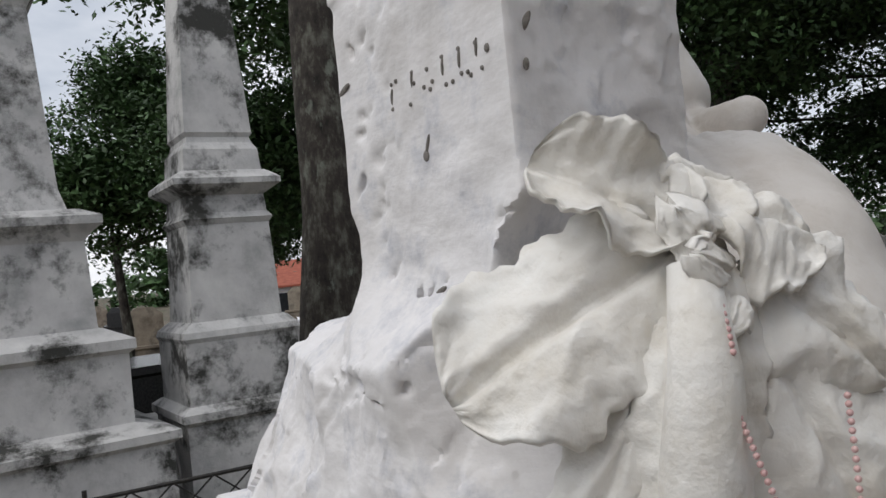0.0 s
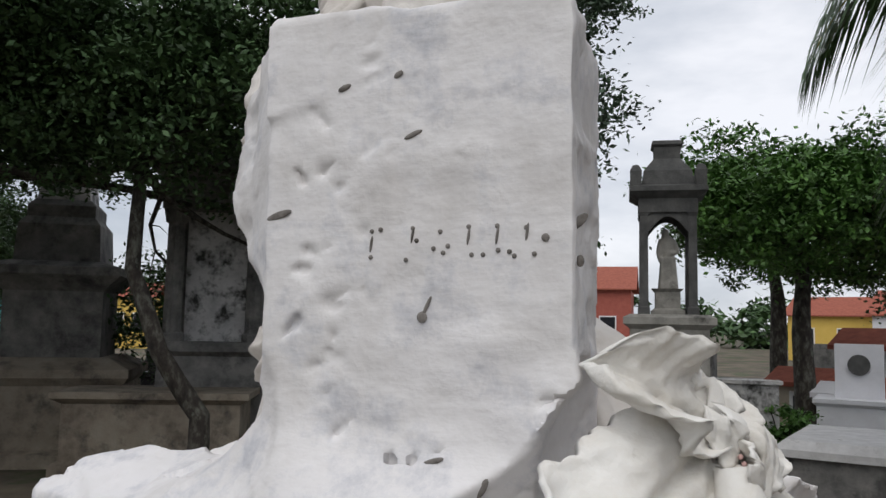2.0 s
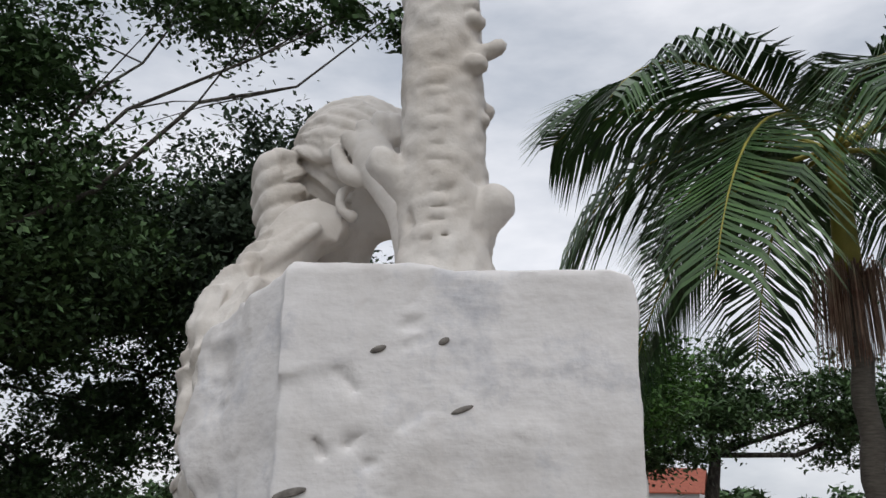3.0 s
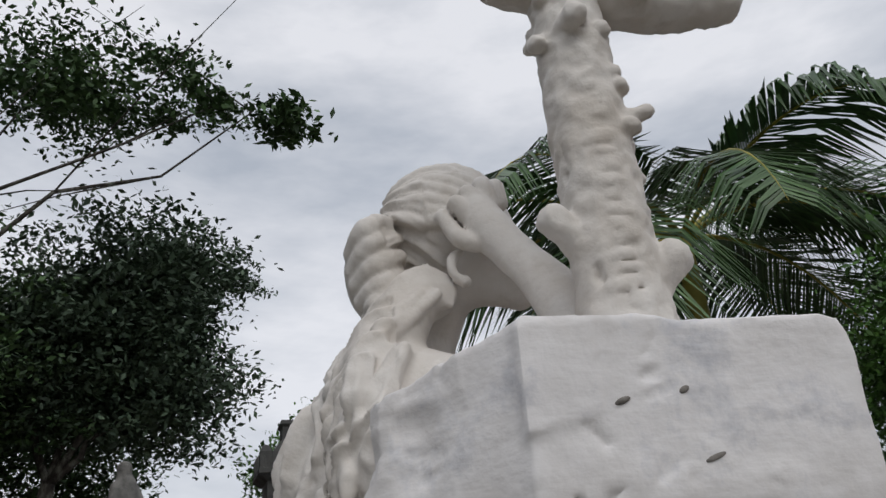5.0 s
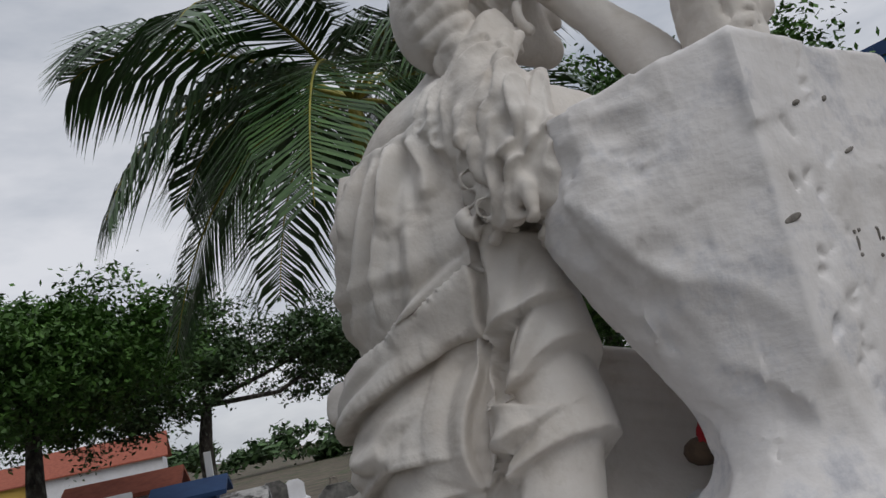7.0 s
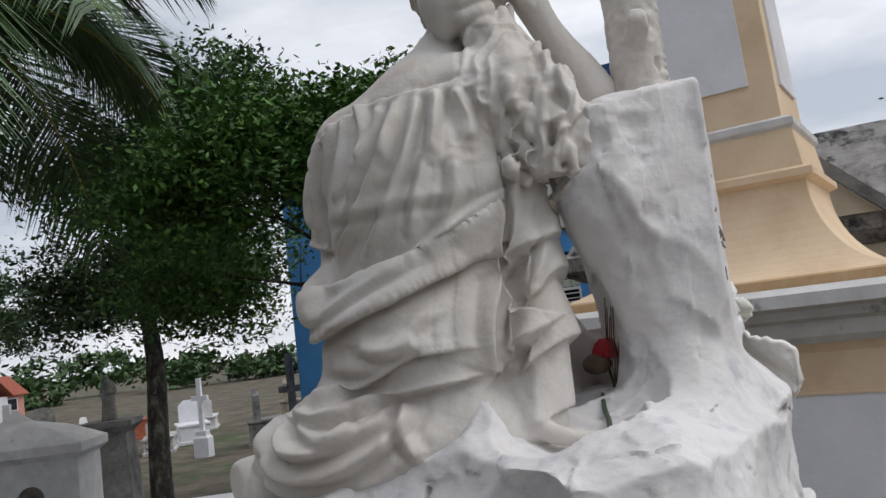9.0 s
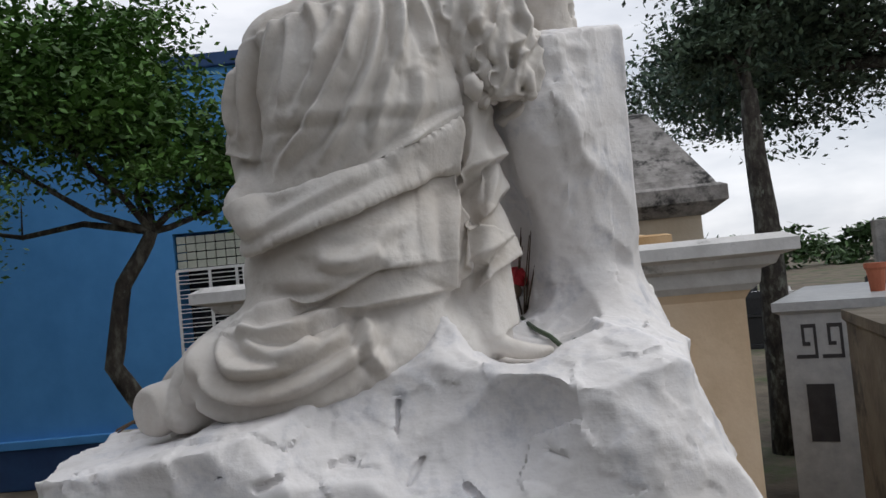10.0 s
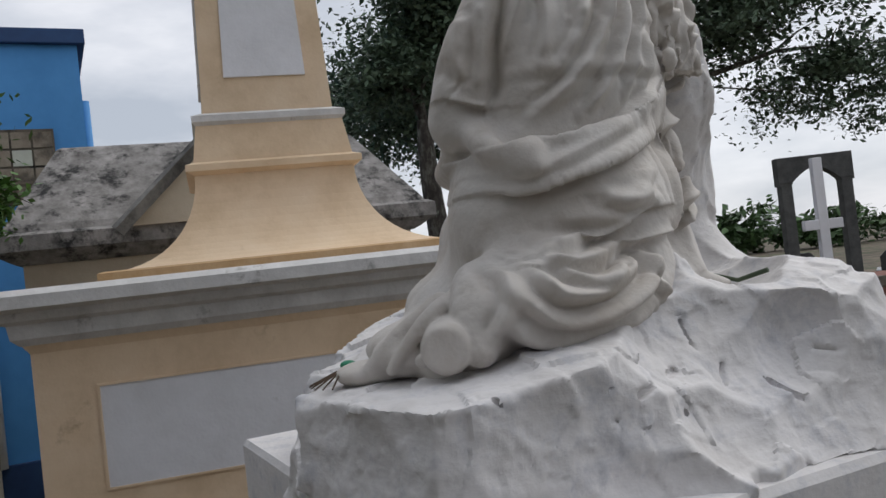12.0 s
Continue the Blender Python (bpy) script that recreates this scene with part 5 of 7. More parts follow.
tree((0.22, 13.83), [(0.18, 13.83, 1.6), (0.22, 13.83, 2.8)], 0.20, [mass(0.22, 13.83, 3.7, 2.4, 0.6), mass(-1.00, 14.27, 4.3, 1.6, 0.7), mass(1.41, 13.80, 3.9, 2.0, 0.7)], 12000, "broad green shade tree behind the small temple", LEAFBRIGHT, size=0.15, seed=16)
tree((-0.45, 18.99), [(-0.39, 18.99, 2.0), (-0.45, 18.99, 3.0)], 0.22, [mass(-0.80, 19.00, 4.2, 2.6, 0.6), mass(0.86, 18.91, 3.9, 2.4, 0.6), mass(2.92, 19.64, 3.6, 2.4, 0.6)], 12000, "low spreading shade tree before the houses", LEAF, size=0.17, seed=17)
tree((4.41, 19.30), [(4.41, 19.30, 2.0), (4.54, 19.27, 3.0)], 0.22, [mass(4.54, 19.27, 4.3, 2.3, 0.7), mass(12.53, 18.86, 3.4, 2.5, 0.6), mass(8.08, 19.06, 4.0, 2.6, 0.6)], 12000, "leafy tree at the far cemetery wall", LEAF, size=0.17, seed=18)
tree((7.80, 8.36), [(7.80, 8.36, 1.5), (7.74, 8.42, 2.8)], 0.18, [mass(7.62, 8.54, 4.6, 1.7), mass(7.66, 7.77, 3.2, 1.6), mass(7.89, 9.68, 2.8, 1.3), mass(7.75, 6.89, 5.2, 1.5)], 12000, "full green tree over the old tombs", LEAF, size=0.13, seed=19)
tree((4.27, 2.52), [(4.27, 2.52, 0.25), (4.28, 2.50, 0.65), (4.17, 2.78, 1.15), (4.22, 2.67, 1.75), (4.29, 2.46, 2.15)], 0.095, [mass(4.23, 2.63, 3.0, 0.9), mass(4.35, 1.92, 2.6, 0.65), mass(4.62, 1.60, 2.35, 0.40), mass(3.96, 3.55, 3.4, 1.0), mass(3.96, 4.26, 3.0, 0.9), mass(4.42, 2.70, 3.6, 0.7), mass(5.23, 5.22, 2.4, 1.0)], 14000, "small tree with a twisting brown trunk before the blue building", LEAFBRIGHT, size=0.085, seed=20, spread=0.22)
tree((9.07, -6.69), [(9.05, -6.72, 1.2), (9.11, -6.63, 2.6), (9.27, -6.38, 4.0)], 0.32, [mass(9.99, -4.99, 4.9, 1.9), mass(9.15, -6.57, 5.8, 2.6), mass(11.25, -4.57, 4.2, 1.5), mass(11.72, -5.35, 4.6, 2.2), mass(8.36, -9.84, 5.2, 2.4), mass(14.13, -4.83, 5.0, 2.0), mass(7.97, -11.47, 4.2, 1.8), mass(11.08, -8.32, 5.0, 2.2)], 17000, "large tree with forked black limbs and sparse crown", LEAFBLUE, size=0.15, seed=21, spread=0.4)
tree((8.45, -3.78), [(8.45, -3.78, 2.0), (8.47, -3.73, 3.6)], 0.2, [mass(8.56, -3.45, 4.3, 0.7), mass(8.33, -4.10, 5.2, 0.9)], 6000, "tree crown leaning over the mausoleum", LEAFBLUE, size=0.13, seed=22)


def shrub(base, r, h, label, material, seed, size=0.09, count=1800):
    x, y = base
    g = ground_z(x, y)
    t = thing("shrub", (x, y, g), label, "shrub", "shrubs among the tombs")
    bm = bmesh.new()
    for k in range(5):
        a = k * 1.26 + seed
        tube(bm, [(0, 0, -0.03), (0.2 * r * math.cos(a), 0.2 * r * math.sin(a), h * 0.4), (0.6 * r * math.cos(a), 0.6 * r * math.sin(a), h * 0.8)], (0.02, 0.015, 0.006), 6)
    part("stems", bm, BARK, t)
    leaves("foliage", [(0, 0, h * 0.6, r, r, h * 0.42)], count, size, material, t, seed, 0.12)


shrub((5.34, 4.18), 0.55, 0.75, "low bright green shrub before the blue wall", LEAFBRIGHT, 31)
shrub((-5.94, 1.53), 0.35, 1.5, "broad-leaved green plant behind the obelisk", LEAFBRIGHT, 32, 0.22, 300)
shrub((-5.29, 1.64), 0.45, 0.75, "dark green potted plant by the iron fence", LEAF, 33, 0.18, 500)
shrub((0.00, 11.33), 0.40, 1.1, "light green shrub among the graves", LEAFBRIGHT, 34)
shrub((4.24, 1.41), 0.55, 1.1, "dark shrub beside the tan tomb", LEAF, 35)


# ---- the palm ----
def frond(parent, length, az, rise, sag, seed):
    """An arching palm frond: rib and two rows of narrow hanging leaflets."""
    r = random.Random(seed)
    out = Vector((math.cos(az), math.sin(az), 0))
    side = Vector((-math.sin(az), math.cos(az), 0))
    def rib(u):
        return out * (length * u * (1 - 0.18 * u * u)) + Vector((0, 0, rise * u - 0.95 * sag * u * u))
    bm = tube(bmesh.new(), [rib(k / 12) for k in range(13)], [0.030 * (1 - 0.85 * k / 12) for k in range(13)], 6)
    ob = part("frond", bm, CROWNSHAFT, parent, smooth=True)
    v, f = [], []
    n = 88
    for k in range(n):
        u = 0.12 + 0.86 * k / (n - 1)
        p, way = rib(u), (rib(min(1, u + 0.02)) - rib(u - 0.02)).normalized()
        ln = (1.0 * math.sin(math.pi * (0.12 + 0.80 * u)) + 0.10) * length / 2.6
        for s in (-1, 1):
            d = (side * s * 0.80 + way * 0.55 + Vector((0, 0, r.uniform(-0.15, 0.12)))).normalized()
            m = p + d * ln * 0.5 + Vector((0, 0, -0.05 * ln))
            e = p + d * ln * 0.92 + Vector((0, 0, -ln * r.uniform(0.28, 0.5)))
            w = way * 0.022
            i = len(v)
            v += [p - w * 0.6, p + w * 0.6, m + w, e, m - w]
            f += [(i, i + 1, i + 2, i + 4), (i + 4, i + 2, i + 3, i + 3)]
    quads = [q for q in f if q[2] != q[3]] 
    tips = [(q[0], q[1], q[2]) for q in f if q[2] == q[3]]
    me = bpy.data.meshes.new("leaflets")
    me.from_pydata([tuple(p) for p in v], [], quads + tips)
    lf = finish("blade", me, PALMLEAF)
    lf.parent = ob


PX, PY, PZ = 3.20, 6.75, 5.30
palm = thing("palm", (PX, PY, ground_z(PX, PY)), "feather palm with arching fronds, yellow sheath and red-brown flower strands", "palm")
pg = ground_z(PX, PY)
ph = PZ - pg
bm = tube(bmesh.new(), [(0, 0, -0.1)] + [(0.02 * math.sin(k), 0, (ph - 1.35) * k / 40) for k in range(1, 41)], [0.20] + [0.125 + 0.006 * (k % 2) - 0.0008 * k for k in range(1, 41)], 14)
part("trunk", bm, PALMBARK, palm, smooth=True)
bm = tube(bmesh.new(), [(0, 0, ph - 1.35), (0, 0, ph - 1.15), (0, 0, ph - 0.6), (0, 0, ph - 0.1), (0, 0, ph + 0.1)], (0.10, 0.125, 0.11, 0.08, 0.05), 14)
part("sheath", bm, CROWNSHAFT, palm, smooth=True)
for k in range(15):
    az = k * 2.399 + 0.4
    young = k / 14
    fr_len = 3.3 + 0.35 * math.sin(k * 1.7)
    before = set(o.name for o in palm.children)
    frond(palm, fr_len, az, 0.5 + 2.4 * (1 - young), 1.5 + 1.6 * young + 0.7 * (1 - young), 100 + k)
    for o in palm.children:
        if o.name not in before:
            o.location = (0, 0, ph)
rs = random.Random(9)
for bundle in range(3):
    bm = bmesh.new()
    ba = (2.6, 4.4, 0.2)[bundle]
    for k in range(80):
        a = ba + rs.uniform(-0.9, 0.9)
        o = rs.uniform(0.10, 0.34)
        tube(bm, [(0.1 * math.cos(a), 0.1 * math.sin(a), ph - 1.35), (o * math.cos(a), o * math.sin(a), ph - 1.33 + rs.uniform(0, 0.15)), (1.1 * o * math.cos(a), 1.1 * o * math.sin(a), ph - 1.8 - rs.uniform(0, 0.45))], (0.006, 0.005, 0.003), 4, False)
    ob = part("flower_strand", bm, STRANDS, palm)
    ob["kind"] = "stuff"

# ---- tombs round the monument ----
def monument(name, base, rz, tiers, label, category="tomb", group="", material=None):
    """A stack of moulded stone stages; tiers: (part name, material, rings of half x, half y, height over ground)."""
    x, y = base
    t = thing(name, (x, y, ground_z(x, y) - 0.02), label, category, group, rz=rz)
    for nm, mt, rings in tiers:
        part(nm, loft(bmesh.new(), rings), mt, t)
    return t


def moulded(h0, w0, h1, w1, proud=0.06):
    """A cornice between two heights."""
    d = (h1 - h0) / 4
    return [(w0, w0, h0), (w0 + proud * 0.4, w0 + proud * 0.4, h0 + d), (w0 + proud, w0 + proud, h0 + 2 * d), (w0 + proud, w0 + proud, h0 + 3 * d), (w1, w1, h1)]


ob_t = monument("obelisk_tomb", (-4.95, 0.72), 2, [
    ("foot", PLASTER, [(0.43, 0.43, 0), (0.43, 0.43, 1.02), (0.46, 0.46, 1.05), (0.46, 0.46, 1.10), (0.40, 0.40, 1.14)]),
    ("pedestal", PLASTER, [(0.385, 0.385, 1.13), (0.385, 0.385, 1.55), (0.40, 0.40, 1.58), (0.39, 0.39, 1.62), (0.32, 0.32, 1.68)]),
    ("die", PLASTER, [(0.31, 0.31, 1.67), (0.285, 0.285, 2.34)]),
    ("cornice", PLASTER, [(0.29, 0.29, 2.335), (0.31, 0.31, 2.37), (0.28, 0.28, 2.41), (0.27, 0.27, 2.53), (0.37, 0.37, 2.60), (0.37, 0.37, 2.64), (0.29, 0.29, 2.70)]),
    ("block", PLASTER, [(0.27, 0.27, 2.695), (0.26, 0.26, 2.85), (0.23, 0.23, 2.90), (0.22, 0.22, 2.94), (0.24, 0.24, 2.97)]),
    ("shaft", PLASTER, [(0.235, 0.235, 2.965), (0.13, 0.13, 4.75), (0.0, 0.0, 5.0)])],
    "tall grey plaster obelisk tomb with dark mould stains", "tomb", "obelisk tombs")
for sx, sz in ((0, 0.5),):
    pts = [(-0.02 + 0.20 * math.cos(a) * 0.8, -0.435, 0.55 + 0.30 * math.sin(a)) for a in (2 * math.pi * k / 28 for k in range(29))]
    part("oval_moulding", tube(bmesh.new(), pts, [0.02] * 29, 6), PLASTER, ob_t)
monument("obelisk_tomb", (-5.25, -0.86), 4, [
    ("foot", PLASTER, [(1.10, 1.10, 0), (1.10, 1.10, 0.42), (1.14, 1.14, 0.45), (1.14, 1.14, 0.50), (1.0, 1.0, 0.53)]),
    ("step", PLASTER, [(0.98, 0.98, 0.525), (0.98, 0.98, 0.98), (1.02, 1.02, 1.01), (1.02, 1.02, 1.06), (0.82, 0.82, 1.12)]),
    ("pedestal", PLASTER, [(0.80, 0.80, 1.115), (0.80, 0.80, 1.55), (0.84, 0.84, 1.58), (0.84, 0.84, 1.64), (0.68, 0.68, 1.72)]),
    ("die", PLASTER, [(0.66, 0.66, 1.715), (0.63, 0.63, 2.28)]),
    ("cornice", PLASTER, moulded(2.275, 0.63, 2.48, 0.62, 0.10)),
    ("shaft", PLASTER, [(0.56, 0.56, 2.475), (0.52, 0.52, 2.62), (0.44, 0.44, 3.80)]),
    ("cap", PLASTER, moulded(3.795, 0.44, 4.1, 0.42, 0.09))],
    "massive stepped grey plaster tomb with black mould", "tomb", "obelisk tombs")
low = monument("low_tomb_wall", (-5.6, 0.1), 0, [("wall", PLASTER, [(0.12, 1.4, 0), (0.12, 1.4, 0.85), (0.17, 1.45, 0.88), (0.17, 1.45, 0.98)])], "low plaster wall between two tombs", "wall")
monument("dark_tomb", (-7.50, 0.65), 10, [("chest", GRANITE, [(0.6, 0.9, 0), (0.6, 0.9, 1.15), (0.65, 0.95, 1.18), (0.65, 0.95, 1.25)])], "dark polished granite chest tomb", "tomb")
monument("terracotta_planter", (-6.03, 1.95), 20, [("pot", TERRACOTTA, [(0.2, 0.2, 0), (0.2, 0.2, 0.95), (0.22, 0.22, 0.97), (0.22, 0.22, 1.02)])], "square red terracotta planter block beside the trunk", "planter")
monument("white_block", (-4.81, 1.37), 10, [("block", PLASTER, [(0.28, 0.28, 0), (0.28, 0.28, 0.72), (0.31, 0.31, 0.74), (0.31, 0.31, 0.79)])], "low whitewashed block behind the fence", "block")

# iron fence with crossed bars
fence = thing("iron_fence", (-4.15, -0.4, -0.35), "low black wrought-iron fence of crossed bars", "fence")
for z, r in ((0.76, 0.014), (0.56, 0.010), (0.10, 0.012)):
    part("rail", tube(bmesh.new(), [(0, -2.6, z), (0, 0, z), (0, 2.7, z)], (r, r, r), 6), IRON, fence)
    part("rail", tube(bmesh.new(), [(0, 2.7, z), (-1.2, 2.9, z), (-2.5, 3.0, z)], (r, r, r), 6), IRON, fence)
for k in range(22):
    y = -2.6 + 0.24 * k
    for z0, z1 in ((0.56, 0.76), (0.10, 0.56)):
        part("cross_bar", tube(bmesh.new(), [(0, y, z0), (0, y + 0.24, z1)], (0.006, 0.006), 5), IRON, fence)
        part("cross_bar", tube(bmesh.new(), [(0.008, y, z1), (0.008, y + 0.24, z0)], (0.006, 0.006), 5), IRON, fence)
for k in range(5):
    part("post", tube(bmesh.new(), [(0, -2.6 + 1.32 * k, 0), (0, -2.6 + 1.32 * k, 0.82)], (0.016, 0.014), 8), IRON, fence)

# stepped dark monument
monument("stepped_monument", (-9.80, 7.49), 38, [
    ("foot", BROWNSTONE, [(1.25, 1.25, 0), (1.25, 1.25, 0.182), (1.08, 1.08, 0.228)]),
    ("chest", BROWNSTONE, [(1.05, 1.05, 0.222), (1.02, 1.02, 1.083), (1.12, 1.12, 1.197), (1.12, 1.12, 1.311), (0.80, 0.80, 1.459)]),
    ("die", GREYSTONE, [(0.66, 0.66, 1.453), (0.66, 0.66, 2.394), (0.78, 0.78, 2.508), (0.92, 0.92, 2.622), (0.92, 0.92, 2.736), (0.62, 0.62, 2.827)]),
    ("block", GREYSTONE, [(0.58, 0.58, 2.821), (0.55, 0.55, 3.363), (0.46, 0.46, 3.477), (0.46, 0.46, 3.648), (0.38, 0.38, 3.739)]),
    ("tower", PLASTER, [(0.36, 0.36, 3.733), (0.30, 0.30, 4.503)]),
    ("cap", GREYSTONE, moulded(4.49, 0.33, 4.84, 0.24, 0.13)),
    ("finial", GREYSTONE, [(0.12, 0.12, 4.834), (0.14, 0.14, 4.970), (0.05, 0.05, 5.130), (0.07, 0.07, 5.267), (0.0, 0.0, 5.415)])],
    "dark stepped stone funeral monument with a tapering tower", "monument")
monument("chest_tomb", (-7.48, 7.17), 30, [
    ("chest", BROWNSTONE, [(1.2, 0.6, 0), (1.2, 0.6, 0.2), (1.1, 0.52, 0.24), (1.1, 0.52, 0.95), (1.22, 0.62, 1.02), (1.22, 0.62, 1.10)])], "long brown stone chest tomb with a moulded lid", "tomb")
for pxx, hh in ((0, 0),):
    c = thing("chapel_monument", (-7.63, 8.38, -0.4), "grey stone chapel monument with fluted corner columns", "monument", rz=35)
    part("base", loft(bmesh.new(), [(0.85, 0.85, 0), (0.85, 0.85, 0.5), (0.75, 0.75, 0.55), (0.72, 0.72, 1.55), (0.82, 0.82, 1.62), (0.82, 0.82, 1.75)]), GREYSTONE, c)
    part("core", loft(bmesh.new(), [(0.42, 0.42, 1.745), (0.42, 0.42, 3.60)]), PLASTER, c)
    for sx in (-1, 1):
        for sy in (-1, 1):
            bm = bmesh.new()
            ring, lastr = 24, None
            for z, r in ((1.745, 0.17), (1.85, 0.17), (1.88, 0.135), (3.40, 0.115), (3.42, 0.15), (3.60, 0.18)):
                now = [bm.verts.new((sx * 0.56 + r * (1 - 0.08 * (k % 2)) * math.cos(2 * math.pi * k / ring), sy * 0.56 + r * (1 - 0.08 * (k % 2)) * math.sin(2 * math.pi * k / ring), z)) for k in range(ring)]
                if lastr:
                    for k in range(ring):
                        bm.faces.new((lastr[k], lastr[(k + 1) % ring], now[(k + 1) % ring], now[k]))
                lastr = now
            bm.faces.new(lastr)
            part("column", bm, GREYSTONE, c)
    part("entablature", loft(bmesh.new(), [(0.74, 0.74, 3.60), (0.74, 0.74, 3.85), (0.78, 0.78, 3.87), (0.78, 0.78, 4.05), (0.94, 0.94, 4.18), (0.94, 0.94, 4.28), (0.5, 0.5, 4.7)]), GREYSTONE, c)

# small open temple with a figure
temple = thing("temple_tomb", (-1.27, 9.25, -0.37), "small grey open temple tomb on a tall pedestal with medallion", "tomb", rz=12)
part("foot", loft(bmesh.new(), [(0.85, 0.85, 0), (0.85, 0.85, 0.42), (0.78, 0.78, 0.45), (0.78, 0.78, 0.62), (0.60, 0.60, 0.72)]), MIDSTONE, temple)
part("pedestal", loft(bmesh.new(), [(0.56, 0.56, 0.715), (0.56, 0.56, 1.05), (0.48, 0.48, 1.12), (0.46, 0.46, 1.18), (0.46, 0.46, 2.02), (0.54, 0.54, 2.08), (0.54, 0.54, 2.16), (0.46, 0.46, 2.20)]), MIDSTONE, temple)
for sx in (-1, 1):
    for sy in (-1, 1):
        part("pillar", loft(bmesh.new(), [(0.085, 0.085, 2.195), (0.085, 0.085, 2.28), (0.065, 0.065, 2.30), (0.06, 0.06, 3.40), (0.085, 0.085, 3.45)], sx * 0.36, sy * 0.36), DARKSTONE, temple)
for k in range(4):
    bm = bmesh.new()
    n = 12
    for a, b in ((-1, 1),):
        low_v = [bm.verts.new((-0.30 + 0.60 * j / n, -0.40, 3.20 + 0.20 * math.sin(math.pi * j / n))) for j in range(n + 1)]
        top_v = [bm.verts.new((-0.30 + 0.60 * j / n, -0.40, 3.50)) for j in range(n + 1)]
        for j in range(n):
            bm.faces.new((low_v[j], low_v[j + 1], top_v[j + 1], top_v[j]))
        got = bmesh.ops.extrude_face_region(bm, geom=bm.faces[:])
        bmesh.ops.translate(bm, verts=[g for g in got["geom"] if isinstance(g, bmesh.types.BMVert)], vec=(0, 0.08, 0))
    bmesh.ops.rotate(bm, verts=bm.verts, cent=(0, 0, 0), matrix=Matrix.Rotation(k * math.pi / 2, 3, "Z"))
    part("arch", bm, DARKSTONE, temple)
part("roof", loft(bmesh.new(), [(0.44, 0.44, 3.45), (0.44, 0.44, 3.62), (0.58, 0.58, 3.70), (0.58, 0.58, 3.76), (0.40, 0.40, 3.80), (0.36, 0.36, 3.98), (0.20, 0.20, 4.15), (0.20, 0.20, 4.30), (0.24, 0.24, 4.33), (0.22, 0.22, 4.38)]), DARKSTONE, temple)
for sx in (-1, 1):
    for sy in (-1, 1):
        part("acroterion", loft(bmesh.new(), [(0.08, 0.08, 3.755), (0.09, 0.09, 3.95), (0.05, 0.05, 4.02), (0.0, 0.0, 4.04)], sx * 0.48, sy * 0.48), DARKSTONE, temple)
for o in temple.children:
    if o.name.split(".")[0] in ("pillar", "arch", "roof", "acroterion"):
        o.scale = (0.8, 0.8, 1.0)
part("figure_base", loft(bmesh.new(), [(0.2, 0.2, 2.195), (0.2, 0.2, 2.25), (0.15, 0.15, 2.28), (0.15, 0.15, 2.48), (0.19, 0.19, 2.52)]), MIDSTONE, temple)
part("medallion", disc(bmesh.new(), (0.03, -0.465, 1.66), 0.17, 0.04, "y"), GREYSTONE, temple, "dark oval wreath medallion")
for k in range(3):
    part("tablet_bar", box((-0.04, -0.495, 1.60 + 0.055 * k), (0.10, -0.484, 1.63 + 0.055 * k)), TERRACOTTA, temple)


def stone_figure(at, height, rz, label, material, seed):
    """A weathered standing stone figure, one plain shape."""
    c = Carving((-0.3, -0.3, -0.02), (0.3, 0.3, 1.04), 0.02)
    c.tube([(0, 0, 0.0), (0, 0, 0.35), (0.01, 0, 0.62), (0, 0, 0.80)], (0.15, 0.12, 0.105, 0.09), 0.05)
    c.tube([(-0.02, 0, 0.80), (-0.03, -0.01, 0.93)], (0.05, 0.062), 0.03)
    c.tube([(0.10, 0, 0.78), (0.15, -0.05, 0.62), (0.05, -0.11, 0.58)], (0.045, 0.04, 0.035), 0.03)
    c.tube([(-0.10, 0, 0.78), (-0.14, -0.03, 0.60), (-0.11, -0.06, 0.45)], (0.045, 0.04, 0.035), 0.03)
    for k in range(5):
        c.tube([(-0.1 + 0.05 * k, -0.10, 0.5), (-0.12 + 0.06 * k, -0.14, 0.02)], (0.02, 0.03), 0.03)
    v, f = c.mesh()
    ob = arrays("statue", v * height, f, material, smooth=True)
    ob.matrix_world = pose(*at, 0, 0, rz)
    return tagged(ob, label, "statue")


stone_figure((-1.27, 9.25, 2.14), 0.78, 20, "pale weathered stone figure standing inside the temple", MIDSTONE, 1)

ped_b = monument("statue_pedestal", (-2.82, 7.56), 30, [
    ("foot", PLASTER, [(0.85, 0.85, 0), (0.85, 0.85, 0.35), (0.62, 0.62, 0.38), (0.62, 0.62, 0.75), (0.46, 0.46, 0.8)]),
    ("die", GREYSTONE, [(0.36, 0.36, 0.795), (0.34, 0.34, 2.20), (0.42, 0.42, 2.30), (0.42, 0.42, 2.42), (0.30, 0.30, 2.50)])], "tall square grey stone pedestal of a grave", "pedestal")
stone_figure((-2.82, 7.56, 2.10), 1.25, 60, "dark weathered figure on a tall grave pedestal", GREYSTONE, 2)
monument("granite_tomb", (-2.75, 10.45), 15, [("chest", GRANITE, [(0.85, 0.6, 0), (0.85, 0.6, 1.0), (0.9, 0.65, 1.03), (0.9, 0.65, 1.09)]), ("headstone", GRANITE, [(0.28, 0.2, 1.085), (0.28, 0.2, 1.65), (0.33, 0.25, 1.68), (0.33, 0.25, 1.74)])], "black polished granite tomb with a square headstone", "tomb")
stone_figure((-2.75, 10.45, 1.36), 0.55, 10, "small dark bust-like figure on a granite headstone", DARKSTONE, 3)
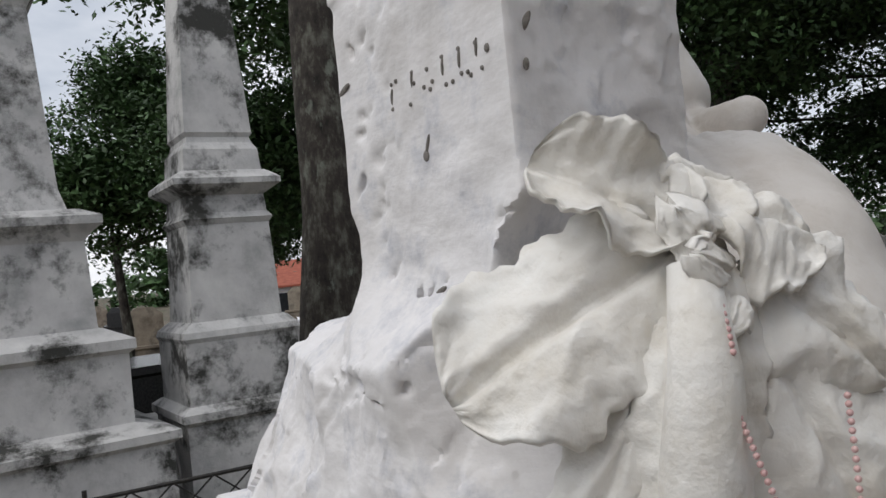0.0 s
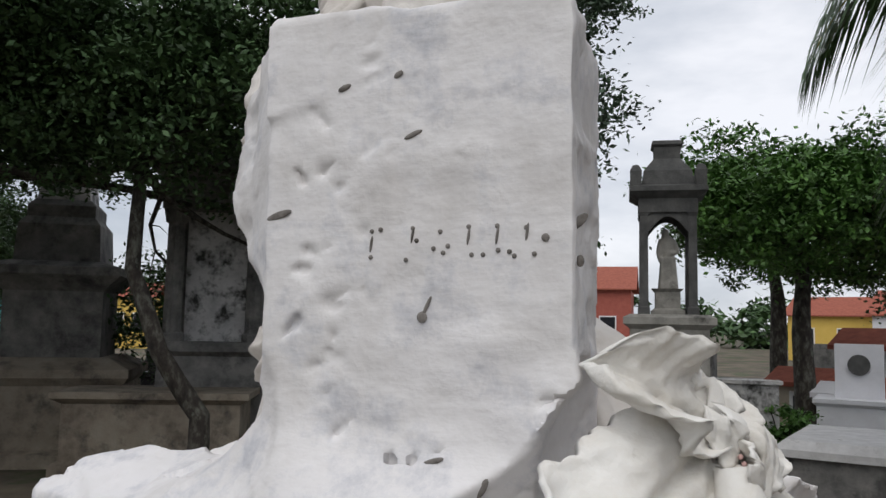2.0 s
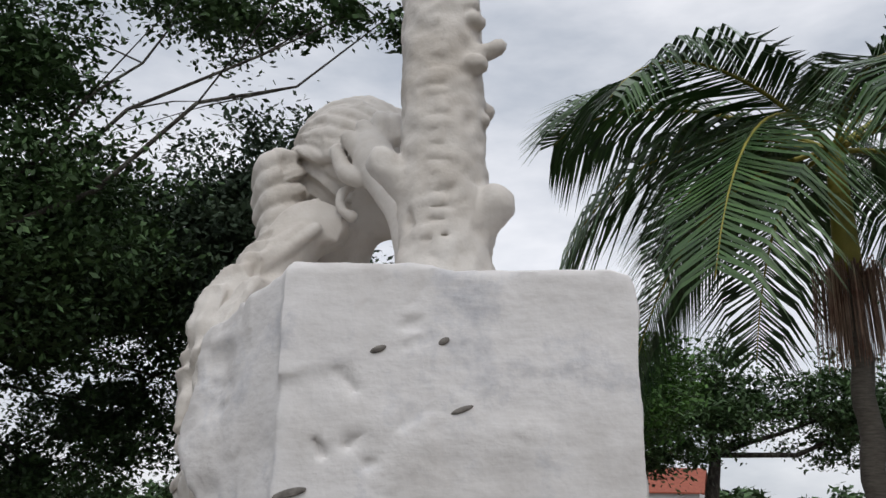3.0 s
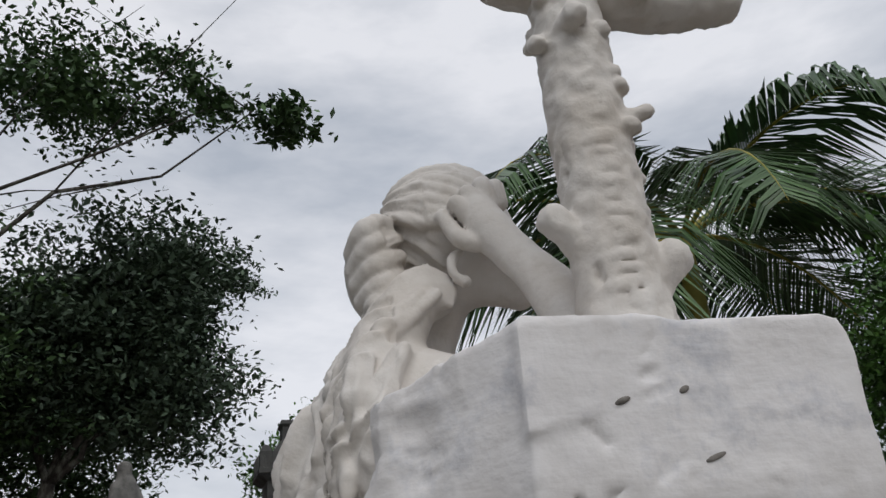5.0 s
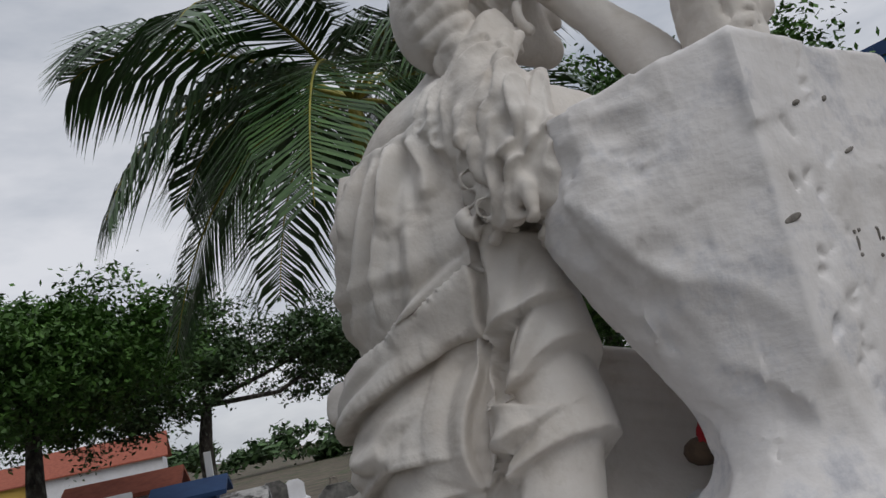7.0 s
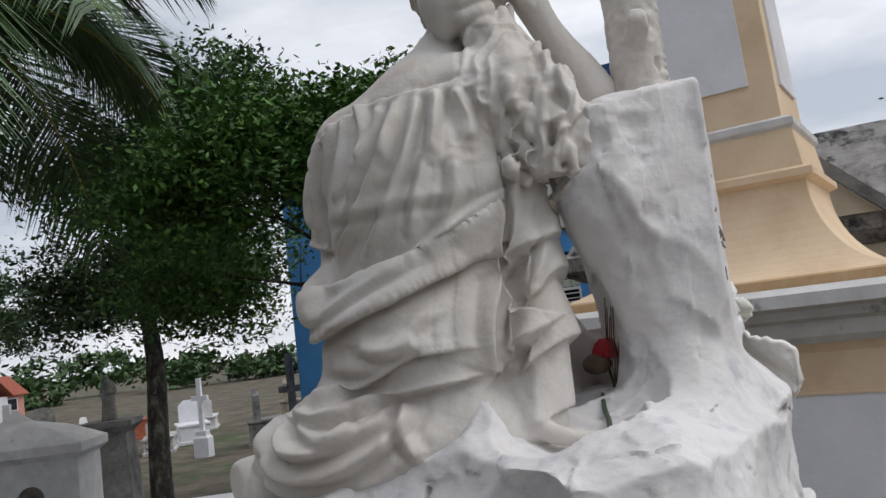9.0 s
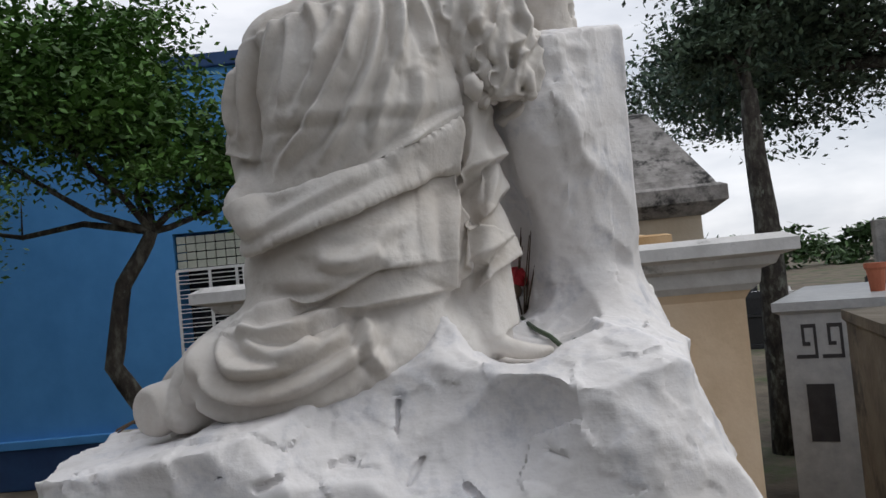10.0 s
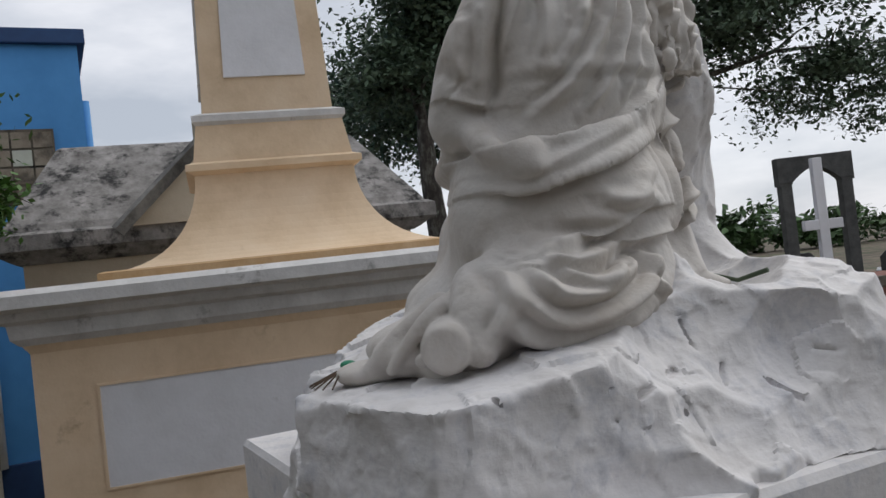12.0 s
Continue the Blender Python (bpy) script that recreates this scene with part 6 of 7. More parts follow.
monument("marble_chest_tomb", (-1.04, 7.28), 8, [("foot", PLASTER, [(0.75, 0.55, 0), (0.75, 0.55, 0.22), (0.68, 0.5, 0.25)]), ("chest", CORNICE, [(0.66, 0.48, 0.245), (0.66, 0.48, 0.85), (0.74, 0.56, 0.88), (0.74, 0.56, 0.96), (0.6, 0.42, 1.0)])], "white marble chest tomb with stained sides", "tomb", "white chest tombs")
monument("marble_chest_tomb", (0.78, 9.83), -8, [("chest", GREYSTONE, [(0.62, 0.9, 0), (0.62, 0.9, 0.62)]), ("lid", CORNICE, [(0.72, 1.0, 0.615), (0.72, 1.0, 0.70), (0.60, 0.9, 0.80)])], "grey stone chest tomb with a pale sloping lid", "tomb", "white chest tombs")
rt = monument("roundel_tomb", (0.98, 12.32), -5, [("body", WHITEPLASTER, [(0.55, 0.45, 0), (0.55, 0.45, 0.95), (0.6, 0.5, 1.0), (0.6, 0.5, 1.06)]), ("headstone", WHITEPLASTER, [(0.32, 0.16, 1.055), (0.32, 0.16, 1.85)])], "white tomb with a round dark medallion", "tomb")
part("medallion", disc(bmesh.new(), (0, -0.17, 1.55), 0.15, 0.05, "y"), DARKSTONE, rt)
monument("white_tomb_wall", (-0.64, 11.29), 10, [("wall", PLASTER, [(0.55, 0.12, 0), (0.55, 0.12, 1.25), (0.6, 0.17, 1.27), (0.6, 0.17, 1.32)])], "low weathered white grave wall", "wall")

# niche tombs and houses at the far wall
def tomb_house(base, w, d, h, rz, wall, roof, label, openings=1, name="tomb_house", pitch=0.25, category="tomb"):
    x, y = base
    t = thing(name, (x, y, ground_z(x, y) - 0.05), label, category, "houses and family tombs at the far wall", rz=rz)
    part("wall", box((-w / 2, -d / 2, 0), (w / 2, d / 2, h)), wall, t)
    bm = bmesh.new()
    e, th = 0.18 + 0.02 * w, 0.08
    for side in (-1, 1):
        vs = [bm.verts.new(p) for p in ((-w / 2 - e, side * (d / 2 + e), h - 0.02), (w / 2 + e, side * (d / 2 + e), h - 0.02), (w / 2 + e, 0, h + pitch * d), (-w / 2 - e, 0, h + pitch * d))]
        face = bm.faces.new(vs if side < 0 else vs[::-1])
        got = bmesh.ops.extrude_face_region(bm, geom=[face])
        bmesh.ops.translate(bm, verts=[g for g in got["geom"] if isinstance(g, bmesh.types.BMVert)], vec=(0, 0, th))
    part("roof", bm, roof, t)
    for k in range(openings):
        cx = -w / 2 + w * (k + 0.5) / openings
        ow, oh = min(0.5, 0.22 * w / openings + 0.15), min(0.55 * h, 1.2)
        win = part("window", box((cx - ow, -d / 2 - 0.03, h * 0.35), (cx + ow, -d / 2 + 0.02, h * 0.35 + oh)), WHITE, t)
        part("pane", box((cx - ow + 0.07, -d / 2 - 0.045, h * 0.35 + 0.07), (cx + ow - 0.07, -d / 2 - 0.031, h * 0.35 + oh - 0.07)), GLASSDARK, win)
    return t


tomb_house((1.86, 15.76), 1.7, 1.2, 1.75, -20, WHITEPLASTER, ROOFRED, "white family tomb under a red tiled roof", 2)
tomb_house((0.50, 14.93), 1.2, 0.9, 1.1, -20, MAUSWALL, ROOFRED, "low tan grave vault", 1)
tomb_house((2.72, 14.57), 0.95, 0.9, 1.55, -22, DARKBLUE, DARKBLUE, "dark blue painted tomb with an open niche", 1)
tomb_house((3.45, 14.38), 0.8, 0.9, 1.3, -22, WHITEPLASTER, PLASTER, "whitewashed tomb with a pale niche", 1)
tomb_house((0.92, 13.88), 0.6, 0.6, 1.0, -20, WHITEPLASTER, WHITEPLASTER, "small white headstone vault", 1)
tomb_house((2.65, 58.89), 7, 5, 3.0, -15, YELLOW, ROOFRED, "yellow house with an orange tiled roof", 3, "house", category="house")
tomb_house((7.42, 53.36), 7, 6, 3.6, -15, WHITEPLASTER, ROOFRED, "white house with a red tiled roof", 3, "house", category="house")
tomb_house((42.40, 58.49), 6, 6, 1.8, -15, PINK, ROOFRED, "salmon house beyond the graves", 3, "house", category="house")
tomb_house((-13.93, 48.80), 8, 6, 4.2, 10, BRICKRED, ROOFRED, "red brick house with white framed windows", 3, "house", category="house")
tomb_house((-17.88, 53.90), 5, 5, 3.4, 12, PINK, ROOFRED, "salmon painted house beyond the cemetery wall", 2, "house", category="house")
tomb_house((3.63, 73.77), 8, 6, 3.4, 0, YELLOW, ROOFRED, "yellow house with a tiled roof", 3, "house", category="house")
tomb_house((-45.70, 31.46), 3, 4, 3.4, 30, TEAL, PLASTER, "teal painted two-storey house", 2, "house", category="house")
tomb_house((-41.11, 39.89), 3.0, 4, 3.3, 30, YELLOW, ROOFRED, "yellow shop house with a dark doorway", 2, "house", category="house")
tomb_house((-30.60, 12.08), 5, 4, 1.6, 60, WHITEPLASTER, ROOFRED, "low white outbuilding with orange eaves", 3, "house", category="house")
tomb_house((34.47, 50.08), 6, 5, 1.9, -60, WHITEPLASTER, ROOFRED, "long white house with a red roof", 3, "house", category="house")
tomb_house((92.59, -56.03), 7, 7, 6.5, -100, WHITEPLASTER, PLASTER, "pale apartment block in the distance", 4, "house", category="house")
tomb_house((33.0, -58.0), 8, 6, 3.6, -120, WHITEPLASTER, GREENPAINT, "shed with a green sheet roof", 2, "house", category="house")

def grave_cross(base, h, rz, material, label):
    x, y = base
    t = thing("grave_cross", (x, y, ground_z(x, y) - 0.02), label, "cross", "crosses on graves", rz=rz)
    part("plinth", loft(bmesh.new(), [(0.22, 0.16, 0), (0.22, 0.16, h * 0.25), (0.16, 0.12, h * 0.28), (0.16, 0.12, h * 0.34)]), material, t)
    part("upright", box((-0.065, -0.05, h * 0.335), (0.065, 0.05, h), 0.012), material, t)
    part("arm", box((-0.25 * min(1, h / 1.4), -0.047, h * 0.72), (0.25 * min(1, h / 1.4), 0.047, h * 0.72 + 0.13), 0.012), material, t)


grave_cross((3.21, 14.97), 2.35, -20, WHITE, "white lobed stone cross above a tomb")
grave_cross((8.86, 12.79), 2.3, -60, WHITEPLASTER, "pale stone cross on an old tomb")
grave_cross((11.51, 8.45), 2.6, -80, GREYSTONE, "grey stone cross on a grave")
grave_cross((16.66, 14.89), 2.2, -80, WHITEPLASTER, "thin white cross among low graves")
grave_cross((5.43, -7.74), 3.3, -116, WHITEPLASTER, "tall pale wooden cross under a dark gate")

rg = random.Random(77)
shades = (PLASTER, WHITEPLASTER, GREYSTONE, GRANITE, CORNICE, BROWNSTONE, TERRACOTTA)
protos = []
for k, m in enumerate(shades):
    g = thing("grave", (0, 0, -50), ("mould-stained plaster grave", "whitewashed plaster grave", "sooty stone grave", "black polished granite grave", "pale marble grave", "ochre stone grave", "red painted grave")[k] + " with a low chest and headstone", "grave", "small graves of the cemetery")
    w, d, h = 0.42 + 0.05 * (k % 3), 0.85, 0.45 + 0.12 * (k % 4)
    part("chest", loft(bmesh.new(), [(w + 0.06, d + 0.06, 0), (w + 0.06, d + 0.06, 0.12), (w, d, 0.14), (w, d, h), (w + 0.05, d + 0.05, h + 0.03), (w + 0.05, d + 0.05, h + 0.09)]), m, g)
    part("headstone", loft(bmesh.new(), [(w * 0.8, 0.1, h + 0.085), (w * 0.8, 0.1, h + 0.5 + 0.15 * (k % 3)), (w * 0.4, 0.08, h + 0.68 + 0.15 * (k % 3))], 0, d * 0.7), m, g)
    protos.append(g)
spots = []
for k in range(900):
    a, d = rg.uniform(-math.pi, math.pi), rg.uniform(13, 34)
    x, y = d * math.cos(a), d * math.sin(a)
    if (7 < x < 16 and -3 < y < 9) or any((x - p) ** 2 + (y - q) ** 2 < 4.0 for p, q in spots) or (x < -3 and y < -8):
        continue
    if math.hypot(x + 1.3, y - 9.2) < 3 or math.hypot(x + 9.8, y - 7.5) < 3.2 or (x > 6 and y < -3 and d < 16):
        continue
    spots.append((x, y))
    copy_thing(protos[k % 7], pose(x, y, ground_z(x, y) - 0.03, 0, 0, math.degrees(a) - 90 + rg.choice((0, 90, 180)) + rg.uniform(-8, 8)))
    if len(spots) >= 150:
        break
for g in protos:
    for o in (*g.children_recursive, g):
        bpy.data.objects.remove(o)

# old tombs with arch and pillar
arch = thing("arched_tomb", (5.15, 8.08, -1.02), "old pale plaster tomb with two round-arched niches", "tomb", rz=-62)
part("wall", loft(bmesh.new(), [(0.80, 0.4, 0), (0.80, 0.4, 1.75), (0.88, 0.48, 1.82), (0.88, 0.48, 1.92), (0.5, 0.3, 2.1), (0.14, 0.14, 2.2), (0.0, 0.0, 2.35)]), CORNICE, arch)
# niches not cut in: dark brown plates stand for their shaded depth
for sx in (-0.28, 0.28):
    bm = box((sx - 0.14, -0.43, 0.85), (sx + 0.14, -0.385, 1.35))
    disc(bm, (sx, -0.407, 1.35), 0.14, 0.045, "y", 20)
    part("niche", bm, BROWNWALL, arch, "round-arched niche, its shade painted as a dark plate")
monument("pillar_tomb", (6.63, 8.11), -60, [("foot", PLASTER, [(0.5, 0.5, 0), (0.5, 0.5, 0.75), (0.4, 0.4, 0.8)]), ("pillar", GREYSTONE, [(0.30, 0.30, 0.795), (0.24, 0.24, 1.85), (0.34, 0.34, 1.95), (0.34, 0.34, 2.02)])], "tapering dark stone pillar on a white base", "tomb")
stone_figure((6.63, 8.11, 1.0), 0.62, -60, "grey figure seated on a tomb pillar", GREYSTONE, 5)
for k, (bx, dd, w) in enumerate(((4.82, 6.39, 1.6), (3.90, 7.76, 1.3), (6.39, 6.94, 1.1))):
    monument("low_white_tomb", (bx, dd), -62, [("chest", WHITEPLASTER, [(w, 0.45, 0), (w, 0.45, 0.62), (w + 0.06, 0.5, 0.65), (w + 0.06, 0.5, 0.72), (w - 0.1, 0.35, 0.74), (w - 0.1, 0.35, 0.92)])], "low white plaster tomb with a raised lid", "tomb", "low white tombs")

# ---- the tan tomb with its obelisk ----
tan = thing("tan_tomb", (3.80, -0.23, -0.95), "tan painted tomb with white panels and a tall panelled obelisk", "tomb", rz=-10)
part("body", loft(bmesh.new(), [(1.36, 1.42, 0), (1.36, 1.42, 0.32), (1.30, 1.36, 0.36), (1.30, 1.36, 2.28), (1.33, 1.39, 2.33)]), TAN, tan)
part("cornice", loft(bmesh.new(), [(1.335, 1.395, 2.325), (1.37, 1.43, 2.36), (1.38, 1.44, 2.43), (1.44, 1.50, 2.45), (1.46, 1.52, 2.49), (1.54, 1.60, 2.51), (1.54, 1.60, 2.57), (1.48, 1.54, 2.60)]), CORNICE, tan)
part("ledge", loft(bmesh.new(), [(1.05, 1.05, 2.595), (1.05, 1.05, 2.65), (1.02, 1.02, 2.66)]), OCHRE, tan)
curve = [(0.50 + 0.50 * (1 - math.sin(a)), 0.50 + 0.50 * (1 - math.sin(a)), 2.655 + 0.56 * (1 - math.cos(a))) for a in (math.pi / 2 * k / 14 for k in range(15))]
part("flare", loft(bmesh.new(), curve), TAN, tan)
part("band", loft(bmesh.new(), [(0.50, 0.50, 3.212), (0.55, 0.55, 3.235), (0.55, 0.55, 3.275), (0.50, 0.50, 3.295), (0.465, 0.465, 3.52), (0.465, 0.465, 3.53)]), TAN, tan)
part("upper_cornice", loft(bmesh.new(), [(0.465, 0.465, 3.528), (0.485, 0.485, 3.55), (0.485, 0.485, 3.59), (0.42, 0.42, 3.615)]), CORNICE, tan)
part("shaft", loft(bmesh.new(), [(0.415, 0.415, 3.612), (0.32, 0.32, 6.2)]), TAN, tan)
part("cap", loft(bmesh.new(), [(0.345, 0.345, 6.19), (0.42, 0.42, 6.3), (0.42, 0.42, 6.42), (0.0, 0.0, 6.8)]), TAN, tan)
for rz in (0, 90, 270):
    m = Matrix.Rotation(radians(rz), 4, "Z")
    wide = 1.06 if rz == 0 else 1.0
    dist = 1.30 if rz == 0 else 1.36
    bm = box((-dist - 0.004, -wide, 1.57), (-dist + 0.02, wide, 2.08))
    bmesh.ops.transform(bm, verts=bm.verts, matrix=m)
    part("panel", bm, WHITEPLASTER, tan, "dull white plaster panel")
    bm = bmesh.new()
    for a, b in (((-dist - 0.012, -wide - 0.012, 2.08), (-dist + 0.01, wide + 0.012, 2.092)), ((-dist - 0.012, -wide - 0.012, 1.558), (-dist + 0.01, wide + 0.012, 1.57)), ((-dist - 0.012, -wide - 0.012, 1.57), (-dist + 0.01, -wide, 2.08)), ((-dist - 0.012, wide, 1.57), (-dist + 0.01, wide + 0.012, 2.08))):
        block(bm, a, b)
    bmesh.ops.transform(bm, verts=bm.verts, matrix=m)
    part("panel_rim", bm, TAN, tan)
    bm = bmesh.new()
    loft(bm, [(0.02, 0.26, 0), (0.02, 0.20, 1.7)])
    bmesh.ops.transform(bm, verts=bm.verts, matrix=m @ Matrix.Translation((-0.403, 0, 3.84)) @ pose(0, 0, 0, 0, 2.1, 0))
    part("shaft_panel", bm, WHITEPLASTER, tan, "tall white panel with a thin rim")

# ---- mausoleum with stained gabled roof ----
maus = thing("mausoleum", (7.35, -0.55, -1.28), "small cracked yellow mausoleum with a mould-stained concrete roof", "mausoleum", rz=-6)
part("wall", box((-1.05, -1.85, 0), (1.05, 1.85, 3.25)), MAUSWALL, maus)
part("eave", loft(bmesh.new(), [(1.08, 1.88, 3.24), (1.14, 1.94, 3.27), (1.28, 2.08, 3.36), (1.28, 2.08, 3.50), (1.22, 2.02, 3.53)]), ROOFGREY, maus)
part("roof", loft(bmesh.new(), [(1.20, 2.00, 3.525), (1.15, 1.96, 3.60), (0.12, 1.55, 4.45), (0.04, 1.5, 4.48)]), ROOFGREY, maus)
bm = bmesh.new()
gv_ = [(-1.34, -0.9, 3.50), (-1.34, 0.9, 3.50), (-1.34, 0.0, 4.35), (0.3, -0.9, 3.50), (0.3, 0.9, 3.50), (0.3, 0.0, 4.35)]
vv = [bm.verts.new(p) for p in gv_]
for q in ((0, 1, 2), (5, 4, 3), (0, 3, 4, 1), (1, 4, 5, 2), (2, 5, 3, 0)):
    bm.faces.new([vv[i] for i in q])
part("gable", bm, MAUSWALL, maus)
for s in (-1, 1):
    bm = tube(bmesh.new(), [(-1.38, s * 1.02, 3.46), (-1.38, 0, 4.44)], (0.07, 0.07), 4)
    part("gable_edge", bm, GREYSTONE, maus)

# ---- blue building ----
blue = thing("blue_building", (10.2, 3.9, -1.0), "bright blue painted hall with white grille door, glass blocks and steps", "building")
for a_, b_ in (((0, -3.35, 0), (5.0, -1.58, 6.25)), ((0, 0.55, 0), (5.0, 3.5, 6.25)), ((0, -1.58, 3.62), (5.0, 0.55, 6.25)), ((0, -1.58, 0), (5.0, 0.55, 0.78)), ((1.2, -1.58, 0.78), (5.0, 0.55, 3.62))):
    part("wall", box(a_, b_), BLUE, blue)
part("parapet", box((-0.10, -3.45, 6.1), (5.1, 3.6, 6.3), 0.01), DARKBLUE, blue)
part("base_course", box((-0.06, -3.41, 0.0), (5.06, 3.56, 0.62), 0.01), DARKBLUE, blue)
part("ledge", box((-0.12, 0.6, 0.62), (0.0, 3.6, 0.74), 0.01), BLUE, blue)
part("downpipe", tube(bmesh.new(), [(-0.08, -1.95, 0.6), (-0.08, -1.95, 6.0)], (0.085, 0.085), 12), WHITE, blue, smooth=True)
part("side_pipe", tube(bmesh.new(), [(1.2, -3.44, 0.3), (1.2, -3.44, 5.6)], (0.07, 0.07), 10), BLUE, blue, smooth=True)
upw = part("upper_window", box((-0.05, -2.95, 3.95), (0.05, -0.85, 4.95)), BROWNWALL, blue, "upper window of dirty glass blocks")
for i in range(8):
    for j in range(4):
        part("glass_block", box((-0.062, -2.92 + 0.255 * i, 3.98 + 0.24 * j), (-0.048, -2.69 + 0.255 * i, 4.19 + 0.24 * j), 0.004), BROWNSTONE if (i * 3 + j) % 5 else GLASSBLOCK, upw)
door = thing("grille_door", (10.2, 3.38, -0.22), "double white steel grille door with milky glass blocks above", "door")
part("backing", box((0.55, -1.06, 0.0), (0.6, 1.06, 2.84)), GLASSDARK, door)
part("transom_beam", box((0.02, -1.06, 2.26), (0.10, 1.06, 2.30)), WHITE, door)
for i in range(14):
    for j in range(4):
        part("glass_block", box((0.05, -1.05 + 0.15 * i, 2.31 + 0.125 * j), (0.09, -0.915 + 0.15 * i, 2.42 + 0.125 * j), 0.006), GLASSBLOCK, door)
part("kick_panel", box((0.01, -1.06, 0.0), (0.05, 1.06, 0.27), 0.004), WHITE, door)
part("red_strip", box((0.30, -1.06, 0.0), (0.32, 1.06, 0.42)), REDBROWN, door)
for y in (-1.05, -0.55, -0.14, -0.03, 0.03, 0.14, 0.55, 1.05):
    part("stile", box((0.0, y - 0.02, 0.272), (0.035, y + 0.02, 2.26)), WHITE, door)
for k in range(27):
    z = 0.30 + 0.073 * k + (0.02 if k % 3 == 0 else 0)
    part("bar", box((0.012, -1.05, z), (0.024, 1.05, z + 0.014)), WHITE, door)
part("lock_box", box((-0.02, -0.16, 1.02), (0.045, -0.03, 1.30), 0.006), WHITE, door)
part("lock_box", box((-0.02, 0.03, 1.02), (0.045, 0.16, 1.30), 0.006), WHITE, door)
for k in range(5):
    st = tagged(part("step_%d" % (k + 1), box((8.55 + 0.33 * k, 1.95, -1.02), (10.2 - 0.06 if k == 4 else 8.55 + 0.33 * (k + 1) + 0.02, 5.4, -1.0 + 0.155 * (k + 1)), 0.012), CONCRETE), "worn concrete step leading to the grille door", "step", kind="structure")

# ---- graves beyond the slab's back ----
greek = thing("meander_tomb", (5.30, -3.75, -0.82), "grey tiled tomb with a black meander border", "tomb", rz=-28)
part("body", loft(bmesh.new(), [(1.2, 0.9, -0.2), (1.2, 0.9, 1.85), (1.25, 0.95, 1.88), (1.25, 0.95, 1.95)]), TILEGREY, greek)
for side in (0, 1):
    for k in range(9):
        x0 = -1.15 + 0.26 * k
        bm = bmesh.new()
        for a, b in (((0, 0), (0.22, 0.03)), ((0, 0.03), (0.03, 0.24)), ((0, 0.24), (0.15, 0.27)), ((0.12, 0.10), (0.15, 0.24)), ((0.07, 0.10), (0.12, 0.13))):
            if side == 0:
                block(bm, (x0 + a[0], -0.905, 1.50 + a[1]), (x0 + b[0], -0.896, 1.50 + b[1]))
            else:
                block(bm, (-1.205, -0.85 + (x0 + 1.15 + a[0]) * 0.72, 1.50 + a[1]), (-1.196, -0.85 + (x0 + 1.15 + b[0]) * 0.72, 1.50 + b[1]))
        part("meander", bm, TILEBLACK, greek)
    for k in range(5):
        bm = bmesh.new()
        if side == 0:
            block(bm, (-1.0 + 0.42 * k, -0.905, 0.85), (-0.75 + 0.42 * k, -0.896, 1.30))
        else:
            block(bm, (-1.205, -0.8 + 0.34 * k, 0.85), (-1.196, -0.6 + 0.34 * k, 1.30))
        part("dark_tile", bm, TILEBLACK, greek)
grave_cross((6.05, -3.95), 2.75, -95, GREYSTONE, "dark grey stone cross on a tiled tomb")
grave_cross((6.24, -4.61), 2.35, -95, PLASTER, "small pale cross among potted plants")
pot = thing("flower_pot", (5.0, -3.35, 1.128), "terracotta flower pot on the tiled tomb", "pot")
part("pot", tube(bmesh.new(), [(0, 0, 0), (0, 0, 0.18), (0, 0, 0.20), (0, 0, 0.24)], (0.055, 0.075, 0.09, 0.09), 16), TERRACOTTA, pot)
tile_t = monument("tiled_tomb", (6.0, -5.45), -30, [("body", TILEGREY, [(0.46, 0.46, 0), (0.46, 0.46, 2.78), (0.56, 0.56, 2.82), (0.56, 0.56, 2.95)])], "tall tomb clad in grey and black tiles", "tomb")
for turn in (0, 90):
    m = Matrix.Rotation(radians(turn), 4, "Z")
    for i in range(8):
        for j in range(17):
            if (i * 5 + j * 3 + turn) % 4 < 2:
                bm = box((-0.467, -0.44 + 0.11 * i, 0.9 + 0.11 * j), (-0.457, -0.34 + 0.11 * i, 1.0 + 0.11 * j))
                bmesh.ops.transform(bm, verts=bm.verts, matrix=m)
                part("dark_tile", bm, TILEBLACK, tile_t)
monument("brown_grave_wall", (2.50, -2.95), -15, [("wall", BROWNWALL, [(0.55, 0.85, 0), (0.55, 0.85, 1.46), (0.57, 0.87, 1.48), (0.57, 0.87, 1.54)])], "mossy brown concrete grave block", "grave")
monument("red_grave_wall", (4.44, -5.97), -25, [("wall", REDBROWN, [(0.3, 1.1, 0), (0.3, 1.1, 1.55), (0.36, 1.16, 1.58), (0.36, 1.16, 1.66)])], "red-brown masonry grave wall with a pale coping", "wall")
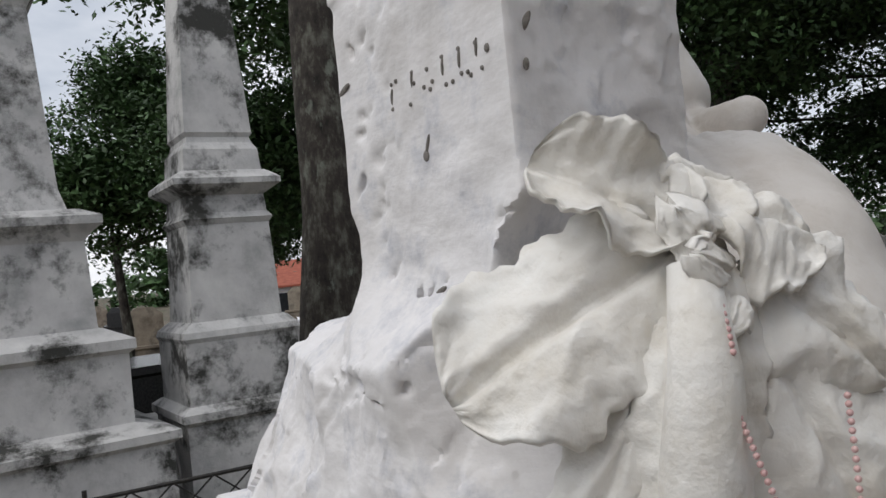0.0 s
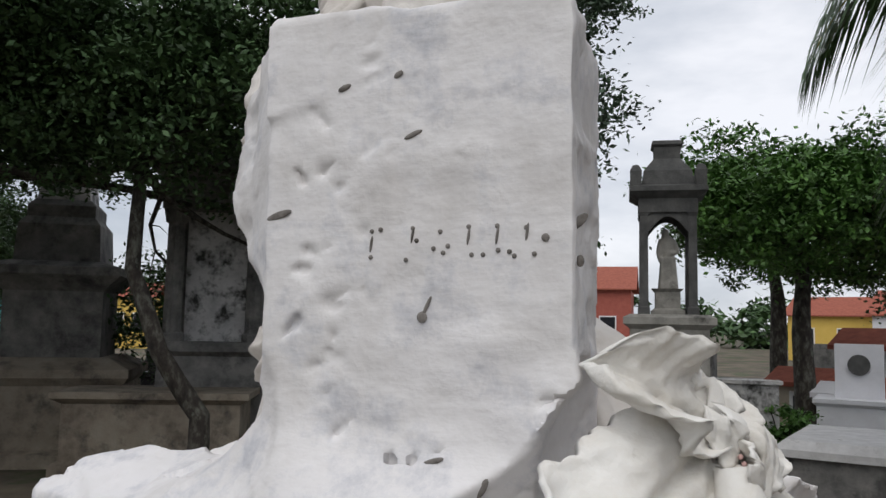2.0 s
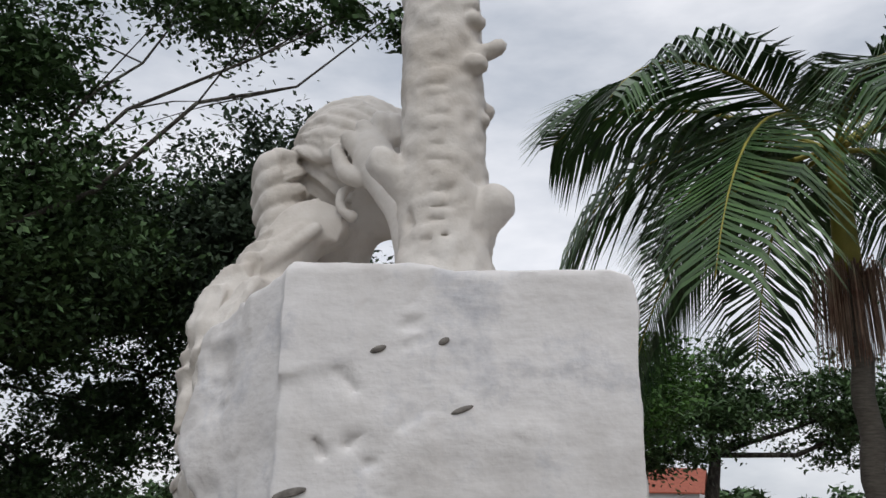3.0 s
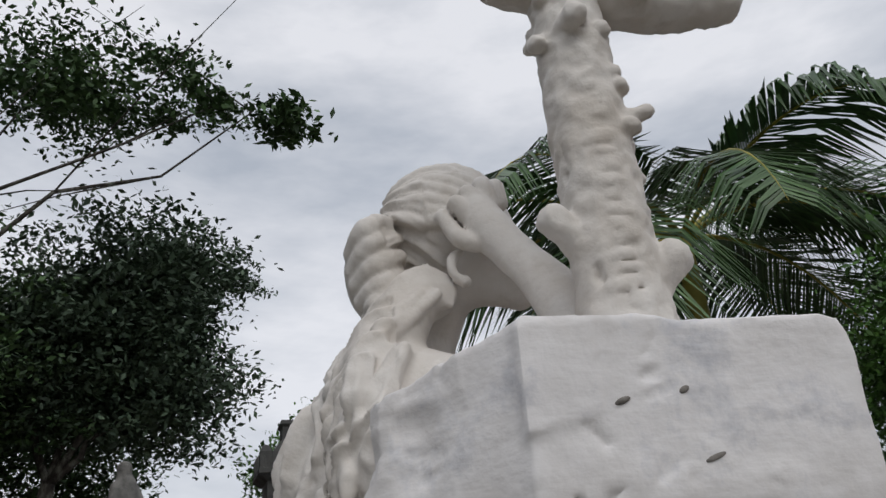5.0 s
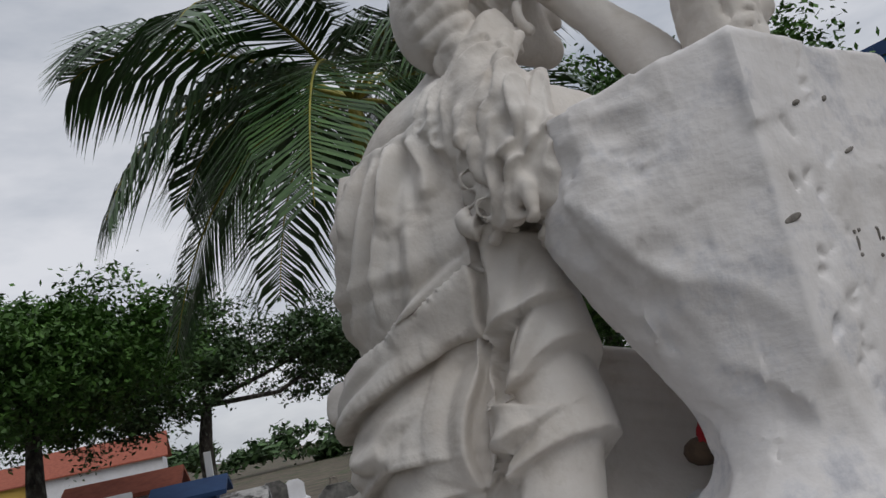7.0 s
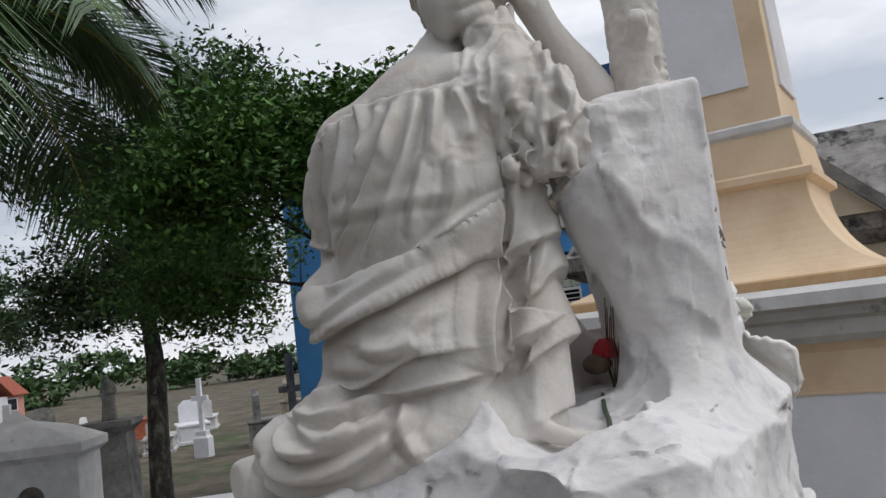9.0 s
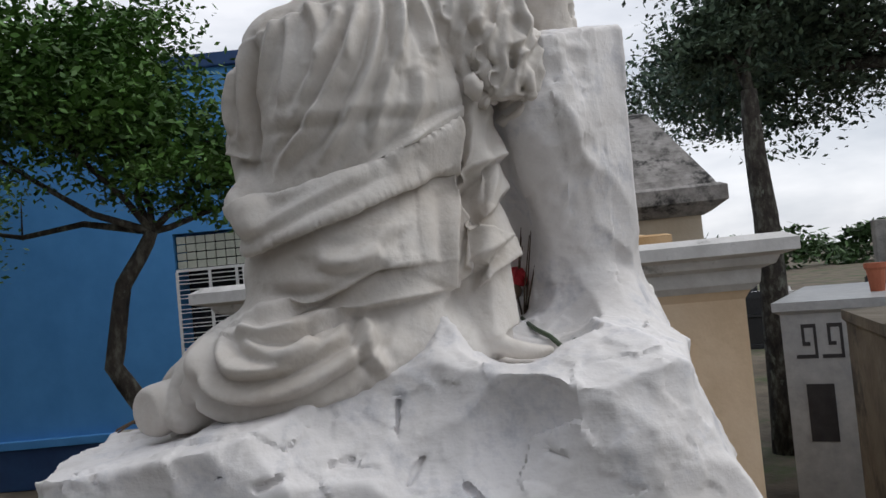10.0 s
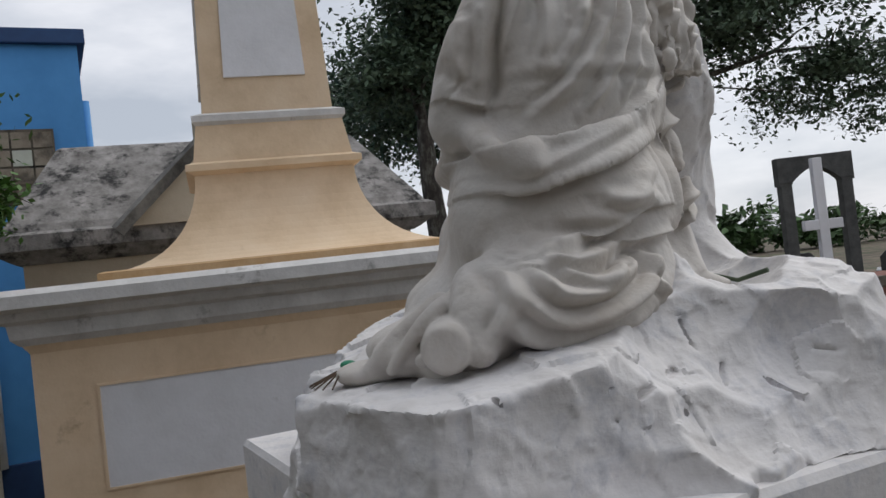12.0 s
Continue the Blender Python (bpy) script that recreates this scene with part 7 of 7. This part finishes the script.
gate = thing("dark_gate", (7.5, -10.25, -1.0), "dark painted arch gate over a cross", "gate", rz=-26)
for sy in (-0.5, 0.5):
    part("post", loft(bmesh.new(), [(0.09, 0.09, 0), (0.09, 0.09, 3.2), (0.11, 0.11, 3.25)], 0, sy), DARKSTONE, gate)
bm = bmesh.new()
n = 14
lo_v = [bm.verts.new((-0.1, -0.62 + 1.24 * j / n, 3.2 + 0.26 * max(0, math.sin(math.pi * (j - 2) / (n - 4))) if 2 <= j <= n - 2 else 3.2)) for j in range(n + 1)]
hi_v = [bm.verts.new((-0.1, -0.62 + 1.24 * j / n, 3.66)) for j in range(n + 1)]
for j in range(n):
    bm.faces.new((lo_v[j], lo_v[j + 1], hi_v[j + 1], hi_v[j]))
got = bmesh.ops.extrude_face_region(bm, geom=bm.faces[:])
bmesh.ops.translate(bm, verts=[g for g in got["geom"] if isinstance(g, bmesh.types.BMVert)], vec=(0.2, 0, 0))
part("arch", bm, DARKSTONE, gate)
lamp = thing("lamp_post", (7.61, -6.63, -1.0), "slim galvanised lamp post with two arms", "lamp post")
part("pole", tube(bmesh.new(), [(0, 0, 0), (0, 0, 3.0), (0, 0, 6.6)], (0.07, 0.055, 0.04), 10), GALV, lamp)
for s in (-1, 1):
    arm = part("arm", tube(bmesh.new(), [(0, 0, 6.5), (0.1 * s, 0.35 * s, 6.65), (0.15 * s, 0.55 * s, 6.62)], (0.03, 0.03, 0.03), 8), GALV, lamp)
    part("lamp_head", ball(bmesh.new(), (0.17 * s, 0.62 * s, 6.62), 0.16, (0.6, 1, 0.35)), WHITE, arm)

# distant belt of trees closing the horizon
rf_ = np.random.RandomState(5)
belt = []
for k in range(70):
    a = 2 * math.pi * k / 70
    d = rf_.uniform(88, 105)
    belt.append((d * math.cos(a), d * math.sin(a), rf_.uniform(0.5, 2.0), 6.0, 6.0, rf_.uniform(2.0, 4.0)))
far = leaves("far_woods", belt, 100000, 0.95, LEAF, None, 6, 1.2)
tagged(far, "distant belt of dark trees closing the horizon", "woods", kind="stuff")
